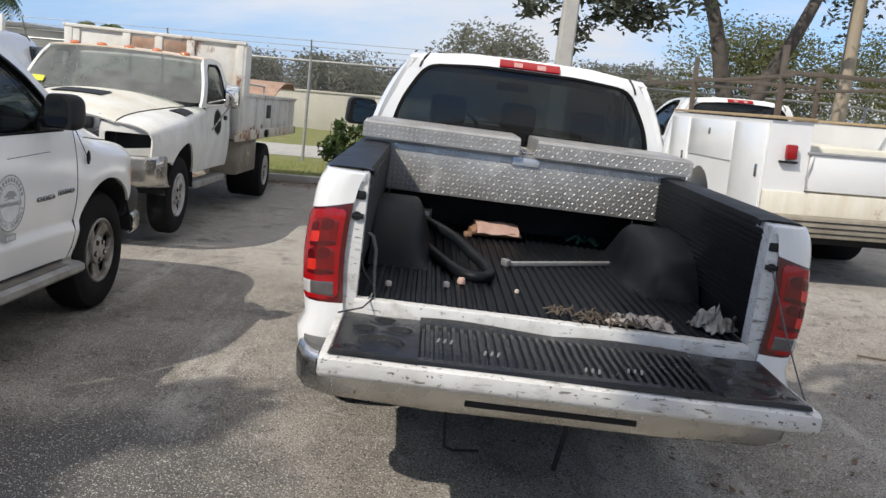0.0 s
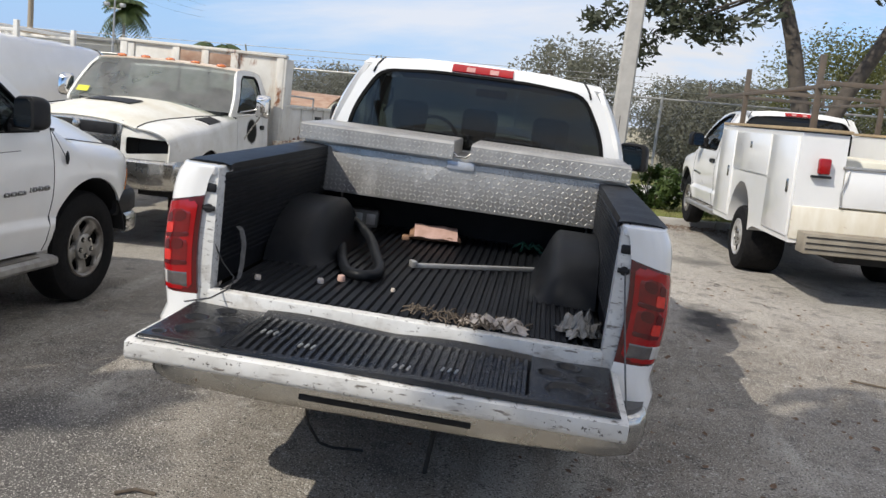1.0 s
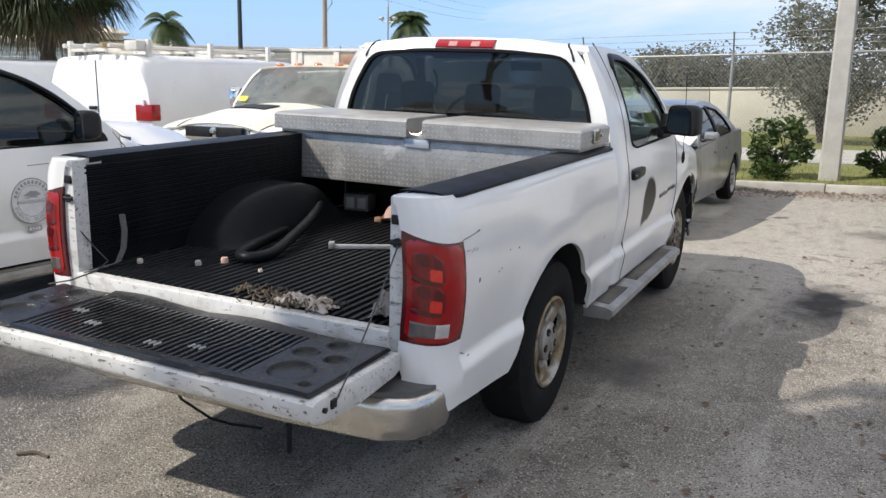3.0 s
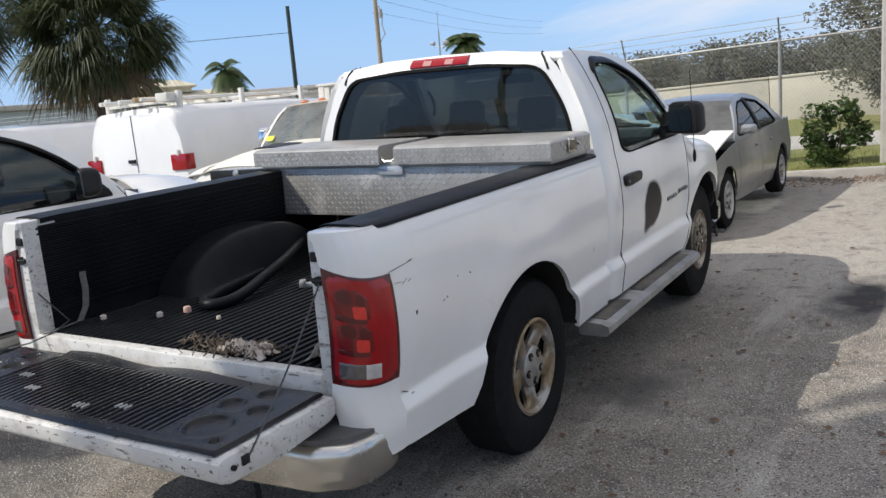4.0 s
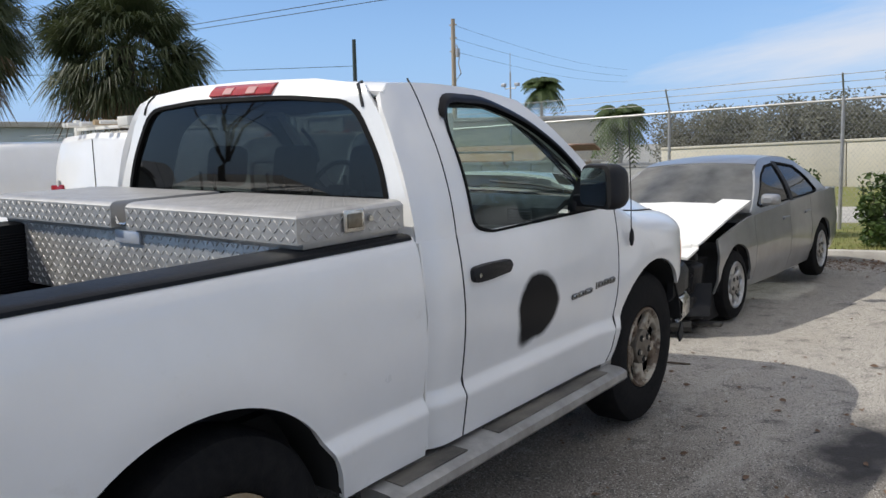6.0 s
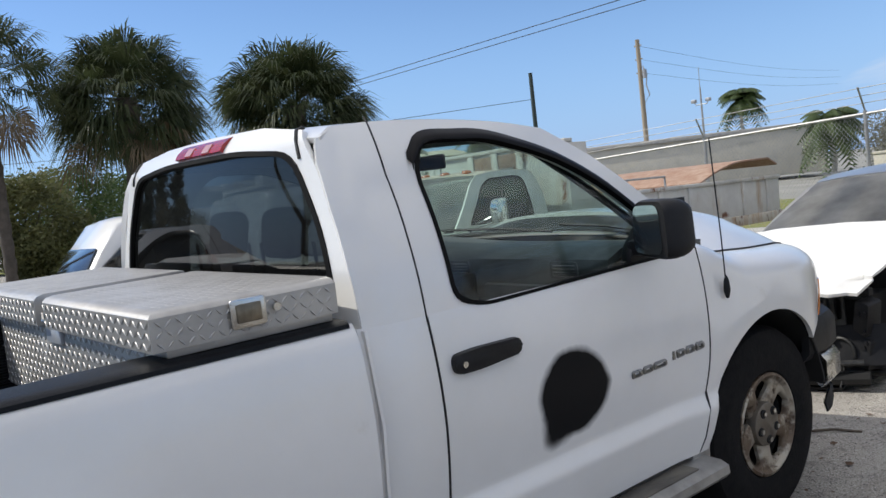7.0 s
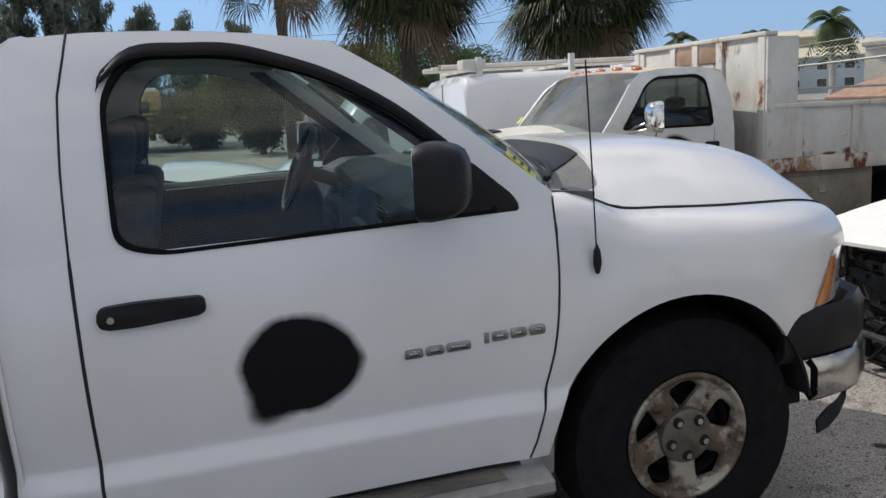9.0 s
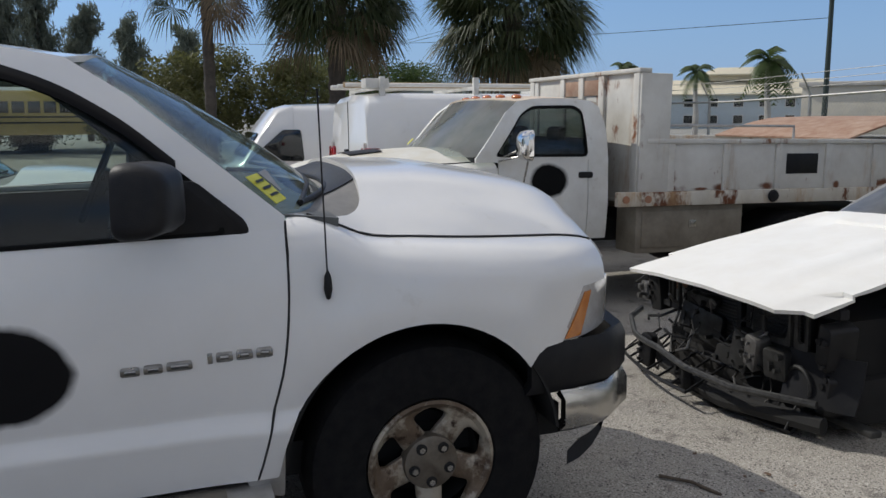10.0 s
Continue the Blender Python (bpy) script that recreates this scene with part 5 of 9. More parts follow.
bm = bmesh.new()
rows = [[(x, y, FLOOR + d) for x, d in zig(-0.79, 0.79, 0.043, 0.011)] for y in (-1.245, -0.6, 0.1, 0.87)]
grid(bm, rows)
thick(bm, 0.02, (0, 0, 1))
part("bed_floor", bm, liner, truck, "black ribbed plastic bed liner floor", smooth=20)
for s in (1, -1):
    bm = bmesh.new()
    zz = [(FLOOR, 0)] + [(FLOOR + 0.05, 0)] + zig(0.87, 1.27, 0.0235, 0.007)
    rows = [[(s * (0.815 - d - 0.03 * (z - 0.8)) + (s * 0.006 if abs((y + 0.25) % 0.62) < 0.02 else 0), y, z) for z, d in zz] + [(s * 0.80, y, 1.298), (s * 0.83, y, 1.306)] for y in [lerp(-1.22, 0.88, k / 20) for k in range(21)]]
    grid(bm, rows)
    thick(bm, 0.012, (-s, 0, 0))
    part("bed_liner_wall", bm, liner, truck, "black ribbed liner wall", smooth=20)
    # cap over the rail
    bm = bmesh.new()
    prof = [(0.80, 1.285), (0.80, 1.308), (0.84, 1.314), (0.94, 1.313), (0.972, 1.309), (0.984, 1.302), (0.986, 1.290)]
    rows = [[(s * (x - (0.02 if y < -1.15 else 0)), y, z) for x, z in prof] for y in (-1.20, -1.10, -0.5, 0.2, 0.89)]
    grid(bm, rows)
    thick(bm, 0.004, (0, 0, 1))
    part("rail_cap", bm, liner, truck, "scuffed black rail cap")
    # wheel housing
    bm = bmesh.new()
    rows = []
    for k in range(29):
        dy = lerp(-0.57, 0.57, k / 28)
        along = max(0.0, 1 - abs(dy / 0.57) ** 2.5) ** 0.75
        row = []
        for x in [lerp(0.80, 0.485, j / 15) for j in range(16)]:
            f = min(max((x - 0.485 - 0.05 * (1 - along)) / 0.125, 0.0), 1.0)
            row.append((s * x, -0.06 + dy, FLOOR + 0.004 + 0.262 * along * (f * f * (3 - 2 * f)) ** 0.75))
        rows.append(row)
    grid(bm, rows)
    part("wheel_housing", bm, liner, truck, "rounded black wheel housing", smooth=70)
    # rear post beside the opening
    bm = bmesh.new()
    prism(bm, [(0.795, -1.285), (0.865, -1.285), (0.87, -1.22), (0.83, -1.20), (0.795, -1.21)] if s > 0 else [(-0.795, -1.285), (-0.795, -1.21), (-0.83, -1.20), (-0.87, -1.22), (-0.865, -1.285)], 0.66, 1.30, "z", 0.006)
    post = part("tail_post", bm, gate_paint, truck, "chipped white post beside the tailgate")
    bm = bmesh.new()
    box(bm, s * 0.825 - 0.025, s * 0.825 + 0.025, -1.294, -1.28, 1.20, 1.235, 0.006)
    part("latch", bm, black_pl, post)
    bm = bmesh.new()
    cyl(bm, 0.010, (s * 0.80, -1.286, 1.135), (s * 0.845, -1.290, 1.135), 10)
    cyl(bm, 0.018, (s * 0.825, -1.28, 1.135), (s * 0.825, -1.296, 1.135), 10)
    part("striker", bm, black_pl, post)
    # tail lamp round the corner
    plan = [(0.862, -1.300), (0.92, -1.302), (0.97, -1.292), (1.005, -1.268), (1.026, -1.235), (1.036, -1.19), (1.040, -1.145)]

    def lens(z0, z1, i0, i1, out, mat, name, parent, lab="", n=8, corner=0.0):
        bm = bmesh.new()
        pts = dense(plan, 3)
        m_ = len(pts) - 1
        seg = pts[round(i0 * m_):round(i1 * m_) + 1]
        cx = (0.90, -1.10)
        rows = []
        for k in range(n + 1):
            z = lerp(z0, z1, k / n)
            o = out - (0.008 if k in (0, n) and not corner else 0)
            e = min(z - z0, z1 - z)
            pull = (1 - math.sqrt(max(0.0, 1 - (1 - e / corner) ** 2))) * corner * 3 if corner and e < corner else 0.0
            mid = seg[len(seg) // 2]
            half = max(math.dist(seg[0], seg[-1]) / 2, 1e-4)
            g_ = max(0.3, 1 - pull / 3 / half)
            row_pts = [(lerp(mid[0], p[0], g_), lerp(mid[1], p[1], g_)) for p in seg]
            rows.append([(s * ((x - 0.004) * (side_x(-1.1, z) / 1.035) + (x - cx[0]) * o * 3), y + (y - cx[1]) * o * 3, z + lerp(0.05, 0.26, (z - 0.775) / 0.39) * (0.95 - x)) for x, y in row_pts])
        grid(bm, rows)
        thick(bm, 0.008 if corner else 0.015, (s * 0.5, -1, 0))
        return part(name, bm, mat, parent, lab)
    tl = lens(0.775, 1.165, 0.0, 1.0, 0.0, red_dark, "tail_lamp", truck, "red tail lamp with a clear reversing lens")
    lens(0.787, 1.153, 0.045, 0.955, 0.004, red_lens, "red_lens", tl, "deep red lens", n=14, corner=0.022)
    for z in (1.0, 0.885):
        lens(z, z + 0.118, 0.10, 0.56, 0.006, chamber_red, "lamp_chamber", tl, corner=0.034)
        lens(z + 0.066, z + 0.110, 0.14, 0.34, 0.009, red_dark, "lamp_chamber", tl, corner=0.018)
        lens(z + 0.062, z + 0.105, 0.40, 0.52, 0.009, red_dark, "lamp_chamber", tl, corner=0.014)
        lens(z + 0.004, z + 0.022, 0.12, 0.48, 0.009, red_dark, "lamp_chamber", tl, corner=0.006)
        lens(z + 0.02, z + 0.064, 0.34, 0.50, 0.010, lamp_hot, "reflector", tl, corner=0.004)
    lens(0.80, 0.865, 0.10, 0.42, 0.006, smoke, "reversing_lens", tl, "smoky clear reversing lens")
    lens(0.80, 0.865, 0.44, 0.68, 0.006, clear_lens, "reversing_lens", tl)
    # corner sheet below and above the lamp
    for z0, z1 in ((0.51, 0.775), (1.163, 1.298)):
        bm = bmesh.new()
        pts = dense(plan, 3)
        rows = [[(s * (x - 0.004) * (side_x(-1.1, z) / 1.035), y + 0.002, z + (0.05 * (0.95 - x) if z == 0.775 else 0.26 * (0.95 - x) if z == 1.163 else 0)) for x, y in pts] for z in [lerp(z0, z1, k / 4) for k in range(5)]]
        grid(bm, rows)
        thick(bm, 0.015, (s * 0.5, -1, 0))
        part("rear_corner", bm, white, truck)
bm = bmesh.new()
rows = [[(u * (side_x(0.9, z) - 0.012), 0.898, z) for u in [j / 6 for j in range(-6, 7)]] for z in (0.5, 0.8, 1.29)]
grid(bm, rows)
part("bed_front_wall", bm, white, truck)
bm = bmesh.new()
rows = [[(lerp(-0.79, 0.79, j / 12), y, z) for j in range(13)] for y, z in ((0.875, FLOOR), (0.872, 1.0), (0.878, 1.3))]
grid(bm, rows)
thick(bm, 0.02, (0, -1, 0))
part("bed_liner_front", bm, liner, truck)
for s in (1, -1):
    bm = bmesh.new()
    q = side_x(-1.1, 1.298) / 1.035
    out = [(x * q - 0.002, y + 0.004) for x, y in ((0.862, -1.300), (0.92, -1.302), (0.97, -1.292), (1.005, -1.268), (1.026, -1.235), (1.036, -1.19), (1.040, -1.12))] + [(0.80, -1.12), (0.80, -1.285)]
    prism(bm, [(s * x, y) for x, y in out], 1.27, 1.304, "z", 0.006)
    part("corner_top", bm, white, truck)
bm = bmesh.new()
box(bm, -0.80, 0.80, -1.30, -1.238, 0.66, 0.806, 0.008)
part("bed_sill", bm, gate_paint, truck, "chipped white sill at the bed's end")
bm = bmesh.new()
box(bm, -0.82, 0.82, -1.2, 0.9, 0.62, 0.775)
part("bed_underside", bm, dark, truck)

# tailgate, lying open
bm = bmesh.new()
prof = [(-1.845, 0.672), (-1.858, 0.69), (-1.855, 0.735), (-1.83, 0.745), (-1.32, 0.742), (-1.31, 0.72), (-1.315, 0.68), (-1.35, 0.664), (-1.60, 0.650), (-1.81, 0.658)]
prism(bm, prof, -0.862, 0.862, "x", 0.008)
gate = part("tailgate", bm, gate_paint, truck, "open tailgate with chipped white paint")
bm = bmesh.new()
rows = []
ribs = [(-0.53, 0.012)] + zig(-0.52, 0.52, 0.033, 0.013) + [(0.53, 0.012)]
gate_ys = (-1.836, -1.829, -1.784, -1.766, -1.70, -1.64, -1.58, -1.52, -1.46, -1.40, -1.385, -1.335)


def warp(x, k):
    """How far the liner's front and back edges have warped, in y and z."""
    if k == 0:
        return -0.004 * math.sin(x * 5), 0.0
    if k == len(gate_ys) - 1:
        return 0.022 * math.sin(x * 7.0 + 1.0) * math.sin(x * 3.1), 0.012 * abs(math.sin(x * 4.2))
    return 0.0, 0.0016 * math.sin(k * 1.7) + 0.003 * math.sin(x * 6 + k * 0.4) * (1 if k < 3 else 0.3)


for k, y in enumerate(gate_ys):
    rows.append([(x, y + warp(x, k)[0], 0.749 + (d if 3 <= k <= 9 else 0.0 if k == 0 else 0.011) + warp(x, k)[1]) for x, d in ribs])
grid(bm, rows)
thick(bm, 0.005, (0, 0, 1))
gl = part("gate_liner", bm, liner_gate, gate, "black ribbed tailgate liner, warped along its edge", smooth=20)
for s in (1, -1):
    # smooth end panel with round cup recesses pressed into it
    cups = ((0.665, -1.695, 0.080), (0.605, -1.53, 0.047), (0.735, -1.54, 0.042), (0.665, -1.415, 0.042), (0.775, -1.775, 0.020))
    bm = bmesh.new()
    rows = []
    for k in range(75):
        y = lerp(-1.836, -1.335, k / 74)
        row = []
        for j in range(49):
            x = lerp(0.53, 0.835, j / 48)
            z = 0.763 + 0.002 * math.sin(x * 16 + y * 9)
            for cx, cy, r in cups:
                d = math.hypot(x - cx, y - cy)
                z -= 0.013 * max(0.0, min(1.0, (r - d) / 0.010)) - 0.003 * max(0.0, 1 - abs(d - r - 0.006) / 0.008)
            e = min(x - 0.53 + 0.02, 0.835 - x, y + 1.836, -1.335 - y)
            z -= 0.013 * max(0.0, 1 - e / 0.008)
            row.append((s * x, y, z))
        rows.append(row)
    grid(bm, rows)
    part("gate_liner_end", bm, liner_gate, gl, "smooth liner end with round cup recesses", smooth=70)
    # stay cable
    bm = bmesh.new()
    a, b = Vector((s * 0.83, -1.29, 1.13)), Vector((s * 0.866, -1.74, 0.71))
    tube(bm, [a.lerp(b, k / 8) + Vector((0, 0, -0.02 * math.sin(math.pi * k / 8))) for k in range(9)] if s > 0 else [(-0.80, -1.27, 1.00), (-0.78, -1.20, 0.90), (-0.74, -1.17, 0.84), (-0.72, -1.26, 0.815), (-0.76, -1.36, 0.79), (-0.85, -1.40, 0.77)], 0.0034, 6)
    part("stay_cable", bm, stay_m, truck, "grey steel stay cable")
    bm = bmesh.new()
    box(bm, s * 0.866 - 0.004, s * 0.866 + 0.004, -1.765, -1.735, 0.695, 0.725, 0.002)
    cyl(bm, 0.009, (s * 0.86, -1.80, 0.705), (s * 0.872, -1.80, 0.705), 8)
    part("hinge_plate", bm, black_pl, gate)
bm = bmesh.new()
strap_run = [(-0.79, -1.03, 1.03), (-0.765, -1.05, 1.02), (-0.745, -1.06, 0.96), (-0.742, -1.075, 0.88), (-0.735, -1.12, 0.825), (-0.73, -1.20, 0.822), (-0.74, -1.29, 0.815)]
grid(bm, [[Vector(p) + Vector((w * 0.4, w, 0)) for p in strap_run] for w in (-0.013, 0.013)])
thick(bm, 0.004, (1, 0, 0))
part("strap", bm, strap_m, truck, "grey webbing strap hanging down the liner wall")
# shiny clip ends on the gate liner
for cx, cy in ((-0.462, -1.59), (-0.295, -1.678), (0.059, -1.731), (0.221, -1.684)):
    for k in range(3):
        bm = bmesh.new()
        tube(bm, [(cx + 0.024 * k, cy - 0.012, 0.764), (cx + 0.024 * k + 0.006, cy + 0.016, 0.766)], 0.0045, 6)
        part("clip_end", bm, galv, gl)

# rear bumper
bm = bmesh.new()
plan = [(-0.90, -1.13), (-0.985, -1.145), (-1.005, -1.20), (-1.0, -1.32), (-0.965, -1.40), (-0.86, -1.465), (-0.45, -1.50), (0, -1.50), (0.45, -1.50), (0.86, -1.465), (0.965, -1.40), (1.0, -1.32), (1.005, -1.20), (0.985, -1.145), (0.90, -1.13)]
rows = [[(x * q, y * q2, z) for x, y in dense(plan, 3)] for z, q, q2 in ((0.445, 0.970, 0.978), (0.452, 0.986, 0.990), (0.470, 0.995, 0.997), (0.50, 1.0, 1.0), (0.57, 1.003, 1.002), (0.600, 1.0, 1.0), (0.614, 0.988, 0.991), (0.616, 0.90, 0.93))]
grid(bm, rows)
thick(bm, 0.006, (0, -1, 0))
rbp = part("rear_bumper", bm, chrome, truck, "dull dented chrome step bumper", smooth=50)
for s in (1, -1):
    bm = bmesh.new()
    prism(bm, rounded([(s * x, y) for x, y in ((0.60, -1.30), (0.60, -1.455), (0.84, -1.445), (0.945, -1.385), (0.985, -1.30), (0.985, -1.17), (0.90, -1.17))], 0.03, 4), 0.604, 0.632, "z", 0.008)
    part("step_pad", bm, step_rubber, rbp, "weathered dark grey rubber step pad")
bm = bmesh.new()
box(bm, -0.62, 0.62, -1.45, -1.2, 0.60, 0.618, 0.006)
part("step_pad", bm, black_pl, rbp)
bm = bmesh.new()
box(bm, -0.325, 0.342, -1.506, -1.48, 0.490, 0.514, 0.004)
part("plate_recess", bm, dark, rbp)
bm = bmesh.new()
tube(bm, [(-0.38, -1.24, 0.45), (-0.365, -1.14, 0.24), (-0.345, -0.98, 0.09), (-0.30, -0.89, 0.035), (-0.24, -0.85, 0.022), (-0.17, -0.82, 0.014)], 0.007, 6)
part("loose_wire", bm, cable, truck)
bm = bmesh.new()
tube(bm, [(0.16, -1.10, 0.50), (0.17, -1.06, 0.25), (0.15, -1.03, 0.06)], 0.012, 6)
part("loose_strap", bm, cable, truck)

# scrapes on the bedside behind the wheel
for y, z, ln, h, tilt in ((-1.08, 1.150, 0.15, 0.0028, 5), (-1.03, 1.156, 0.035, 0.006, 14), (-1.11, 1.098, 0.05, 0.0022, -4), (-1.08, 1.094, 0.035, 0.0018, 24), (-1.05, 1.092, 0.02, 0.002, 20), (-1.03, 0.972, 0.013, 0.022, 10), (-0.635, 1.022, 0.011, 0.010, -20), (-0.82, 0.972, 0.006, 0.010, 0), (-0.845, 0.966, 0.018, 0.003, 10), (-1.145, 1.025, 0.008, 0.005, 0), (-0.73, 1.03, 0.006, 0.006, 0), (-1.10, 0.70, 0.06, 0.006, -20), (-1.07, 0.685, 0.02, 0.004, 10)):
    bm = bmesh.new()
    x = side_x(y, z)
    pts = [(y + ln / 2 * math.cos(a) * random.uniform(0.75, 1.1), z + h / 2 * math.sin(a) * random.uniform(0.6, 1.2) + (math.cos(a) * ln / 2) * math.tan(radians(tilt))) for a in [2 * math.pi * k / 10 for k in range(10)]]
    prism(bm, pts, x - 0.004, x + 0.0012, "x")
    part("scrape", bm, scrape_m, truck, "dark scrape in the paint")

# ---- toolbox ----
tb = thing("toolbox", "aluminium tread-plate truck toolbox across the bed rails", "toolbox", truck.matrix_world.copy())


def lugs(bm, o, u, v, lu, lv, pitch=0.0262, h=0.0020):
    """Raised bars of tread plate over a rectangle, turned one way and the other in turn."""
    o, u, v = Vector(o), Vector(u).normalized(), Vector(v).normalized()
    n = u.cross(v)
    for i in range(int(lu / pitch)):
        for j in range(int(lv / pitch)):
            c = o + u * (i + 0.5) * lu / int(lu / pitch) + v * (j + 0.5) * lv / int(lv / pitch)
            sg = 1 if (i + j) % 2 else -1
            d, e = (u + v * sg) * 0.707, (v - u * sg) * 0.707
            a = [bm.verts.new(c + p) for p in (d * 0.0128, e * 0.0036, d * -0.0128, e * -0.0036)]
            t1, t2 = bm.verts.new(c + d * 0.0085 + n * h), bm.verts.new(c - d * 0.0085 + n * h)
            for f in ((a[0], a[1], t1), (a[1], a[2], t2), (a[1], t2, t1), (a[2], a[3], t2), (a[3], a[0], t1), (a[3], t1, t2)):
                bm.faces.new(f)


bm = bmesh.new()
box(bm, -0.83, 0.83, 0.395, 0.86, 1.045, 1.35, 0.004)
box(bm, -0.945, 0.945, 0.392, 0.865, 1.314, 1.345, 0.003)
body = part("body", bm, tread, tb)
bm = bmesh.new()
lugs(bm, (-0.825, 0.3945, 1.05), (1, 0, 0), (0, 0, 1), 1.65, 0.27)
tagged(part("tread_pattern", bm, tread_worn, body), kind="stuff")
for x0, x1 in ((-0.968, -0.055), (0.045, 0.962)):
    bm = bmesh.new()
    zt = 1.437
    out = [(x0, 0.352), (x1, 0.352), (x1, 0.875), (x0, 0.875)]
    ins = 0.035
    top = [(x0 + (ins if x0 < -0.5 else 0.006), 0.352 + ins), (x1 - (ins if x1 > 0.5 else 0.006), 0.352 + ins), (x1 - (ins if x1 > 0.5 else 0.006), 0.87), (x0 + (ins if x0 < -0.5 else 0.006), 0.87)]
    rows = [[(x, y, 1.336) for x, y in out], [(x, y, zt - 0.018) for x, y in out], [(lerp(x, a, 0.35), lerp(y, b, 0.35), zt - 0.006) for (x, y), (a, b) in zip(out, top)], [(x, y, zt) for x, y in top]]
    vr = grid(bm, rows, close=True)
    bm.faces.new(vr[-1])
    lid = part("lid", bm, tread, tb, "raised tread-plate lid")
    bm = bmesh.new()
    lugs(bm, (top[0][0], top[0][1], zt), (1, 0, 0), (0, 1, 0), top[1][0] - top[0][0], 0.47, h=0.0009)
    lugs(bm, (x0, 0.3515, 1.338), (1, 0, 0), (0, 0, 1), x1 - x0, 0.079)
    if x1 > 0.5:
        lugs(bm, (x1 + 0.0005, 0.36, 1.338), (0, 1, 0), (0, 0, 1), 0.5, 0.079)
    tagged(part("tread_pattern", bm, tread_worn, lid), kind="stuff")
for s in (1, -1):
    bm = bmesh.new()
    px = s * 0.966
    prism(bm, rounded([(0.555, 1.352), (0.555, 1.428), (0.655, 1.428), (0.655, 1.352)], 0.01, 3), min(px, px + s * 0.008), max(px, px + s * 0.008), "x", 0.003)
    la = part("latch_plate", bm, chrome, tb, "recessed paddle latch with a lock")
    bm = bmesh.new()
    box(bm, min(px + s * 0.006, px + s * 0.013), max(px + s * 0.006, px + s * 0.013), 0.57, 0.64, 1.366, 1.414, 0.004)
    part("paddle", bm, latch_m, la)
    bm = bmesh.new()
    cyl(bm, 0.011, (px, 0.685, 1.39), (px + s * 0.012, 0.685, 1.39), 12)
    part("lock", bm, chrome, la)
bm = bmesh.new()
box(bm, -0.085, 0.075, 0.382, 0.396, 1.275, 1.325, 0.004)
part("maker_plate", bm, plate_m, tb, "plain worn maker's plate")
bm = bmesh.new()
tube(bm, [(-0.055, 0.372, 1.375), (-0.03, 0.366, 1.352), (0.02, 0.366, 1.352), (0.045, 0.372, 1.375)], 0.006, 6)
part("lid_bracket", bm, chrome, tb)

# ---- loose things in the bed ----
T = truck.matrix_world


def on_floor(x, y, z=FLOOR + 0.012, rz=0):
    return T @ pose(x, y, z, 0, 0, rz)


bm = bmesh.new()
lay = [(-0.70, 0.36, 0.05), (-0.60, 0.10, 0.03), (-0.52, -0.18, 0.027), (-0.46, -0.42, 0.027), (-0.40, -0.62, 0.027), (-0.345, -0.735, 0.027), (-0.275, -0.765, 0.027), (-0.225, -0.70, 0.03), (-0.235, -0.58, 0.04), (-0.30, -0.38, 0.06), (-0.38, -0.14, 0.085), (-0.48, 0.08, 0.10), (-0.60, 0.30, 0.11)]
fx_, fy_, fz_ = (curve([(k, p[q]) for k, p in enumerate(lay)]) for q in range(3))
tube(bm, [(fx_(k / 5), fy_(k / 5), fz_(k / 5)) for k in range(5 * (len(lay) - 1) + 1)], 0.027, 12)
part("hose", bm, liner, None, m=on_floor(0, 0, FLOOR + 0.008))
tagged(bpy.data.objects["hose"], "thick black rubber hose lying in a loop", "hose")

bm = bmesh.new()
rows = []
for k in range(9):
    f = k / 8
    w, h = 0.11 * (1 - 0.25 * (2 * f - 1) ** 4), 0.085 * (1 - 0.5 * (2 * f - 1) ** 6)
    rows.append([(lerp(-0.155, 0.155, f), w * math.cos(a) * (1 + 0.1 * math.sin(3 * a + f * 5)), max(0, h * (0.5 + 0.5 * math.sin(a)) * (1 + 0.12 * math.sin(5 * f + a)))) for a in [2 * math.pi * j / 14 for j in range(14)]])
vr = grid(bm, rows, close=True)
bm.faces.new(vr[0]), bm.faces.new(vr[-1][::-1])
bag = thing("pouch", "worn tan leather pouch with a pink flap", "pouch", on_floor(-0.12, 0.55, FLOOR + 0.01, 10))
part("body", bm, leather, bag)
bm = bmesh.new()
rows = [[(lerp(-0.13, 0.13, j / 6), y, z + 0.004 * math.sin(j * 2)) for j in range(7)] for y, z in ((-0.118, 0.035), (-0.095, 0.07), (-0.04, 0.092), (0.03, 0.09))]
grid(bm, rows)
thick(bm, 0.006, (0, 0, 1))
part("flap", bm, pink_m, bag, "faded pink flap")
bm = bmesh.new()
box(bm, -0.20, -0.155, -0.10, -0.05, 0.0, 0.03, 0.008)
part("strap", bm, leather, bag)

bm = bmesh.new()
box(bm, -0.44, 0.44, -0.014, 0.014, 0.0, 0.022, 0.003)
bar = part("metal_bar", bm, galv, None, m=on_floor(0.27, -0.08, FLOOR + 0.012, 31))
tagged(bar, "grey steel bar lying across the bed", "bar")
bm = bmesh.new()
box(bm, -0.46, -0.43, -0.02, 0.03, 0.0, 0.035, 0.004)
part("end_lug", bm, galv, bar)
bm = bmesh.new()
box(bm, -0.085, 0.085, -0.06, 0.06, 0, 0.105, 0.006)
cb = part("carton", bm, carton_m, None, m=on_floor(-0.60, 0.74, FLOOR + 0.01, 6))
tagged(cb, "small grubby grey carton under the toolbox", "box")
for x0 in (-0.07, 0.012):
    bm = bmesh.new()
    box(bm, x0, x0 + 0.058, -0.064, -0.058, 0.018, 0.086, 0.002)
    part("side_panel", bm, clear_lens, cb)
bm = bmesh.new()
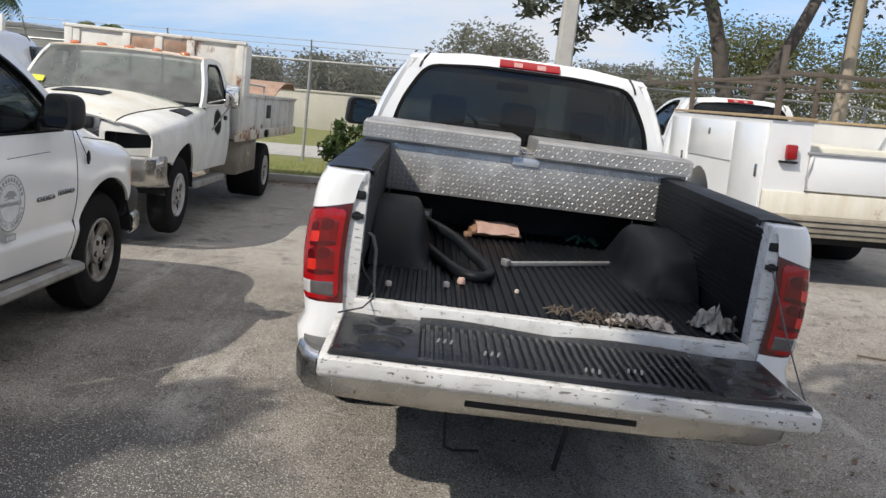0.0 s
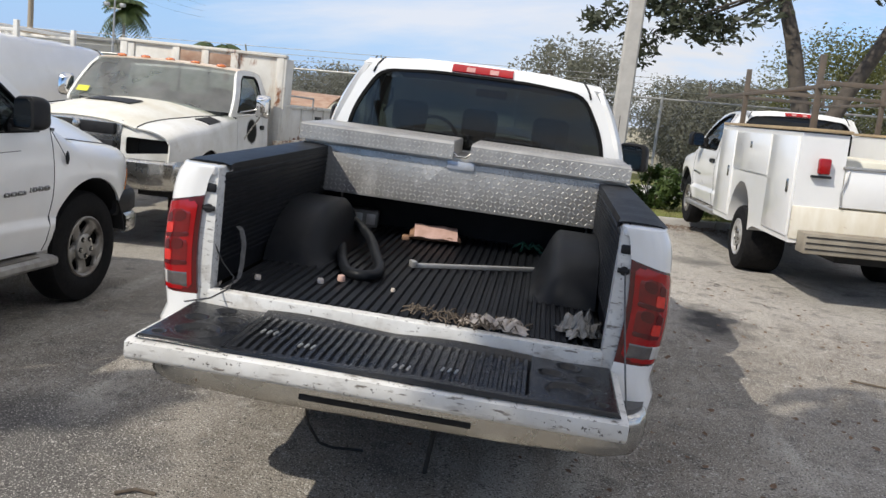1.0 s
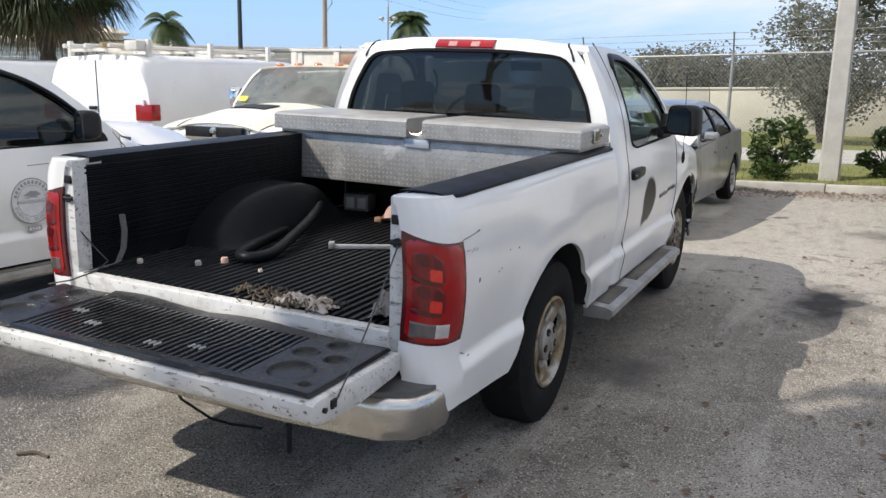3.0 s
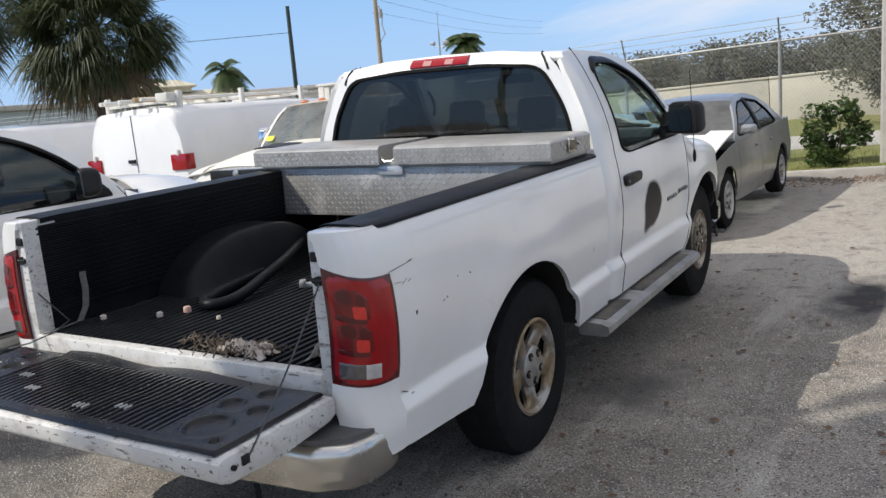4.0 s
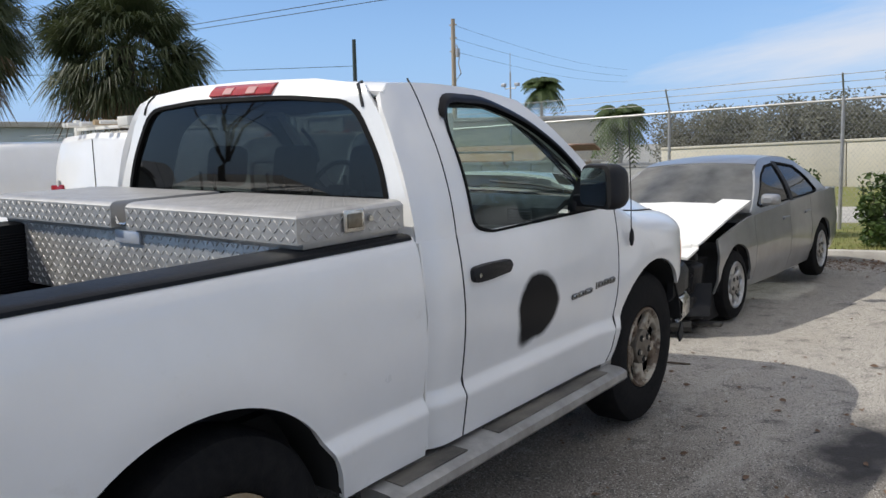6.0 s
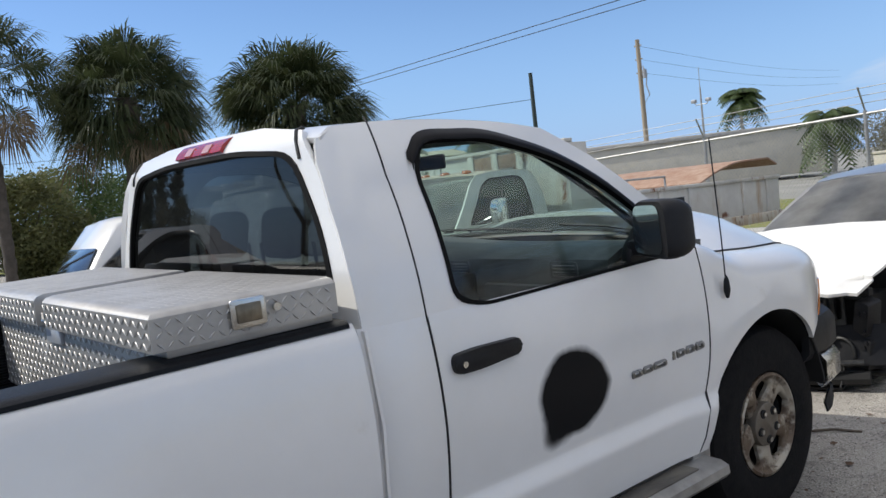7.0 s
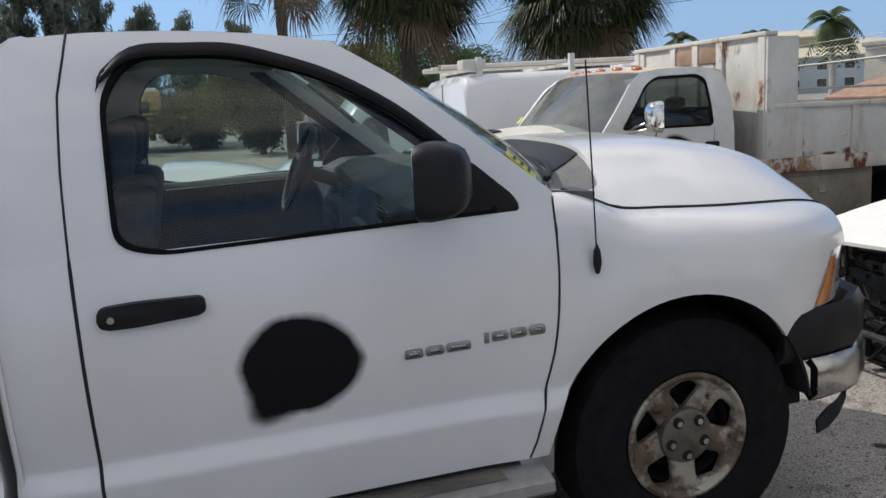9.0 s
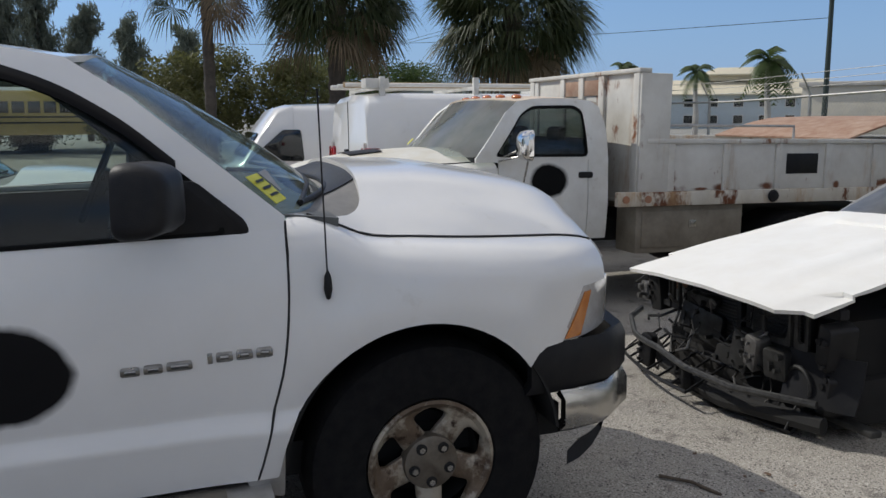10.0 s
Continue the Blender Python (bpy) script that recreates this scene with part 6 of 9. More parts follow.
box(bm, -0.05, 0.05, -0.04, 0.04, 0, 0.07, 0.01)
ob = part("wooden_block", bm, leather, None, m=on_floor(0.66, 0.46, FLOOR + 0.01, 12))
tagged(ob, "small brown block beside the wheel housing", "block")
bm = bmesh.new()
for k in range(5):
    a = k * 1.3
    tube(bm, [(0, 0, 0.02), (0.05 * math.cos(a), 0.05 * math.sin(a), 0.05), (0.11 * math.cos(a + 0.3), 0.09 * math.sin(a + 0.3), 0.012)], 0.010, 6)
ob = part("green_rope", bm, green_m, None, m=on_floor(0.46, 0.68, FLOOR + 0.006))
tagged(ob, "crumpled dark green rope under the toolbox", "rope")


def rag(name, m, lx, ly, hh, mat, lab, seed, n=34):
    """A crumpled cloth: a sheet pushed into folds."""
    bm = bmesh.new()
    rows = []
    for i in range(n + 1):
        row = []
        for j in range(n // 2 + 1):
            u, v = i / n * 2 - 1, j / (n // 2) * 2 - 1
            p = Vector((u * 2.2 + seed, v * 2.0, seed * 3))
            edge = 1 + 0.28 * noise.noise(p * 1.3)
            fold = 0.45 + 0.75 * noise.noise(p * 1.7) + 0.22 * noise.noise(p * 4.0)
            z = hh * max(0.03, fold) * (1 - max(abs(u), abs(v)) ** 4 * 0.8)
            row.append((u * lx * edge + 0.02 * noise.noise(p * 4), v * ly * edge + 0.015 * noise.noise(p * 4 + Vector((9, 0, 0))), z))
        rows.append(row)
    grid(bm, rows)
    thick(bm, 0.003, (0, 0, 1))
    ob = part(name, bm, mat, None, m=m, smooth=170)
    return tagged(ob, lab, "rag")


rag("rag", on_floor(0.37, -1.20, FLOOR + 0.013, -6), 0.125, 0.05, 0.055, rag_w, "crumpled off-white rag on the bed sill", 1.7)
rag("rag", on_floor(0.71, -1.10, FLOOR + 0.013, 30), 0.085, 0.075, 0.10, rag_g, "crumpled dirty grey rag in the bed corner", 5.2)
bm = bmesh.new()
for k in range(90):
    x, y = random.uniform(-0.14, 0.34), random.uniform(-0.07, 0.06)
    a = random.uniform(0, 6.3)
    pts = [(x + 0.035 * t * math.cos(a + t), y + 0.035 * t * math.sin(a + t), 0.008 + 0.04 * random.random() * math.sin(t * 2.2)) for t in (0, 0.5, 1.0, 1.5)]
    tube(bm, pts, random.uniform(0.002, 0.004), 5)
ob = part("twig_tangle", bm, twig_m, None, m=on_floor(0.15, -1.19, FLOOR + 0.01))
tagged(ob, "tangle of brown twigs and cord on the bed floor", "debris", kind="stuff")
for x, y, r, mt, lab in ((-0.43, -0.93, 0.015, rag_w, "dirty white cap on the ribbed floor"), (-0.36, -0.83, 0.018, pink_m, "small pink cap on the ribbed floor"), (-0.11, -0.88, 0.010, rag_w, "white scrap on the ribbed floor"), (-0.68, -1.04, 0.014, rag_w, "grey scrap beside the liner wall")):
    bm = bmesh.new()
    lathe(bm, [(0.0, r * 1.5), (r * 0.8, r * 1.45), (r, r * 1.1), (r * 1.02, 0.0), (0.0, 0.0)], 12, "z")
    ob = part("bottle_cap", bm, mt, None, m=on_floor(x, y, FLOOR + 0.012))
    tagged(ob, lab, "cap")

# ---- other vehicles ----


def greenhouse(t, fr, dlo, c, xf, paint, pane_mat, ws, rw, n_roof=None, pillar=None, front_mat=None):
    """The upper cabin: side frames with their windows, roof, windscreen and rear window."""
    for s in (1, -1):
        bm = bmesh.new()
        ring(bm, fr, dlo, c, lambda u, v: (s * xf(v), u, v), n=48)
        thick(bm, 0.03, (s, 0, 0))
        part("window_frame", bm, paint, t)
        bm = bmesh.new()
        fill(bm, [(lerp(c[0], p[0], 1.01), lerp(c[1], p[1], 1.01)) for p in dlo], lambda u, v: (s * (xf(v) - 0.012), u, v), c, 3)
        part("side_window", bm, pane_mat, t)
        bm = bmesh.new()
        ring(bm, [(lerp(c[0], p[0], 1.015), lerp(c[1], p[1], 1.03)) for p in dlo], [(lerp(c[0], p[0], 0.97), lerp(c[1], p[1], 0.93)) for p in dlo], c, lambda u, v: (s * (xf(v) + 0.004), u, v), n=48, steps=1)
        thick(bm, 0.014, (s, 0, 0))
        part("window_seal", bm, seal_rubber, t)
        if pillar:
            bm = bmesh.new()
            (y0, z0), (y1, z1), w = pillar
            rows = [[(s * (xf(lerp(z0, z1, k / 4)) + 0.006), lerp(y0, y1, k / 4) + d, lerp(z0, z1, k / 4)) for d in (-w, w)] for k in range(5)]
            grid(bm, rows)
            thick(bm, 0.03, (s, 0, 0))
            part("door_pillar", bm, black_pl, t)
    (ya, za), (yb, zb), b0, b1 = ws
    (yc, zc), (yd, zd), b2, b3 = rw
    for name, (y0, z0), (y1, z1), e0, e1, mt in (("windscreen", (ya, za), (yb, zb), b0, b1, front_mat or wscr), ("rear_window", (yc, zc), (yd, zd), b2, b3, pane_mat)):
        bm = bmesh.new()
        rows = [[(u * (xf(lerp(z0, z1, k / 6)) - 0.015), lerp(y0 + e0 * (1 - u * u), y1 + e1 * (1 - u * u), k / 6), lerp(z0, z1, k / 6) + 0.02 * (1 - u * u) * (1 - k / 6)) for u in [j / 8 for j in range(-8, 9)]] for k in range(7)]
        grid(bm, rows)
        part(name, bm, mt, t)
    bm = bmesh.new()
    zr = curve(n_roof)
    rows = [[(u * xf(zr(y)), y + (b0 * (1 - u * u) if k == 10 else (b2 * (1 - u * u) if k == 0 else 0)), zr(y) + 0.035 * (1 - u * u)) for u in [j / 8 for j in range(-8, 9)]] for k, y in [(k, lerp(yc, ya, k / 10)) for k in range(11)]]
    grid(bm, rows)
    thick(bm, 0.02, (0, 0, 1))
    return part("roof", bm, paint, t)


def panel(t, name, ys, zb, zt, fx, s, paint, rows=10, lab=""):
    bm = bmesh.new()
    grid(bm, [[(s * fx(y, lerp(zb(y), zt(y), k / rows)), y, lerp(zb(y), zt(y), k / rows)) for y in ys] for k in range(rows + 1)])
    thick(bm, 0.02, (s, 0, 0))
    return part(name, bm, paint, t, lab)


def bow(y, yc, a, b, hub, low):
    d = (y - yc) / a
    return max(low, hub + b * math.sqrt(1 - d * d)) if abs(d) < 1 else low


# -- the dump truck, nose towards the pickups --
dump = thing("dump_truck", "old white flatbed dump truck with rust streaks and no headlamps", "truck", pose(-4.05, 6.165, raised(-4.05) + 0.085, 0.8, 0.3, 180.3))


def dump_x(y, z):
    x = 0.99 + 0.02 * math.exp(-((z - 0.95) / 0.2) ** 2)
    if z < 0.70:
        x -= 0.15 * (0.70 - z)
    if y > 1.5:
        x += 0.045 * math.exp(-((y - 2.15) / 0.35) ** 2)
    if y > 2.45:
        x -= 0.55 * (y - 2.45) ** 2
    return x


def dump_up(z):
    u = max(0, (z - 1.37) / 0.48)
    return 0.985 - 0.05 * u - 0.09 * u**2


d_wing = curve([(1.2, 1.30), (1.55, 1.275), (1.75, 1.265), (2.0, 1.245), (2.4, 1.21), (2.7, 1.165), (2.86, 1.115)])      # bonnet's edge
d_hood = curve([(1.2, 1.39), (1.55, 1.395), (1.8, 1.385), (2.1, 1.36), (2.4, 1.325), (2.7, 1.265), (2.82, 1.225), (2.88, 1.18)])
d_edge = curve([(1.2, 1.25), (1.5, 1.20), (1.8, 1.15), (2.2, 1.11), (2.6, 1.07), (2.86, 1.00)])      # wing's shoulder


def d_hx(y):
    return lerp(0.84, 0.58, max(0.0, min(1.0, (y - 1.24) / 1.6)))


def d_bonnet(x, y):
    return d_wing(y) + (d_hood(y) - d_wing(y)) * (1 - abs(x / d_hx(y)) ** 2.4)


def d_shoulder(y, f, up=0.0):
    a = f * math.pi / 2
    return (lerp(dump_x(y, d_edge(y)), d_hx(y) + 0.004, 1 - math.cos(a)) + up * math.cos(a), y, lerp(d_edge(y), d_wing(y), math.sin(a)) + up * math.sin(a))


for s in (1, -1):
    panel(dump, "cab_corner", stations(0.15, 0.35), lambda y: 0.60, lambda y: 1.325, dump_x, s, white_old)
    dr = panel(dump, "door", stations(0.358, 1.22), lambda y: 0.60, lambda y: 1.325, dump_x, s, door_dump if s < 0 else white_old, lab="chalky white door with a black spray-painted patch" if s < 0 else "")
    bm = bmesh.new()
    hx = dump_x(0.5, 1.18)
    prism(bm, rounded([(0.31, 1.15), (0.31, 1.205), (0.45, 1.205), (0.45, 1.15)], 0.02, 3), min(s * (hx - 0.01), s * (hx + 0.015)), max(s * (hx - 0.01), s * (hx + 0.015)), "x", 0.004)
    part("door_handle", bm, black_pl, dr)
    panel(dump, "front_wing", stations(1.228, 2.84, arcs=((2.1, 0.47),)), lambda y: bow(y, 2.1, 0.47, 0.50, 0.44, 0.60) if y < 2.5 else max(bow(y, 2.1, 0.47, 0.50, 0.44, 0.60), 0.76), lambda y: d_edge(y), dump_x, s, white_old, 12)
    # front of the wing round the headlamp opening
    bm = bmesh.new()
    lamp = rounded([(0.49, 0.855), (0.49, 1.025), (0.89, 1.02), (0.91, 0.90)], 0.03, 3)
    ring(bm, [(0.44, 0.80), (0.44, 1.115), (0.60, 1.11), (0.76, 1.095), (0.90, 1.05), (0.945, 0.99), (0.945, 0.80)], lamp, (0.70, 0.94), lambda u, v: (s * u, 2.875 - 0.12 * ((u - 0.42) / 0.5) ** 2 - 0.6 * max(0, v - 1.02) ** 1.3, v), n=36)
    thick(bm, 0.015, (0, 1, 0))
    part("lamp_surround", bm, white_old, dump)
    # shoulder of the wing, in to the bonnet's edge
    bm = bmesh.new()
    rows = []
    for k in range(9):
        rows.append([(s * p[0], p[1], p[2]) for p in [d_shoulder(y, k / 8) for y in stations(1.24, 2.86)]])
    grid(bm, rows)
    thick(bm, 0.015, (0, 0, 1))
    part("wing_top", bm, white_old, dump)
    bm = bmesh.new()
    tube(bm, [(s * (d_hx(y) + 0.002), y, d_wing(y) + 0.004) for y in stations(1.30, 2.84)], 0.006, 6)
    part("shut_line", bm, seam_mat, dump)
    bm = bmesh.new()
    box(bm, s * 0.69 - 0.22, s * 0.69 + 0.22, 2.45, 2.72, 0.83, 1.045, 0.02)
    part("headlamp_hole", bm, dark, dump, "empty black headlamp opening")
    bm = bmesh.new()
    rows = [[(s * p[0], p[1], p[2]) for p in [d_shoulder(lerp(1.66, 2.0, k / 6) + 0.04 * f, f, 0.012) for k in range(7)]] for f in (0.42, 0.55, 0.68, 0.80)]
    grid(bm, rows)
    thick(bm, 0.012, (s, 0, 1))
    part("wing_vent", bm, black_pl, dump)
    # chrome mirror on its bracket
    bm = bmesh.new()
    for p in (((0.98, 1.22, 1.30), (1.20, 1.09, 1.36)), ((0.99, 1.0, 1.02), (1.20, 1.04, 1.34)), ((0.97, 1.18, 1.34), (1.20, 1.08, 1.42))):
        tube(bm, [(s * p[0][0], *p[0][1:]), (s * p[1][0], *p[1][1:])], 0.009, 6)
    ma = part("mirror_arm", bm, chrome, dump)
    bm = bmesh.new()
    vr = []
    for dy, k in ((0.0, 1.0), (0.03, 1.0), (0.07, 0.9), (0.10, 0.6)):
        vr.append([(s * (1.22 + p[0] * k), 1.04 + dy, 1.445 + p[1] * k) for p in rounded([(-0.085, -0.13), (-0.085, 0.13), (0.085, 0.13), (0.085, -0.13)], 0.05, 4)])
    q = grid(bm, vr, close=True)
    bm.faces.new(q[-1]), bm.faces.new(q[0][::-1])
    part("mirror_shell", bm, bright_chrome, ma, "square chrome mirror")
    for yc in (2.1, -1.9):
        wheel(dump, s * 0.985 if yc > 0 else s * 1.10, yc, 0.40, 0.40, s, 0.215, 0.22 if yc > 0 else 0.5, steel_rim)
    bm = bmesh.new()
    rows = [[(s * xx, 2.1 + 0.48 * math.cos(a), 0.44 + 0.50 * math.sin(a)) for a in [math.pi * k / 16 for k in range(17)]] for xx in (0.5, 0.985)]
    grid(bm, rows)
    part("inner_arch", bm, dark, dump)
    bm = bmesh.new()
    box(bm, min(s * 0.86, s * 1.02), max(s * 0.86, s * 1.02), 0.3, 1.60, 0.42, 0.50, 0.02)
    part("running_board", bm, board_mat, dump)
bm = bmesh.new()
rows = [[(d_hx(y) * u, y, d_bonnet(d_hx(y) * u, y)) for u in [j / 12 for j in range(-12, 13)]] for y in stations(1.40, 2.88)]
grid(bm, rows)
thick(bm, 0.015, (0, 0, 1))
hd = part("bonnet", bm, bonnet_stained, dump, "chalky white bonnet with stains")
bm = bmesh.new()
rows = [[(x, y, d_bonnet(x, y) + 0.014) for x in [lerp(-0.24, 0.24, j / 10) for j in range(11)]] for y in (2.05, 2.15, 2.25, 2.35)]
grid(bm, rows)
thick(bm, 0.008, (0, 0, 1))
part("bonnet_scoop", bm, black_pl, hd, "flat black bonnet patch")
# grille
bm = bmesh.new()
rows = [[(x, 2.88 - 0.05 * (x / 0.5) ** 2 + d, z) for x in [lerp(-0.44, 0.44, j / 10) for j in range(11)]] for z, d in ((0.84, 0.0), (0.98, 0.03), (1.145, 0.02), (1.175, -0.01))]
grid(bm, rows)
thick(bm, 0.03, (0, 1, 0))
gr = part("grille", bm, chrome, dump, "dull chrome cross-bar grille with black mesh")
for x0, x1 in ((-0.39, -0.035), (0.035, 0.39)):
    for z0, z1 in ((0.865, 0.975), (1.03, 1.14)):
        bm = bmesh.new()
        prism(bm, rounded([(x0, z0), (x0, z1), (x1, z1), (x1, z0)], 0.025, 3), 2.86, 2.925, "y", 0.004)
        part("grille_insert", bm, black_pl, gr)
bm = bmesh.new()
lathe(bm, [(0.0, 0.03), (0.03, 0.025), (0.045, 0.0)], 12, "y", (0, 2.92, 1.10))
part("bonnet_emblem", bm, chrome, gr)
bm = bmesh.new()
plan = [(-1.0, 2.60), (-0.99, 2.72), (-0.96, 2.82), (-0.89, 2.91), (-0.76, 2.97), (-0.4, 3.01), (0, 3.02), (0.4, 3.01), (0.76, 2.97), (0.89, 2.91), (0.96, 2.82), (0.99, 2.72), (1.0, 2.60)]
rows = [[(x, y + d, z) for x, y in dense(plan, 4)] for z, d in ((0.52, -0.14), (0.54, -0.07), (0.59, -0.025), (0.66, 0.0), (0.75, 0.0), (0.80, -0.015), (0.825, -0.06))]
grid(bm, rows)
thick(bm, 0.03, (0, 1, 0))
part("front_bumper", bm, chrome, dump, "dull dented chrome front bumper", smooth=60)
bm = bmesh.new()
rows = [[(x * 1.002, y + 0.006, z) for x, y in dense(plan[2:-2], 4)] for z in (0.71, 0.725, 0.78, 0.795)]
grid(bm, rows)
thick(bm, 0.006, (0, 1, 0))
part("bumper_strip", bm, chrome, dump)
fr = [(0.15, 1.30), (0.16, 1.60), (0.20, 1.78), (0.28, 1.835), (0.5, 1.85), (0.80, 1.845), (1.0, 1.82), (1.12, 1.73), (1.32, 1.47), (1.43, 1.325), (1.43, 1.29)]
dlo = rounded([(0.36, 1.345), (0.385, 1.74), (0.46, 1.785), (0.86, 1.775), (0.98, 1.71), (1.25, 1.345)], 0.05, 4)
dump_roof = greenhouse(dump, fr, dlo, (0.75, 1.56), dump_up, white_old, dim_glass, ((1.0, 1.82), (1.42, 1.335), 0.10, 0.24), ((0.20, 1.78), (0.15, 1.32), -0.02, -0.02), [(0.15, 1.80), (0.28, 1.835), (0.5, 1.85), (0.80, 1.845), (1.0, 1.82)], front_mat=dusty_glare_screen)
dump_roof.data.materials[0] = roof_peach
tagged(dump_roof, "white roof bleached to an orange-brown tint")
for k in range(5):
    bm = bmesh.new()
    x = lerp(-0.62, 0.62, k / 4)
    vs = bmesh.ops.create_uvsphere(bm, u_segments=12, v_segments=8, radius=1.0, matrix=Matrix.Translation((x, 0.85 + 0.08 * (1 - x * x), 1.852 + 0.02 * (1 - x * x))) @ Matrix.Diagonal((0.06, 0.045, 0.024, 1)))
    part("marker_lamp", bm, orange, dump, "orange cab marker lamp")
bm = bmesh.new()
box(bm, -0.85, 0.85, 0.2, 0.3, 0.6, 1.5)
box(bm, -0.85, 0.85, 0.2, 1.4, 0.55, 0.7)
box(bm, -0.85, 0.85, 1.15, 1.4, 0.7, 1.34)
for cx in (-0.45, 0.35):
    box(bm, cx - 0.25, cx + 0.25, 0.35, 0.50, 0.8, 1.42, 0.06)
    box(bm, cx - 0.13, cx + 0.13, 0.36, 0.45, 1.46, 1.60, 0.04)
part("cabin", bm, interior, dump)
bm = bmesh.new()
box(bm, -0.5, 0.5, -4.0, 2.7, 0.50, 0.72)
box(bm, -0.55, 0.55, 1.6, 2.75, 0.6, 1.1)
cyl(bm, 0.06, (-0.95, -1.9, 0.40), (0.95, -1.9, 0.40), 10)
part("chassis", bm, dark, dump)
# body: deck rail, side walls with stakes, headboard, mesh tailgate
bm = bmesh.new()
box(bm, -1.09, 1.09, -4.4, -0.12, 0.90, 0.935, 0.005)
part("deck", bm, rusty_white, dump)
for s in (1, -1):
    bm = bmesh.new()
    box(bm, min(s * 1.06, s * 1.12), max(s * 1.06, s * 1.12), -4.4, 0.11, 0.89, 1.02, 0.008)
    part("deck_rail", bm, rail_rust, dump, "rust-stained white side rail")
    bm = bmesh.new()
    box(bm, min(s * 1.05, s * 1.075), max(s * 1.05, s * 1.075), -4.4, -0.18, 1.02, 1.46, 0.004)
    wall = part("side_wall", bm, wall_rust, dump, "white steel side wall with rust")
    bm = bmesh.new()
    box(bm, min(s * 1.04, s * 1.105), max(s * 1.04, s * 1.105), -4.4, -0.18, 1.455, 1.50, 0.008)
    part("top_rail", bm, rusty_white, wall)
    for k in range(7):
        y = -0.45 - 0.605 * k
        bm = bmesh.new()
        box(bm, min(s * 1.07, s * 1.10), max(s * 1.07, s * 1.10), y - 0.035, y + 0.035, 1.02, 1.455, 0.006)
        part("stake", bm, rusty_white, wall)
    bm = bmesh.new()
    y = -1.96
    box(bm, min(s * 1.072, s * 1.082), max(s * 1.072, s * 1.082), y - 0.19, y + 0.19, 1.165, 1.36, 0.003)
    part("sprayed_patch", bm, black_pl, wall, "black painted-out sign patch")
    bm = bmesh.new()
    box(bm, min(s * 0.72, s * 1.06), max(s * 0.72, s * 1.06), -1.30, -0.12, 0.45, 0.885, 0.012)
    bx = part("underbody_locker", bm, grey_beige, dump, "dirty beige locker under the deck")
    bm = bmesh.new()
    box(bm, min(s * 1.055, s * 1.072), max(s * 1.055, s * 1.072), -1.24, -0.18, 0.50, 0.84, 0.006)
    dd = part("locker_door", bm, grey_beige, bx)
    bm = bmesh.new()
    box(bm, min(s * 1.07, s * 1.084), max(s * 1.07, s * 1.084), -0.76, -0.68, 0.68, 0.75, 0.006)
    part("latch", bm, chrome, dd)
    for yy in (0.03, -0.20):
        bm = bmesh.new()
        cyl(bm, 0.035, (s * 1.115, yy, 0.955), (s * 1.13, yy, 0.955), 14)
        part("marker_lens", bm, faded_orange, dump, "faded round orange reflector")
    bm = bmesh.new()
    lathe(bm, [(0.0, 0.0), (0.05, 0.01), (0.062, 0.03), (0.05, 0.05), (0.0, 0.06)], 14, "x", (s * 1.115 if s > 0 else -1.175, -1.58, 0.96))
    part("round_bracket", bm, black_pl, dump)
bm = bmesh.new()
box(bm, -1.07, 1.17, -0.16, -0.12, 0.93, 2.10, 0.006)
hb = part("headboard", bm, rusty_white, dump, "tall white steel headboard with rust")
for x in (-1.02, -0.40, 0.0, 0.40, 1.12):
    bm = bmesh.new()
    box(bm, x - 0.05, x + 0.05, -0.22, -0.09, 0.93, 2.09, 0.008)
    part("rib", bm, rusty_white, hb)
bm = bmesh.new()
box(bm, -1.09, 1.19, -0.21, -0.08, 2.085, 2.125, 0.008)
part("top_rail", bm, rusty_white, hb)
for s in (1, -1):
    bm = bmesh.new()
    box(bm, min(s * 0.98, s * 1.10), max(s * 0.98, s * 1.10), -0.42, -0.10, 0.93, 2.08, 0.008)
    part("side_return", bm, rusty_white, hb)
bm = bmesh.new()
box(bm, -0.35, 0.35, -0.115, -0.105, 1.90, 2.05, 0.003)
part("window_mesh", bm, rust, hb, "rusted mesh window")
bm = bmesh.new()
rows = [[(x, -2.55 - 1.9 * f, 1.505 + 0.20 * math.sin(min(1.0, f * 1.9) * 1.5) + 0.05 * f - (0.10 * (f - 0.88) / 0.12 if f > 0.88 else 0)) for x in [lerp(-1.05, 1.05, j / 10) for j in range(11)]] for f in [k / 16 for k in range(17)]]
grid(bm, rows)
thick(bm, 0.02, (0, 0, 1))
part("mesh_cover", bm, rust, dump, "rusty expanded-metal cover over the bed's end")
bm = bmesh.new()
tube(bm, [(-1.0, -0.2, 1.50), (-1.0, -0.2, 1.62), (-1.0, -1.9, 1.62), (-1.0, -1.9, 1.50)], 0.014, 6)
part("grab_rail", bm, galv, dump)

# -- the crashed sedan, nose towards the pickup --
sedan = thing("sedan", "silver sedan with its front smashed off and a loose white bonnet", "car", pose(-0.24, 8.92, raised(-0.24) + 0.05, -0.8, 1.7, 177.6))


def sed_x(y, z):
    x = 0.885 - 0.10 * max(0, (z - 0.70)) ** 1.5 - (0.35 * (0.42 - z) if z < 0.42 else 0)
    x += 0.015 * math.exp(-((z - 0.62) / 0.08) ** 2)
    if y > 2.7:
        x -= 0.10 * (y - 2.7) ** 2
    if y < -0.3:
        x -= 0.22 * (-0.3 - y) ** 2
    return x


def sed_up(z):
    u = max(0, (z - 0.90) / 0.5)
    return 0.84 - 0.12 * u - 0.14 * u * u


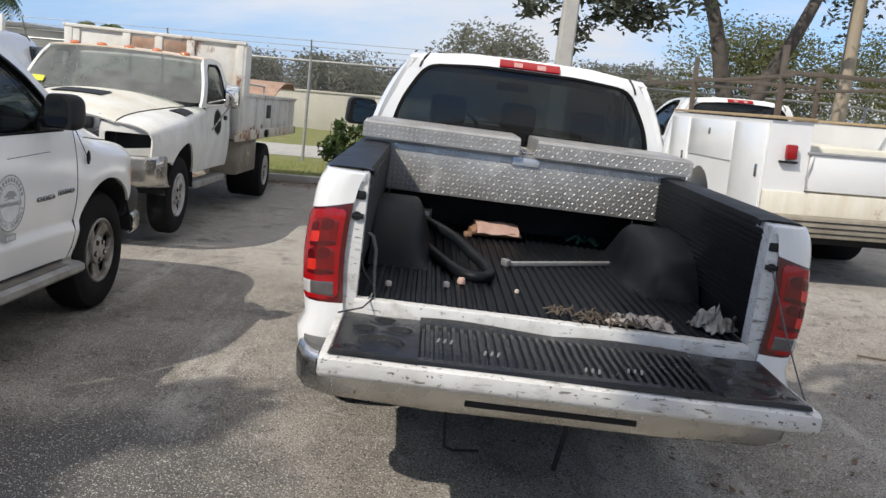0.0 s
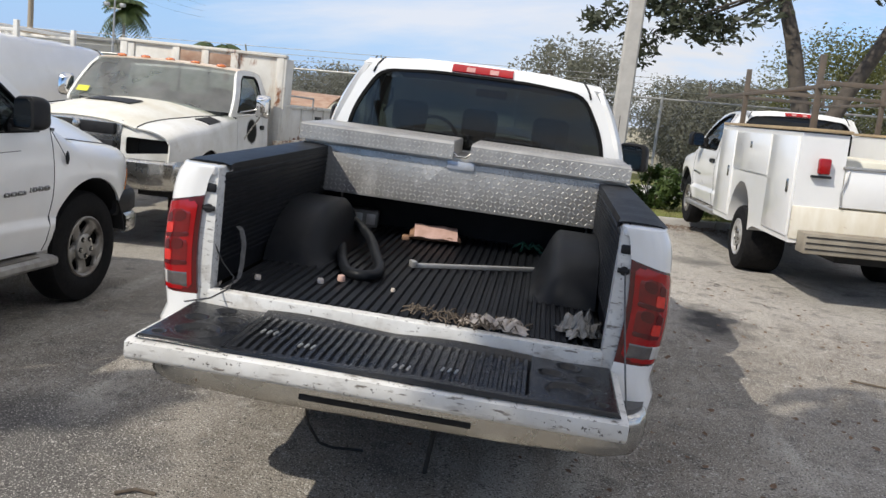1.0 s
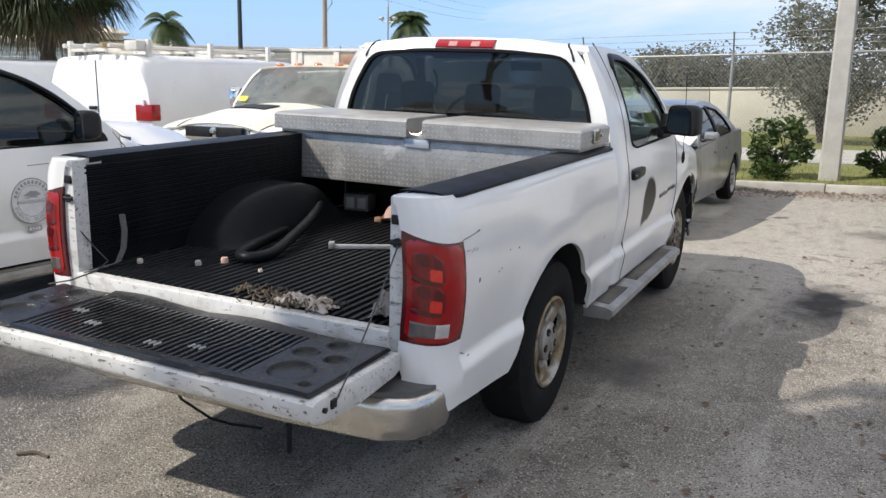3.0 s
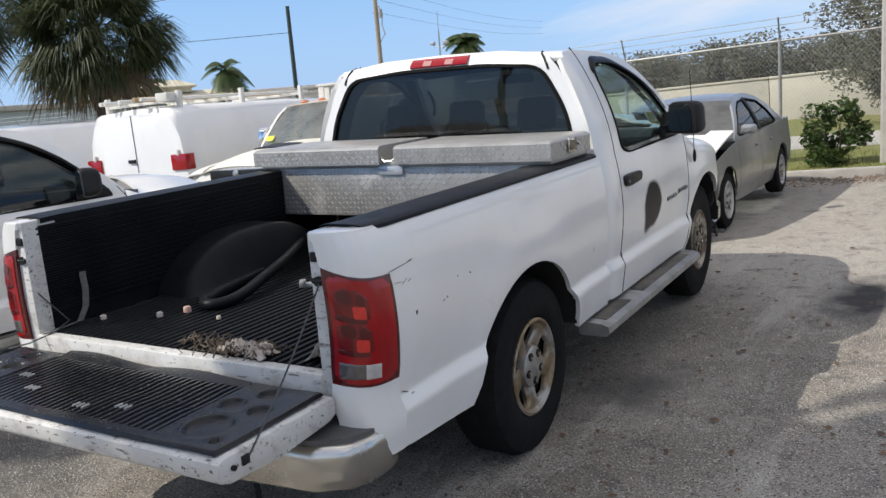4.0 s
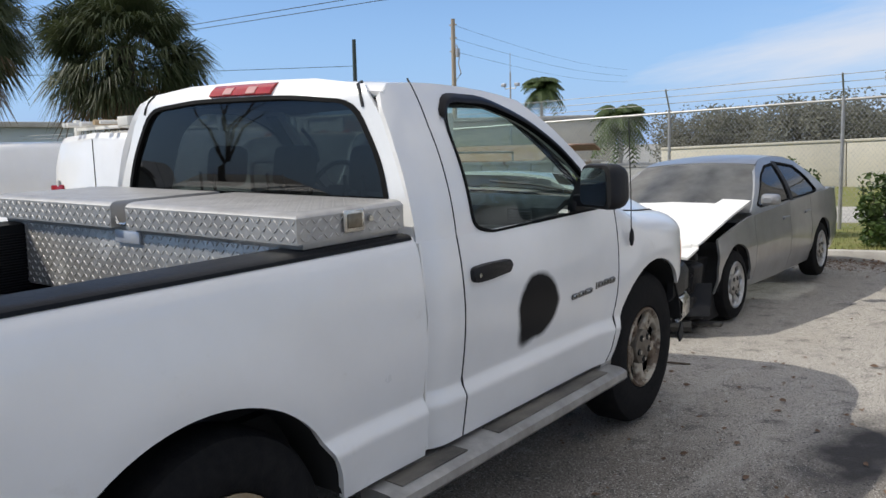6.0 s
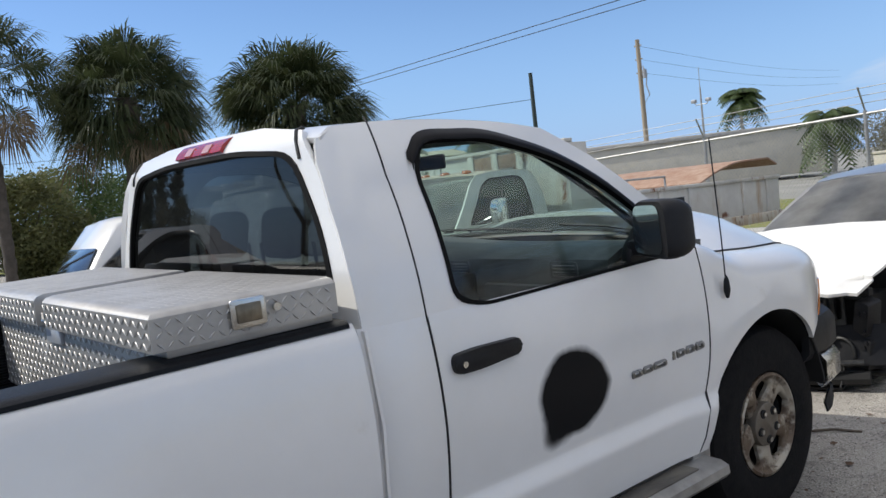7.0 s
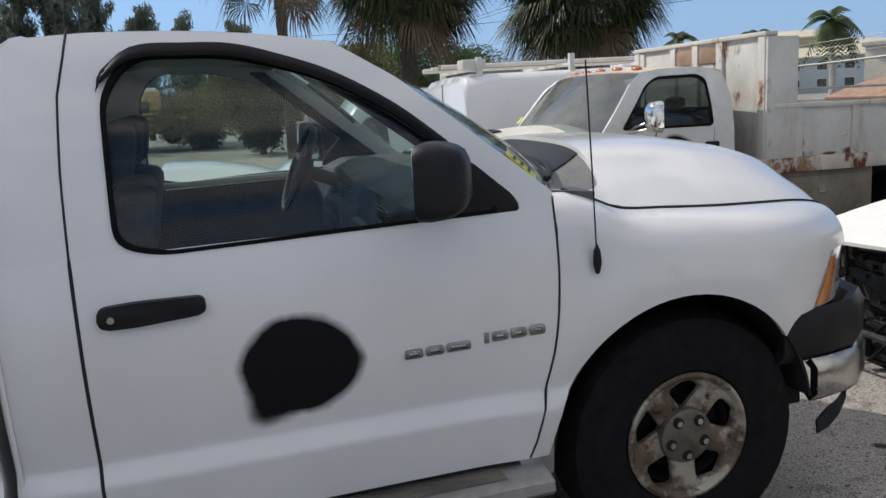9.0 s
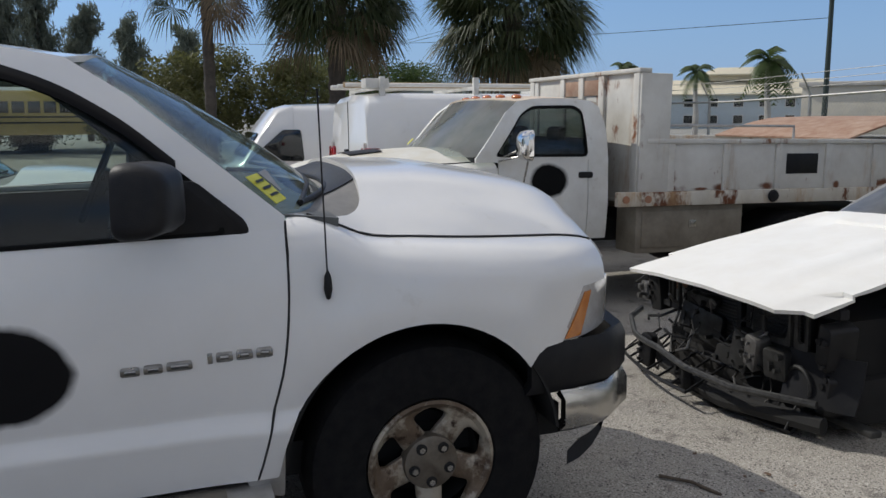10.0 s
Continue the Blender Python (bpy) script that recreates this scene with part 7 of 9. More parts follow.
SW = 0.0, 2.72
belt = curve([(-0.95, 0.98), (0, 0.985), (1.0, 0.955), (2.0, 0.915), (2.4, 0.90), (3.0, 0.80), (3.4, 0.70)])
for s in (1, -1):
    low = curve([(-0.9, 0.32), (-0.5, 0.26), (0.5, 0.23), (2.2, 0.23), (3.2, 0.30), (3.4, 0.42)])
    zb = lambda y: max(bow(y, SW[0], 0.37, 0.37, 0.31, low(y)), bow(y, SW[1], 0.38, 0.38, 0.31, low(y)))
    panel(sedan, "rear_quarter", stations(-0.92, 0.42, 0.05, ((0.0, 0.37),)), zb, belt, sed_x, s, silver)
    for y0, y1 in ((0.428, 1.16), (1.168, 2.22)):
        dr = panel(sedan, "door", stations(y0, y1, 0.08), zb, belt, sed_x, s, silver)
        bm = bmesh.new()
        hx = sed_x(y0 + 0.12, 0.80)
        box(bm, min(s * (hx - 0.005), s * (hx + 0.022)), max(s * (hx - 0.005), s * (hx + 0.022)), y0 + 0.06, y0 + 0.24, 0.785, 0.815, 0.008)
        part("door_handle", bm, silver, dr)
    panel(sedan, "front_wing", stations(2.228, 3.12, 0.05, ((2.72, 0.38),)), zb, belt, sed_x, s, silver, lab="crumpled silver front wing" if s < 0 else "")
    for yc in SW:
        wheel(sedan, s * 0.875, yc, 0.315, 0.315, s, 0.205, 0.20, alloy_bright, 7)
        bm = bmesh.new()
        rows = [[(s * xx, yc + 0.385 * math.cos(a), 0.31 + 0.385 * math.sin(a)) for a in [math.pi * k / 16 for k in range(17)]] for xx in (0.5, 0.86)]
        grid(bm, rows)
        part("inner_arch", bm, dark, sedan)
    if s > 0:
        continue
    bm = bmesh.new()
    vr = []
    for dy, k in ((0.0, 1.0), (0.05, 1.0), (0.10, 0.8), (0.13, 0.45)):
        vr.append([(s * (0.955 + p[0] * k), 1.98 + dy, 1.035 + p[1] * k) for p in rounded([(-0.09, -0.055), (-0.08, 0.06), (0.085, 0.05), (0.09, -0.05)], 0.04, 4)])
    q = grid(bm, vr, close=True)
    bm.faces.new(q[-1]), bm.faces.new(q[0][::-1])
    part("wing_mirror", bm, silver, sedan)
fr = [(-0.42, 0.95), (-0.36, 1.02), (-0.05, 1.20), (0.20, 1.34), (0.5, 1.405), (0.9, 1.42), (1.25, 1.40), (1.55, 1.31), (1.95, 1.08), (2.20, 0.93), (2.20, 0.90), (0.8, 0.90), (-0.42, 0.93)]
dlo = rounded([(-0.02, 1.00), (0.14, 1.16), (0.35, 1.30), (0.8, 1.355), (1.22, 1.335), (1.5, 1.25), (1.98, 0.985), (1.9, 0.955), (0.1, 0.975)], 0.03, 3)
greenhouse(sedan, fr, dlo, (0.85, 1.14), sed_up, silver, tint, ((1.42, 1.36), (2.22, 0.925), 0.10, 0.22), ((0.20, 1.34), (-0.45, 0.99), -0.05, -0.06), [(0.20, 1.34), (0.5, 1.405), (0.9, 1.42), (1.25, 1.40), (1.42, 1.36)], ((0.93, 0.95), (0.88, 1.37), 0.05), sed_screen)
bm = bmesh.new()
rows = [[(u * w, y + 0.05 * u * u * (y < -0.9), z + 0.02 * (1 - u * u)) for u in [j / 6 for j in range(-6, 7)]] for y, z, w in ((-0.42, 0.985, 0.83), (-0.7, 0.99, 0.80), (-0.93, 0.975, 0.76), (-0.96, 0.80, 0.775), (-0.97, 0.5, 0.775), (-0.92, 0.30, 0.75))]
grid(bm, rows)
thick(bm, 0.02, (0, -0.5, 1))
part("boot", bm, silver, sedan)
bm = bmesh.new()
rows = []
for k in range(15):
    f = k / 14
    y = lerp(2.20, 3.84, f)
    rows.append([(u * lerp(0.83, 0.84, f), y + 0.17 * (1 - u * u) * (1 if f < 0.2 else 0.35) - (0.12 if abs(u) > 0.9 and f > 0.85 else 0), lerp(0.99, 0.695, f ** 1.1) + 0.05 * (1 - u * u) + 0.035 * math.exp(-((u + 0.5) / 0.12) ** 2) * math.sin(f * 3) + (0.05 * (1 - f) if u < -0.7 else 0) + 0.012 * noise.noise(Vector((u * 3, f * 4, 2.2)))) for u in [j / 14 for j in range(-14, 15)]])
grid(bm, rows)
thick(bm, 0.022, (0, 0, 1))
part("bonnet", bm, matt_white, sedan, "bent primer-white bonnet lying loose")
# what the crash laid bare
LAID = set(sedan.children)
wreck = random.Random(5)
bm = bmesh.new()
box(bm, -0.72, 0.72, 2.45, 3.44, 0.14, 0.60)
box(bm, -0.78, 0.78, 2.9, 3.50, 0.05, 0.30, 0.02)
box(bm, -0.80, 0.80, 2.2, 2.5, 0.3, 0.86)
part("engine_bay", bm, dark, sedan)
for x0, x1 in ((-0.50, -0.02), (0.02, 0.50)):
    bm = bmesh.new()
    box(bm, x0, x1, 3.02, 3.10, 0.30, 0.62, 0.01)
    rd = part("radiator", bm, black_pl, sedan, "bare black radiator")
    for k in range(17):
        bm = bmesh.new()
        z = 0.325 + 0.017 * k
        box(bm, x0 + 0.03, x1 - 0.03, 3.098, 3.106, z, z + 0.006)
        part("fin", bm, wreck_grey if x0 < -0.1 else black_pl, rd)
# slam panel with two rounded openings over each lamp place
for cx, mt in ((0.47, wreck_grey), (-0.60, wreck_grey)):
    bm = bmesh.new()
    for a0, a1 in ((cx - 0.15, cx + 0.06), (cx + 0.085, cx + 0.17)):
        ring(bm, rounded([(a0, 0.50), (a0, 0.69), (a1, 0.69), (a1, 0.50)], 0.01, 2), rounded([(a0 + 0.022, 0.53), (a0 + 0.018, 0.672), (a1 - 0.014, 0.672), (a1 - 0.018, 0.53)], 0.035, 4), ((a0 + a1) / 2, 0.60), lambda u, v: (u, 3.24 - 0.3 * (abs(u) - 0.4) ** 2, v), steps=1)
    thick(bm, 0.02, (0, 1, 0))
    part("lamp_carrier", bm, mt, sedan, "bare grey lamp carrier")
bm = bmesh.new()
box(bm, -0.78, 0.78, 3.10, 3.16, 0.655, 0.70, 0.01)
part("slam_panel", bm, black_pl, sedan)
bm = bmesh.new()
tube(bm, [(-0.86, 3.24, 0.44), (-0.80, 3.36, 0.41), (-0.62, 3.44, 0.355), (-0.50, 3.46, 0.345), (-0.30, 3.48, 0.345), (0.0, 3.50, 0.315), (0.35, 3.46, 0.30), (0.74, 3.25, 0.30)], 0.017, 8)
part("crash_bar", bm, wreck_bar, sedan, "bent bare metal crash bar")
bm = bmesh.new()
tube(bm, [(-0.80, 3.20, 0.27), (-0.4, 3.36, 0.24), (0.2, 3.40, 0.20), (0.76, 3.22, 0.21)], 0.04, 8)
part("lower_beam", bm, dark, sedan)
bm = bmesh.new()
rows = [[(x, 3.26 - 0.9 * (x - 0.5) ** 2 + 0.04 * math.sin(z * 9), z) for x in [lerp(0.52, 0.88, j / 8) for j in range(9)]] for z in (0.28, 0.36, 0.42, 0.50)]
grid(bm, rows)
thick(bm, 0.02, (0, 1, 0))
part("wheel_liner", bm, black_pl, sedan)
bits = (
    (-0.30, 3.16, 0.45, 0.16, 0.03, 0.085, wreck_grey, "cooler"), (-0.30, 3.15, 0.575, 0.12, 0.03, 0.03, wreck_grey, "hose_joint"),
    (-0.68, 3.20, 0.56, 0.05, 0.06, 0.10, dark, "bracket"), (-0.80, 3.22, 0.55, 0.05, 0.04, 0.06, wreck_lite, "lamp_bracket"),
    (0.20, 3.24, 0.42, 0.06, 0.06, 0.10, wreck_grey, "pump"), (0.33, 3.27, 0.44, 0.05, 0.05, 0.085, wreck_lite, "bracket"),
    (0.47, 3.24, 0.42, 0.07, 0.05, 0.07, wreck_grey, "washer_tank"), (0.05, 3.20, 0.36, 0.10, 0.06, 0.05, dark, "air_box"),
    (0.74, 3.14, 0.54, 0.05, 0.08, 0.10, black_pl, "lamp_shell"), (0.70, 3.10, 0.34, 0.09, 0.09, 0.09, black_pl, "liner_piece"),
    (-0.50, 3.42, 0.29, 0.05, 0.03, 0.09, black_pl, "tow_bracket"), (-0.05, 3.46, 0.25, 0.035, 0.03, 0.08, black_pl, "tow_bracket"),
    (-0.55, 3.15, 0.63, 0.05, 0.03, 0.03, rust, "latch_panel"))
for x, y, z, sx, sy, sz, mt, nm in bits:
    bm = bmesh.new()
    poly = rounded([(-sx, -sz * wreck.uniform(0.7, 1)), (-sx * wreck.uniform(0.6, 1), sz), (sx, sz * wreck.uniform(0.6, 1)), (sx * wreck.uniform(0.7, 1), -sz)], 0.02, 3)
    prism(bm, poly, -sy, sy, "y", 0.006)
    bmesh.ops.transform(bm, matrix=pose(x, y, z, wreck.uniform(-8, 8), wreck.uniform(-12, 12), wreck.uniform(-16, 16)), verts=bm.verts)
    for k in range(4):
        px, pz = wreck.uniform(-sx, sx) * 0.8, wreck.uniform(-sz, sz) * 0.8
        cyl(bm, wreck.uniform(0.006, 0.016), (x + px, y, z + pz), (x + px, y + sy + 0.025, z + pz), 8)
    part(nm, bm, mt, sedan)
for x, y, z, q in ((-0.47, 3.17, 0.57, 0.05), (-0.16, 3.18, 0.56, 0.04), (0.30, 3.30, 0.40, 0.035)):
    bm = bmesh.new()
    tube(bm, [(x - q * 0.5, y, z - q), (x - q * 0.4, y + 0.02, z + q * 0.6), (x + q * 0.2, y + 0.03, z + q), (x + q * 0.7, y + 0.01, z + q * 0.3)], 0.008, 8)
    part("hose", bm, wreck_lite, sedan)
for k in range(34):
    bm = bmesh.new()
    x0, z0 = wreck.uniform(-0.84, 0.78), wreck.uniform(0.30, 0.66)
    pts = [(x0, 3.12, z0)]
    for q in range(4):
        pts.append((pts[-1][0] + wreck.uniform(-0.10, 0.10), min(3.12 + 0.05 * (q + 1), 3.32), max(0.14, pts[-1][2] + wreck.uniform(-0.09, 0.06))))
    tube(bm, pts, wreck.uniform(0.003, 0.010), 6)
    part("loose_hose", bm, wreck.choice((cable, cable, black_pl, black_pl, wreck_grey, wreck_lite)), sedan)
bm = bmesh.new()
ring_pts = [(0.60 + 0.085 * math.cos(a), 3.24, 0.345 + 0.085 * math.sin(a)) for a in [2 * math.pi * k / 24 for k in range(25)]]
tube(bm, ring_pts, 0.010, 6)
part("fog_lamp_ring", bm, wreck_grey, sedan)
bm = bmesh.new()
cyl(bm, 0.075, (0.60, 3.18, 0.345), (0.60, 3.225, 0.345), 20)
part("fog_lamp", bm, black_pl, sedan)
# slatted undertray on the ground
bm = bmesh.new()
for f in (0.0, 1.0):
    tube(bm, [(x, 3.22 + 0.34 * f - 0.14 * (x / 0.8) ** 2, lerp(0.30, 0.22, f)) for x in [lerp(-0.86, 0.10, j / 10) for j in range(11)]], 0.010, 6)
ut_ = part("undertray", bm, black_pl, sedan, "broken black undertray hanging to the ground")
for k in range(7):
    bm = bmesh.new()
    x = lerp(-0.84, 0.06, k / 6)
    y = 3.22 - 0.14 * (x / 0.8) ** 2
    tube(bm, [(x - 0.05, y, 0.30), (x + 0.04, y + 0.34, 0.22)], 0.007, 6)
    part("slat", bm, black_pl, ut_)
bm = bmesh.new()
rows = [[(x, 3.20 + 0.16 * f - 0.14 * (x / 0.8) ** 2, lerp(0.22, 0.15, f)) for x in [lerp(-0.30, 0.60, j / 8) for j in range(9)]] for f in (0, 0.5, 1)]
grid(bm, rows)
thick(bm, 0.015, (0, 0, 1))
part("splash_shield", bm, black_pl, sedan)
bm = bmesh.new()
box(bm, 0.55, 0.95, 3.05, 3.12, 0.20, 0.23, 0.01)
part("loose_trim", bm, wreck_grey, sedan)

for o in sedan.children:
    if o not in LAID and not o.name.startswith("engine_bay"):
        o.matrix_basis = Matrix.Translation((0, 0.40, -0.154)) @ Matrix.Diagonal((-1.08, 1, 1.22, 1)) @ o.matrix_basis

# -- the utility truck --
util = thing("service_truck", "white service truck with side lockers and a brown top board", "truck", pose(4.18, 4.46, raised(4.18), 0, -1.83, 2.2))
for s in (1, -1):
    bm = bmesh.new()
    yq = [(0.0, 0.62), (0.0, 1.74), (3.3, 1.78), (3.3, 0.55), (2.46, 0.55)] + [(1.98 + 0.48 * math.cos(a), 0.55 + 0.55 * math.sin(a)) for a in [math.pi * k / 14 for k in range(1, 14)]] + [(1.50, 0.55), (1.3, 0.62)]
    prism(bm, yq, min(s * 0.64, s * 1.10), max(s * 0.64, s * 1.10), "x")
    lk = part("side_locker", bm, white, util, "white side locker with dents")
    for y0, y1, z0, z1 in ((0.06, 0.92, 0.68, 1.70), (0.98, 2.45, 1.24, 1.70), (2.52, 3.25, 0.62, 1.72)):
        bm = bmesh.new()
        box(bm, min(s * 1.098, s * 1.118), max(s * 1.098, s * 1.118), y0, y1, z0, z1, 0.006)
        dr = part("locker_door", bm, white, lk)
        bm = bmesh.new()
        box(bm, min(s * 1.115, s * 1.13), max(s * 1.115, s * 1.13), (y0 + y1) / 2 - 0.03 if y1 - y0 > 1 else y0 + 0.10, (y0 + y1) / 2 + 0.03 if y1 - y0 > 1 else y0 + 0.16, z1 - 0.18 if y1 - y0 > 1 else 1.12, z1 - 0.10 if y1 - y0 > 1 else 1.26, 0.006)
        part("latch", bm, chrome, dr)
    bm = bmesh.new()
    box(bm, min(s * 0.62, s * 1.12), max(s * 0.62, s * 1.12), -0.02, 3.25, 1.757, 1.790, 0.005, m=pose(0, 0, 0, 0.5, 0, 0))
    part("top_board", bm, ply_m, lk, "bare brown plywood top board")
    bm = bmesh.new()
    box(bm, s * 0.86 - 0.06, s * 0.86 + 0.06, -0.075, -0.005, 1.34, 1.50, 0.02)
    lp = part("rear_lamp", bm, red_lens, util, "square red rear lamp on a bracket")
    bm = bmesh.new()
    box(bm, s * 0.86 - 0.11, s * 0.86 + 0.08, -0.06, 0.0, 1.30, 1.325, 0.004)
    part("lamp_bracket", bm, black_pl, lp)
    bm = bmesh.new()
    rr = random.Random(3)
    tube(bm, [(s * 0.60, -0.03, 1.40), (s * 0.63, -0.05, 1.28), (s * 0.66, -0.04, 1.16), (s * 0.65, -0.05, 1.04)], 0.010, 5)
    part("tailgate_chain", bm, galv, util)
    wheel(util, s * 1.08, 1.98, 0.40, 0.40, s, 0.22, 0.5, steel_rim, 4)
bm = bmesh.new()
box(bm, -0.64, 0.64, 0.0, 3.3, 0.78, 0.86, 0.006)
part("bed_floor", bm, galv, util)
bm = bmesh.new()
box(bm, -0.63, 0.63, -0.03, 0.02, 1.02, 1.42, 0.01)
tg = part("tailgate", bm, white, util)
bm = bmesh.new()
box(bm, -0.66, 0.66, -0.05, 0.04, 1.41, 1.44, 0.006)
part("gate_cap", bm, galv, tg)
bm = bmesh.new()
box(bm, -1.10, 1.10, -0.015, 0.03, 0.66, 1.00, 0.008)
part("rear_apron", bm, rusty_cream, util, "rust-stained cream rear apron")
bm = bmesh.new()
box(bm, -1.02, 1.02, -0.26, -0.02, 0.55, 0.76, 0.012)
bp = part("step_bumper", bm, grey_beige, util, "beige ribbed step bumper")
for z in (0.60, 0.66, 0.72):
    bm = bmesh.new()
    box(bm, -1.0, 1.0, -0.268, -0.255, z - 0.006, z + 0.006)
    part("groove", bm, dark, bp)
bm = bmesh.new()
box(bm, -0.6, 0.6, 0.0, 6.3, 0.45, 0.62)
part("chassis", bm, dark, util)
bm = bmesh.new()
box(bm, -0.55, 0.55, 0.3, 3.2, 0.86, 1.50, 0.03)
part("cargo_box", bm, cream_m, util, "cream box standing in the service body")
rack = thing("ladder_rack", "dark brown welded steel ladder rack on the service body", "rack", pose(4.18, 4.46, raised(4.18), 0, -1.83, 2.2))
for s in (1, -1):
    for y in (0.35, 3.15):
        bm = bmesh.new()
        box(bm, s * 0.90 - 0.03, s * 0.90 + 0.03, y - 0.03, y + 0.03, 1.76, 2.55, 0.006)
        part("post", bm, brown_steel, rack)
    for z in (2.22,):
        bm = bmesh.new()
        box(bm, s * 0.90 - 0.025, s * 0.90 + 0.025, 0.1 if z > 2.2 else 0.35, 5.6 if z > 2.2 else 3.15, z - 0.02, z + 0.02, 0.004)
        part("rail", bm, brown_steel, rack)
for y in (0.35, 3.15, 5.4):
    bm = bmesh.new()
    box(bm, -0.92, 0.92, y - 0.025, y + 0.025, 2.24, 2.29, 0.004)
    part("cross_bar", bm, brown_steel, rack)
    for s in (1, -1):
        bm = bmesh.new()
        box(bm, s * 0.90 - 0.02, s * 0.90 + 0.02, y - 0.02, y + 0.02, 2.22, 2.44, 0.004)
        part("stop", bm, brown_steel, rack)
util_cab = pickup(pose(0, 2.67, 0.14), "cab", False, bed=(), mirrors=(1, -1), rear=False)
for o in list(util_cab.children):
    o.parent = util
    o.matrix_local = util_cab.matrix_basis @ o.matrix_basis
bpy.data.objects.remove(util_cab)

# -- vans --


def van(m, label, rackon=True, L=5.2, H=2.12, glassy=False, group=""):
    """A white panel van: y is towards its nose, from its back doors at 0."""
    t = thing("van", label, "van", m)
    bm = bmesh.new()
    secs = [(0.0, 0.90, 0.98, 0.80, H - 0.10), (0.06, 0.93, 0.995, 0.84, H - 0.03), (0.4, 0.95, 1.0, 0.86, H), (2.5, 0.95, 1.0, 0.86, H), (3.5, 0.95, 1.0, 0.86, H - 0.03)]
    rows = []
    for y, wb, wm, wt, zt in secs:
        half = [(wb, 0.45), (wm, 0.75), (wm, 1.10), (lerp(wm, wt, 0.35), 1.55), (wt + 0.02, zt - 0.12), (wt - 0.05, zt - 0.03), (wt - 0.16, zt), (0, zt + 0.03)]
        rows.append([(x, y, z) for x, z in half] + [(-x, y, z) for x, z in half[-2::-1]])
    vr = grid(bm, rows)
    bm.faces.new(vr[0])
    part("body", bm, white, t)
    bm = bmesh.new()
    rows = []
    for y, zt, w in ((3.5, H - 0.03, 0.86), (3.75, H - 0.10, 0.84), (4.05, 1.75, 0.86), (4.35, 1.30, 0.93), (4.5, 1.18, 0.95), (5.0, 1.05, 0.93), (L, 0.92, 0.88)):
        half = [(0.95, 0.45), (1.0, 0.75), (0.99, min(1.1, zt - 0.06)), (lerp(0.98, w, 0.5), lerp(1.1, zt, 0.5) if zt > 1.2 else zt - 0.03), (w, zt - 0.06), (w - 0.06, zt), (0, zt + 0.03)]
        rows.append([(x, y, z) for x, z in half] + [(-x, y, z) for x, z in half[-2::-1]])
    vr = grid(bm, rows)
    bm.faces.new(vr[-1])
    part("nose", bm, white, t)
    for s in (1, -1):
        bm = bmesh.new()
        prism(bm, rounded([(3.35, 1.27), (3.40, 1.80), (3.70, 1.80), (4.28, 1.30)], 0.05, 3), min(s * 0.86, s * 0.985), max(s * 0.86, s * 0.985), "x", 0.006)
        part("cab_window", bm, dark_glass, t, "dark cab window")
        bm = bmesh.new()
        box(bm, s * 0.88 - 0.17, s * 0.88 + 0.125, -0.03, 0.14, 1.10, 1.32, 0.015)
        part("tail_lamp", bm, red_lens, t)
        for yc in (1.1, 4.2):
            wheel(t, s * 0.97, yc, 0.35, 0.35, s, 0.19, 0.2, steel_rim, 4)
        for y in (1.9, 3.3):
            bm = bmesh.new()
            box(bm, min(s * 0.985, s * 1.002), max(s * 0.985, s * 1.002), y - 0.004, y + 0.004, 0.55, 1.10)
            part("shut_line", bm, seam_mat, t)
    bm = bmesh.new()
    prism(bm, rounded([(-0.80, 1.30), (-0.72, 1.78), (0.72, 1.78), (0.80, 1.30)], 0.05, 3), 4.0, 4.05, "y", 0.004)
    ob = part("windscreen", bm, dark_glass, t)
    ob.matrix_local = Matrix.Translation((0, 4.20, 1.53)) @ Matrix.Rotation(radians(33), 4, "X") @ Matrix.Translation((0, -4.02, -1.54))
    bm = bmesh.new()
    box(bm, -0.004, 0.004, -0.008, 0.01, 0.6, H - 0.08)
    part("shut_line", bm, seam_mat, t)
    bm = bmesh.new()
    box(bm, -0.16, -0.02, -0.03, 0.0, 1.24, 1.29, 0.008)
    part("door_handle", bm, black_pl, t)
    for z in (0.8, 1.3):
        for s in (1, -1):
            bm = bmesh.new()
            cyl(bm, 0.02, (s * 0.86, -0.02, z), (s * 0.86, -0.02, z + 0.08), 8)
            part("hinge", bm, white_old, t)
    bm = bmesh.new()
    box(bm, -0.95, 0.95, -0.10, 0.0, 0.42, 0.56, 0.02)
    part("rear_bumper", bm, chrome, t)
    if rackon:
        rk = thing("roof_rack", "white roof rack with pipes and ladders", "rack", m)
        for y in (0.25, 1.5, 2.9):
            bm = bmesh.new()
            box(bm, -0.78, 0.78, y - 0.025, y + 0.025, H + 0.05, H + 0.09, 0.006)
            part("cross_bar", bm, white_old, rk)
            for s in (1, -1):
                bm = bmesh.new()
                box(bm, s * 0.74 - 0.03, s * 0.74 + 0.03, y - 0.035, y + 0.035, H - 0.04, H + 0.20, 0.006)
                part("post", bm, white_old, rk)
        for x, z, r in ((-0.45, 0.115, 0.03), (-0.35, 0.12, 0.025), (0.25, 0.12, 0.035), (0.40, 0.115, 0.025), (-0.05, 0.115, 0.03)):
            bm = bmesh.new()
            cyl(bm, r, (x, -0.15 + r, H + z), (x + 0.08, 3.4, H + z), 8)
            part("pipe", bm, white_old if r < 0.032 else ply_m, rk)
        bm = bmesh.new()
        box(bm, 0.50, 0.72, 0.05, 0.35, H + 0.06, H + 0.18, 0.01)
        part("clamp_box", bm, white_old, rk)
    return t


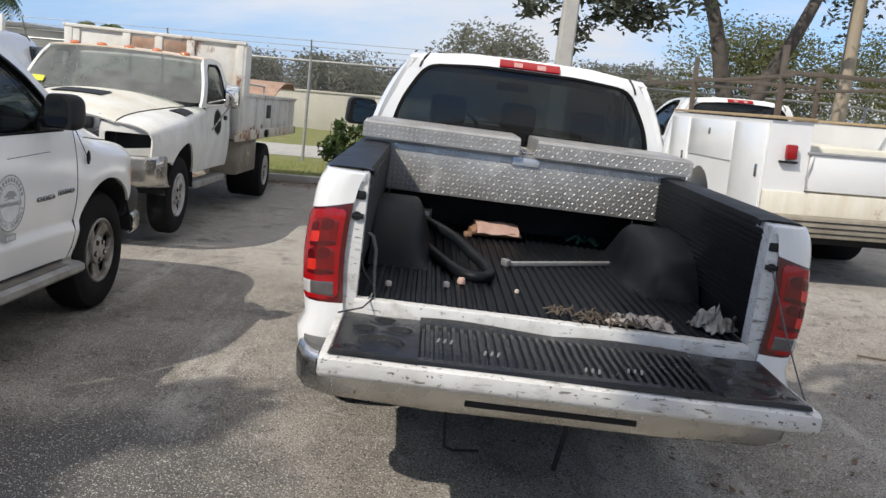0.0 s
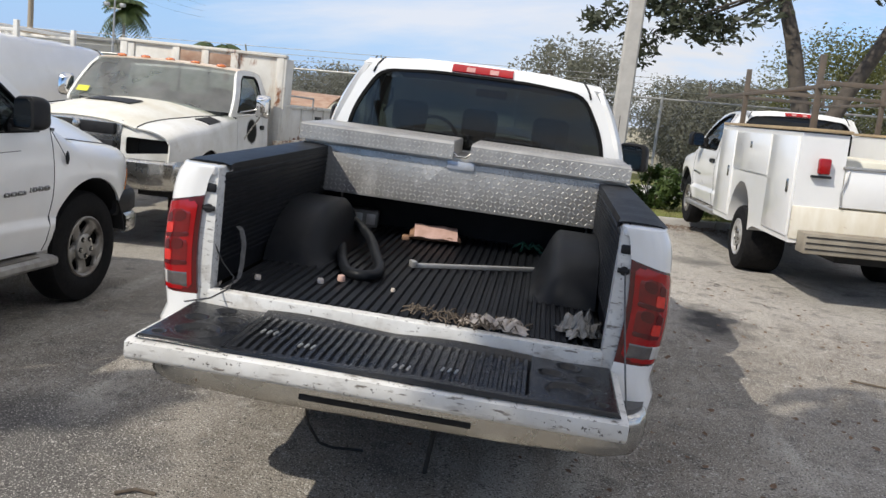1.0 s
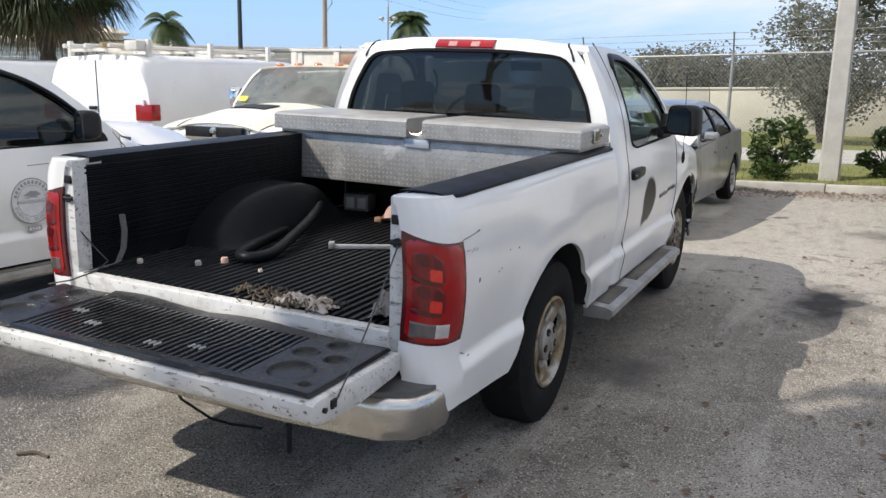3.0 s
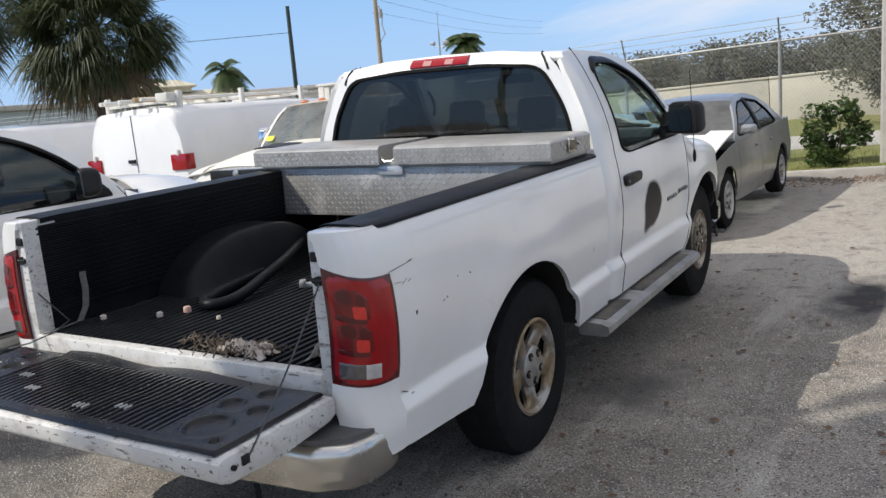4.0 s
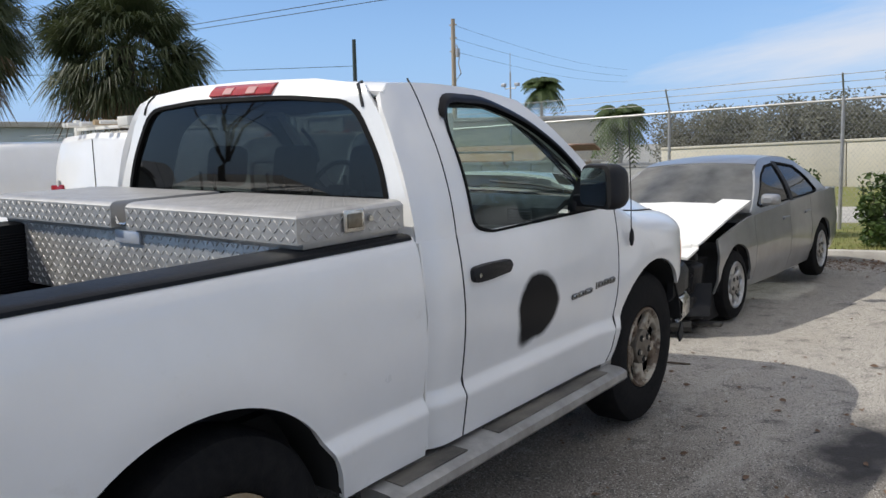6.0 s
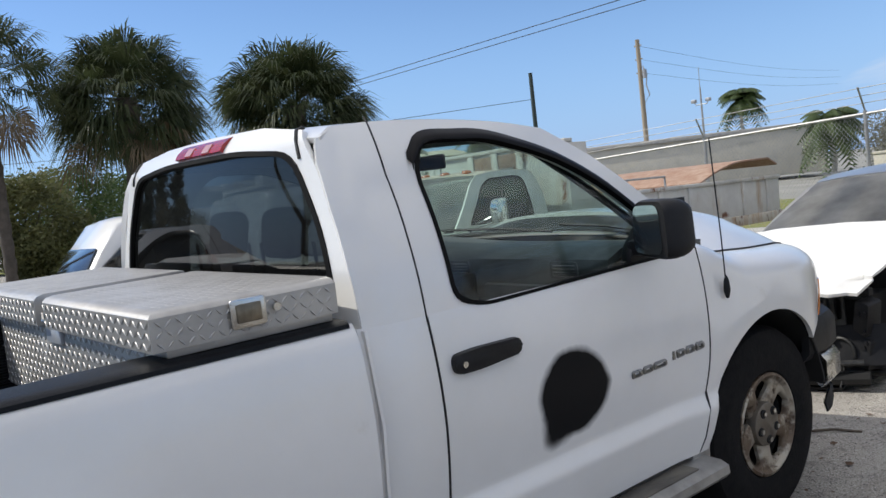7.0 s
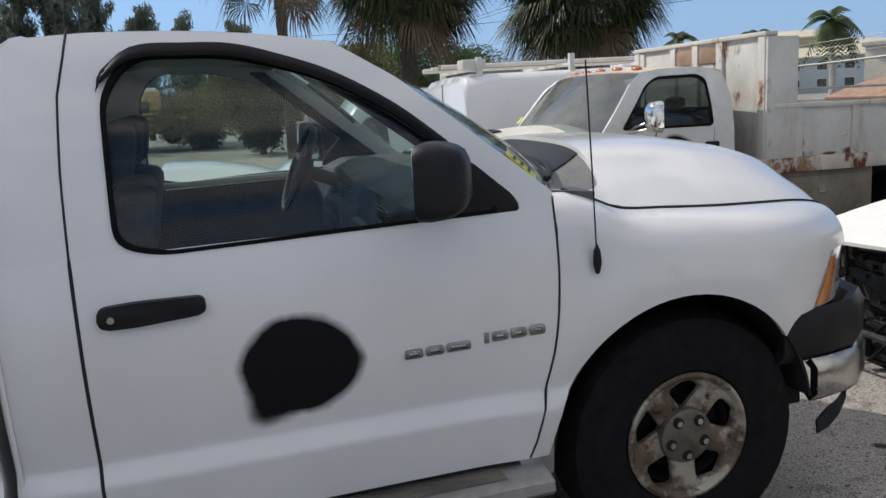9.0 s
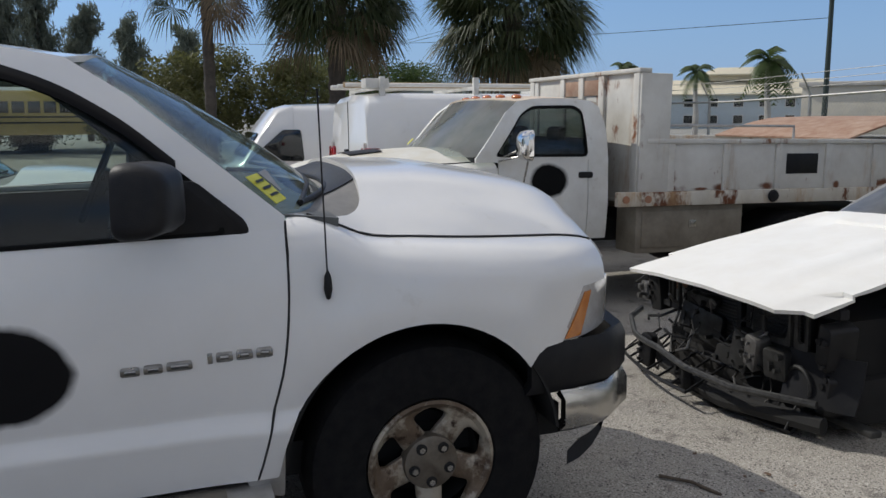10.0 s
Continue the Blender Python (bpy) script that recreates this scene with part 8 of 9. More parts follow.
van(pose(-7.30, 4.65, raised(-7.3) + 0.17, 0, -1.0, 1.0), "white panel van with a loaded roof rack, back doors shut", H=1.99, group="parked vans")
van(pose(-11.6, 8.0, raised(-11.6), 0, 0, 180), "white panel van with rust round its roof gutter", False, H=2.22)

# ---- stickers and writing ----


def words(text, size, mat, parent, m, name="lettering", label=""):
    cu = bpy.data.curves.new(name, "FONT")
    cu.body, cu.size, cu.align_x, cu.align_y, cu.extrude = text, size, "CENTER", "CENTER", 0.0006
    cu.materials.append(mat)
    ob = new(name, cu)
    ob.parent = parent
    ob.matrix_local = m
    return tagged(ob, label) if label else ob


def on_side(y, z, rot=0, off=0.004):
    """The pose of a flat sign on a pickup's right flank."""
    return Matrix.Translation((side_x(y, z) + off, y, z)) @ Matrix.Rotation(radians(90), 4, "Z") @ Matrix.Rotation(radians(90), 4, "X") @ Matrix.Rotation(radians(rot), 4, "Z")


seal_y, seal_z = 1.72, 0.90
for o in left_truck.children:
    if o.name.startswith("door") and o.data and sum(v.co.x for v in o.data.vertices) > 0:
        seal_door = o
bm = bmesh.new()
for r0, r1 in ((0.118, 0.124), (0.082, 0.085)):
    grid(bm, [[(r * math.cos(a), r * math.sin(a), 0.0) for a in [2 * math.pi * k / 48 for k in range(48)]] for r in (r0, r1)], close=True)
thick(bm, 0.001, (0, 0, 1))
seal = part("round_seal", bm, seal_grey, seal_door, "round grey seal on the door", m=on_side(seal_y, seal_z) @ Matrix.Scale(1.28, 4))
bm = bmesh.new()
grid(bm, [[(r * math.cos(a), r * math.sin(a), 0.0) for a in [2 * math.pi * k / 48 for k in range(48)]] for r in (0.001, 0.117)], close=True)
part("seal_disc", bm, seal_pale, seal, m=pose(0, 0, -0.0008))
words("MAINTENANCE", 0.026, seal_grey, seal, pose(0, -0.005, 0.0005))
for k, ch in enumerate("PUBLIC SCHOOLS"):
    a = radians(-90 + (k - 6.5) * 11.0)
    words(ch, 0.026, seal_grey, seal, Matrix.Translation((0.101 * math.cos(a), 0.101 * math.sin(a), 0.0005)) @ Matrix.Rotation(a + math.pi / 2, 4, "Z"))
for k in range(12):
    a = radians(90 + (k - 5.5) * 13)
    bm = bmesh.new()
    box(bm, -0.007, 0.007, -0.009, 0.009, 0, 0.001)
    part("writing_bar", bm, seal_grey, seal, m=Matrix.Translation((0.101 * math.cos(a), 0.101 * math.sin(a), 0)) @ Matrix.Rotation(a - math.pi / 2, 4, "Z"))
for p in (((-0.05, 0.03), (-0.01, 0.055), (0.03, 0.05), (0.055, 0.03), (0.02, 0.022)), ((-0.045, 0.015), (0.0, 0.03), (0.05, 0.012), (0.0, 0.018))):
    bm = bmesh.new()
    prism(bm, p, 0, 0.001, "z")
    part("seal_drawing", bm, seal_grey, seal)
bm = bmesh.new()
box(bm, -0.042, 0.042, -0.165, -0.135, 0, 0.001)
part("unit_tag", bm, seal_grey, seal)
for k in range(4):
    bm = bmesh.new()
    box(bm, -0.032 + 0.017 * k, -0.020 + 0.017 * k, -0.159, -0.141, 0.001, 0.002)
    part("writing_bar", bm, seal_pale, seal)
# rubbing line above it
seam(left_truck, dense([(1.72, 1.14), (2.2, 1.155)], 8), 1, side_x, 0.0025, "pinstripe")


def sticker(parent, a, b, c, mat, name="windscreen_sticker"):
    """A small flat sticker spanned from corner a by b and c."""
    bm = bmesh.new()
    a, b, c = Vector(a), Vector(b), Vector(c)
    grid(bm, [[a, b], [c, b + c - a]])
    thick(bm, 0.002, (1, 0.3, 1))
    return part(name, bm, mat, parent, "small yellow sticker")


def screen_pt(u, f, off=0.006):
    y = lerp(1.915 + 0.10 * (1 - u * u), 2.51 + 0.27 * (1 - u * u), f)
    z = lerp(1.83 + 0.03 * (1 - u * u), 1.30, f) + 0.03 * math.sin(math.pi * f)
    return Vector((u * (cab_x(lerp(1.815, 1.315, f)) - 0.02), y + off * 0.7, z + off))


st = sticker(truck, screen_pt(0.80, 0.80), screen_pt(0.92, 0.80), screen_pt(0.80, 0.94), sticker_y)
for k in range(3):
    f = 0.83 + 0.035 * k
    bm = bmesh.new()
    grid(bm, [[screen_pt(0.82, f, 0.009), screen_pt(0.90, f, 0.009)], [screen_pt(0.82, f + 0.012, 0.009), screen_pt(0.90, f + 0.012, 0.009)]])
    part("writing_bar", bm, black_pl, st)
sticker(truck, screen_pt(0.68, 0.80), screen_pt(0.78, 0.80), screen_pt(0.68, 0.90), seal_grey, "faded_sticker")
bm = bmesh.new()
grid(bm, [[(0.86, 1.41, 1.46), (0.70, 1.45, 1.46)], [(0.86, 1.47, 1.40), (0.70, 1.51, 1.40)]])
thick(bm, 0.002, (0, 1, 1))
part("windscreen_sticker", bm, sticker_y, dump, "yellow sticker in the windscreen corner")
# wipers
for t_ in (truck, left_truck):
    for x0, x1 in ((0.70, 0.10), (0.0, -0.62)):
        bm = bmesh.new()
        u0, u1 = x0 / 0.9, x1 / 0.9
        tube(bm, [screen_pt(u0, 0.99, 0.02), screen_pt(lerp(u0, u1, 0.5), 0.95, 0.022), screen_pt(u1, 0.93, 0.02)], 0.008, 6)
        part("wiper", bm, black_pl, t_)

# ---- ground and surroundings ----
KERB = 10.56
bm = bmesh.new()
box(bm, -600, 600, -600, 600, -1.5, -0.42)
tagged(part("ground", bm, asphalt_far, smooth=0), "grey ground reaching to the horizon", "ground", kind="structure")
bm = bmesh.new()
yard_x = [-70, -45, -20] + [-14 + 0.5 * k for k in range(57)] + [20, 45, 70]
rows = [[(x, y, raised(x)) for x in yard_x] for y in (-60, -40, -8, -4, 0, 4, 8, KERB)]
grid(bm, rows)
tagged(part("yard", bm, asphalt, smooth=0), "sun-bleached worn asphalt yard with oil stains and dark patches", "pavement", kind="structure")
kerb = thing("kerb", "weathered concrete kerb along the yard", "kerb", kind="structure")
for k in range(40):
    bm = bmesh.new()
    x0 = -36 + 1.8 * k
    box(bm, 0.006, 1.794, KERB, KERB + 0.16, -0.08, 0.14 + 0.006 * math.sin(k * 2.3), 0.018)
    part("kerb_stone", bm, concrete, kerb, m=pose(x0, 0, raised(x0), 0, -math.degrees(math.atan2(raised(x0 + 1.8) - raised(x0), 1.8)), 0))
bm = bmesh.new()
rows = [[(x, y, 0.10 + raised(x) * (1 - 0.12 * (y - KERB) / 4.9) + 0.03 * noise.noise(Vector((x * 0.4, y * 0.6, 0)))) for x in [lerp(-60, 60, j / 80) for j in range(81)]] for y in (KERB + 0.15, 11.3, 12.2, 13.2, 14.2, 15.4)]
grid(bm, rows)
tagged(part("grass_verge", bm, grass_m), "dry yellow-green grass verge", "grass", kind="structure")
bm = bmesh.new()
grid(bm, [[(x, y, 0.10 + 0.85 * raised(x)) for x in [lerp(-80, 80, k / 160) for k in range(161)]] for y in (15.3, 17.4, 19.5)])
tagged(part("pavement", bm, concrete, smooth=0), "pale concrete pavement beyond the fence", "pavement", kind="structure")
bm = bmesh.new()
grid(bm, [[(x, y, 0.09 + 0.85 * raised(x) * (27 - y) / 7.5) for x in [lerp(-80, 80, k / 160) for k in range(161)]] for y in (19.5, 22.0, 24.5, 27.1)])
tagged(part("far_verge", bm, grass_m, smooth=0), "dry grass strip before the wall", "grass", kind="structure")
wall = thing("boundary_wall", "long beige rendered wall across the street", "wall", kind="structure")
for k in range(13):
    x0 = -8.7 + 6 * k
    rise = 0.85 * (raised(x0 + 6) - raised(x0))
    at = pose(x0, 0, 0.85 * raised(x0), 0, -math.degrees(math.atan2(rise, 6)), 0)
    bm = bmesh.new()
    box(bm, 0.01, 5.99, 27.0, 27.25, 0, 1.58, 0.02)
    part("wall_panel", bm, wallm, wall, m=at)
    bm = bmesh.new()
    box(bm, 0, 6, 26.96, 27.29, 1.58, 1.66, 0.02)
    part("coping", bm, wallm, wall, m=at)

# grass blades on the near verge
grng = random.Random(11)
vs, fs = [], []
for k in range(9000):
    x, y = grng.uniform(-7, 9), KERB + 0.2 + 3.3 * grng.random() ** 1.4
    a, h = grng.uniform(0, 6.28), grng.uniform(0.03, 0.09)
    w = 0.006
    dx, dy = w * math.cos(a), w * math.sin(a)
    b = len(vs)
    g = raised(x)
    vs += [(x - dx, y - dy, g + 0.08), (x + dx, y + dy, g + 0.08), (x + grng.uniform(-0.03, 0.03), y + grng.uniform(-0.03, 0.03), g + 0.10 + h)]
    fs.append((b, b + 1, b + 2))
me = bpy.data.meshes.new("grass_blades")
me.from_pydata(vs, [], fs)
me.materials.append(grass_m)
tagged(new("grass_blades", me), "short dry grass blades on the verge", "grass", kind="stuff")

# leaf litter along the kerb and loose bits over the yard
vs, fs = [], []


def litter(x, y, r, z=0.004):
    a = grng.uniform(0, 6.28)
    n = 5
    b = len(vs)
    tilt = grng.uniform(-0.35, 0.35)
    z += raised(x) + 0.002
    for k in range(n):
        t = a + 2 * math.pi * k / n
        q = r * grng.uniform(0.5, 1.1) * (1 if k % 2 else 0.6)
        vs.append((x + q * math.cos(t), y + q * math.sin(t), z + 0.003 + abs(tilt) * r * 0.6 * (1 + math.sin(t))))
    fs.append(tuple(range(b, b + n)))


for k in range(5200):
    x = grng.uniform(-6, 7)
    d = abs(grng.gauss(0, 0.42))
    litter(x, KERB - 0.01 - d, grng.uniform(0.012, 0.035), 0.002 + 0.03 * math.exp(-d * 5) * grng.random())
for k in range(520):
    litter(grng.uniform(-6, 9), grng.uniform(-4.5, 10), grng.uniform(0.006, 0.026))
for k in range(260):
    litter(grng.uniform(0.6, 3.4), grng.uniform(-1.5, 5), grng.uniform(0.010, 0.034))
me = bpy.data.meshes.new("leaf_litter")
me.from_pydata(vs, [], fs)
me.materials.append(litter_m)
tagged(new("leaf_litter", me), "dry brown leaves drifted along the kerb", "leaves", kind="stuff")
for x, y, rz, L in ((-0.97, -1.46, 20, 0.08), (3.1, 1.4, -25, 0.30), (0.6, 4.35, 30, 0.15)):
    bm = bmesh.new()
    tube(bm, [(-L, 0, 0.008), (0, 0.02, 0.014), (L, -0.01, 0.008)], 0.008, 6)
    ob = part("stick", bm, twig_m, None, m=pose(x, y, raised(x), 0, 0, rz))
    tagged(ob, "dark broken stick lying on the asphalt", "stick")


# -- plants --
def leaves_mesh(name, spots, size, mat, parent, rng, flat=0.5, long=1.6, label=""):
    """Many small leaf blades round given spots, as one mesh."""
    vs, fs = [], []
    for p, r, n in spots:
        for _ in range(n):
            while True:
                q = Vector((rng.uniform(-1, 1), rng.uniform(-1, 1), rng.uniform(-1, 1)))
                if q.length < 1:
                    break
            c = Vector(p) + q * r
            u = Vector((rng.gauss(0, 1), rng.gauss(0, 1), rng.gauss(0, 1) * flat)).normalized()
            v = u.cross(Vector((rng.gauss(0, 1), rng.gauss(0, 1), rng.gauss(0, 1)))).normalized()
            s = size * rng.uniform(0.6, 1.3)
            b = len(vs)
            vs += [c - u * s * long * 0.5, c + v * s * 0.4, c + u * s * long * 0.5 + Vector((0, 0, -0.15 * s)), c - v * s * 0.4]
            fs.append((b, b + 1, b + 2, b + 3))
    me = bpy.data.meshes.new(name)
    me.from_pydata([tuple(v) for v in vs], [], fs)
    me.materials.append(mat)
    ob = new(name, me)
    ob.parent = parent
    if label:
        tagged(ob, label)
    return ob


def limb(bm, a, b, r0, r1, rng, bend=0.12, n=6):
    a, b = Vector(a), Vector(b)
    L = (b - a).length
    off = Vector((rng.uniform(-1, 1), rng.uniform(-1, 1), rng.uniform(-0.4, 0.4))) * bend * L
    pts = [a.lerp(b, k / n) + off * math.sin(math.pi * k / n) for k in range(n + 1)]
    tube(bm, pts, r0, 9, taper=r1)


def broad_tree(x, y, h, spread, seed, label, mat=None, n=5200, size=0.11, trunk=0.16, clumps=34, low=0.45, group="", bare=0.0):
    rng = random.Random(seed)
    t = thing("tree", label, "tree", pose(x, y, raised(x)), group)
    bm = bmesh.new()
    fork = h * 0.30
    limb(bm, (0, 0, 0), (rng.uniform(-0.2, 0.2), rng.uniform(-0.2, 0.2), fork), trunk, trunk * 0.75, rng)
    spots = []
    for k in range(6):
        a = 2 * math.pi * k / 6 + rng.uniform(-0.4, 0.4)
        e = (spread * 0.6 * math.cos(a), spread * 0.6 * math.sin(a), h * rng.uniform(0.6, 0.85))
        limb(bm, (0, 0, fork * 0.95), e, trunk * 0.5, trunk * 0.14, rng)
        for q in range(3):
            e2 = (e[0] + rng.uniform(-1, 1) * spread * 0.35, e[1] + rng.uniform(-1, 1) * spread * 0.35, e[2] + rng.uniform(-0.05, 0.2) * h)
            limb(bm, e, e2, trunk * 0.13, trunk * 0.04, rng)
    part("trunk", bm, bark, t)
    for k in range(clumps):
        a, f = rng.uniform(0, 6.28), rng.random() ** 0.6
        z = lerp(low, 1.0, rng.random())
        w = spread * math.sqrt(max(0.05, 1 - ((z - 0.68) / 0.42) ** 2))
        spots.append(((w * f * math.cos(a), w * f * math.sin(a), z * h), spread * rng.uniform(0.16, 0.34), n // clumps))
    leaves_mesh("crown", spots, size, mat or leaf_tree, t, rng)
    return t


def bush(x, y, r, h, seed, n=2600):
    rng = random.Random(seed)
    t = thing("bush", "round dark-green shrub beside the kerb", "bush", pose(x, y, 0.06 + raised(x)), "shrubs along the kerb")
    bm = bmesh.new()
    for k in range(9):
        a = 2 * math.pi * k / 9
        limb(bm, (0.05 * math.cos(a), 0.05 * math.sin(a), 0), (r * 0.7 * math.cos(a), r * 0.7 * math.sin(a), h * rng.uniform(0.6, 0.95)), 0.014, 0.005, rng)
    part("stems", bm, bark, t)
    spots = []
    for k in range(30):
        a, z = rng.uniform(0, 6.28), rng.uniform(0.12, 0.92)
        w = r * (1 - abs(z - 0.5) * 0.9) * rng.uniform(0.35, 1.0)
        spots.append(((w * math.cos(a), w * math.sin(a), z * h), r * rng.uniform(0.2, 0.34), n // 30))
    leaves_mesh("leaves", spots, 0.062, leaf_m, t, rng, long=1.7)
    return t


bush(0.95, 11.75, 0.62, 1.05, 3)
bush(2.75, 12.4, 0.55, 0.85, 4)
bush(-0.9, 12.3, 0.75, 1.25, 5)
bush(3.7, 12.0, 0.6, 0.8, 6)
bush(-2.1, 11.6, 0.5, 1.1, 7)

# concrete lamp pole
pole = thing("concrete_pole", "tall square concrete utility pole behind the kerb", "pole", pose(1.80, 11.75, 0.02))
bm = bmesh.new()
rows = [[(sx * w, sy * w, z) for sx, sy in ((-1, -0.8), (-0.8, -1), (0.8, -1), (1, -0.8), (1, 0.8), (0.8, 1), (-0.8, 1), (-1, 0.8))] for w, z in ((0.165, 0.0), (0.155, 1.5), (0.14, 4.5), (0.12, 9.0))]
vr = grid(bm, rows, close=True)
bm.faces.new(vr[-1])
part("shaft", bm, concrete, pole)

# big tree at the kerb: forked trunk, drooping outer twigs
rng = random.Random(21)
bt = thing("tree", "large tree with a forked trunk and hanging grey-green leaves", "tree", pose(5.4, 12.3, 0.16))
bm = bmesh.new()
limb(bm, (0, 0, 0), (0.05, 0, 1.3), 0.30, 0.24, rng, 0.03)
limb(bm, (0.0, 0, 1.2), (-0.35, 0.1, 2.6), 0.19, 0.16, rng, 0.03)
limb(bm, (-0.35, 0.1, 2.55), (-0.95, 0.2, 4.4), 0.16, 0.12, rng, 0.05)
limb(bm, (0.05, 0, 1.2), (0.55, 0.0, 2.7), 0.17, 0.14, rng, 0.03)
limb(bm, (0.55, 0.0, 2.65), (1.25, -0.1, 4.4), 0.14, 0.11, rng, 0.05)
spots = []
for k in range(11):
    a = rng.uniform(0, 6.28)
    b0 = Vector((-0.95, 0.2, 4.4)) if k % 2 else Vector((1.25, -0.1, 4.4))
    e = b0 + Vector((1.9 * math.cos(a), 1.9 * math.sin(a), rng.uniform(0.2, 1.5)))
    limb(bm, b0, e, 0.07, 0.025, rng)
    for q in range(4):
        spots.append((e + Vector((rng.gauss(0, 0.7), rng.gauss(0, 0.7), rng.gauss(0, 0.5))), rng.uniform(0.35, 0.7), 90))
for tip in ((-2.9, -0.4, 3.45), (-3.5, 0.2, 3.2), (-2.3, -0.2, 3.35), (-3.2, -0.3, 3.75), (-4.0, 0.0, 3.6), (-1.9, 0.1, 3.6), (-2.6, 0.3, 3.9), (-3.6, 0.3, 4.0)):
    limb(bm, (-0.95, 0.2, 4.4), tip, 0.035, 0.008, rng, 0.08)
    spots += [(Vector(tip) + Vector((rng.gauss(0, 0.25), rng.gauss(0, 0.25), rng.uniform(-0.25, 0.3))), rng.uniform(0.2, 0.38), 60) for _ in range(4)]
part("trunk", bm, bark, bt)
leaves_mesh("crown", spots, 0.085, leaf_dark, bt, rng, long=2.2)

# greyish trees behind the wall and the fence
for x, y, h, sp, sd, mt in ((1.2, 22.5, 3.8, 2.0, 31, leaf_tree), (-4.5, 33, 2.75, 2.8, 32, leaf_tree), (-10, 36, 2.8, 2.8, 33, leaf_tree), (5.5, 25, 2.9, 2.4, 34, leaf_tree), (10.0, 24, 4.6, 3.0, 35, leaf_yel), (14.5, 22, 4.9, 3.0, 36, leaf_yel), (-1.0, 34, 2.6, 2.3, 38, leaf_tree), (8.0, 31, 3.3, 3.0, 39, leaf_tree)):
    broad_tree(x, y, h, sp, sd, "scrubby grey-green tree beyond the fence", mt, 14000 if y == 22.5 else 30000, 0.075 if y < 26 else 0.10, 0.12, 150, 0.20, "trees beyond the fence")


# -- palms --
def sabal(x, y, h, r, seed, label, n=62, girth=0.19):
    """A cabbage palm: a stout trunk and a round head of drooping fan leaves."""
    rng = random.Random(seed)
    t = thing("palm_tree", label, "palm tree", pose(x, y, 0), "cabbage palms")
    bm = bmesh.new()
    rows = []
    for k in range(int(h / 0.12)):
        z = k * 0.12
        w = girth * (1 + 0.1 * math.sin(k * 2.1) + (0.25 if z < 0.3 else 0) + (0.3 if z > h - 0.7 else 0))
        rows.append([(w * math.cos(a) * rng.uniform(0.95, 1.05), w * math.sin(a) * rng.uniform(0.95, 1.05), z) for a in [2 * math.pi * j / 12 for j in range(12)]])
    grid(bm, rows, close=True)
    part("trunk", bm, bark, t)
    for nm, mt, cnt, zlo, zhi in (("crown", frond_m, n, -0.66, 1.0), ("dead_fronds", frond_dry, n // 9, -0.9, -0.5)):
        vs, fs = [], []
        for _ in range(cnt):
            az = rng.uniform(0, 2 * math.pi)
            el = math.asin(lerp(zlo, zhi, rng.random()) * 0.98)
            d = Vector((math.cos(az) * math.cos(el), math.sin(az) * math.cos(el), math.sin(el)))
            base = Vector((0, 0, h - 0.1 - 0.16 * r * rng.random()))
            L = r * rng.uniform(0.42, 0.60)
            c = base + d * L + Vector((0, 0, -0.10 * L))
            side = d.cross(Vector((0, 0, 1)))
            side = side.normalized() if side.length > 0.01 else Vector((1, 0, 0))
            up = side.cross(d).normalized()
            tw = rng.uniform(-0.8, 0.8)
            side, up = side * math.cos(tw) + up * math.sin(tw), up * math.cos(tw) - side * math.sin(tw)
            b = len(vs)
            vs += [base + side * 0.015, base - side * 0.015, c - side * 0.010, c + side * 0.010]
            fs.append((b, b + 1, b + 2, b + 3))
            m_ = 30
            for k in range(m_):
                a = lerp(-1.75, 1.75, k / (m_ - 1)) + rng.uniform(-0.05, 0.05)
                ll = r * rng.uniform(0.36, 0.50) * (1 - 0.22 * abs(a))
                q = (d * math.cos(a) + side * math.sin(a)).normalized()
                mid = c + q * ll * 0.62 + up * 0.05 * ll
                tip = c + q * ll + Vector((0, 0, -ll * rng.uniform(0.18, 0.5)))
                w = q.cross(up).normalized() * 0.0125 * r / 1.4
                b = len(vs)
                vs += [c, mid + w, tip, mid - w]
                fs.append((b, b + 1, b + 2, b + 3))
        me = bpy.data.meshes.new(nm)
        me.from_pydata([tuple(v) for v in vs], [], fs)
        me.materials.append(mt)
        ob = new(nm, me)
        ob.parent = t
    return t


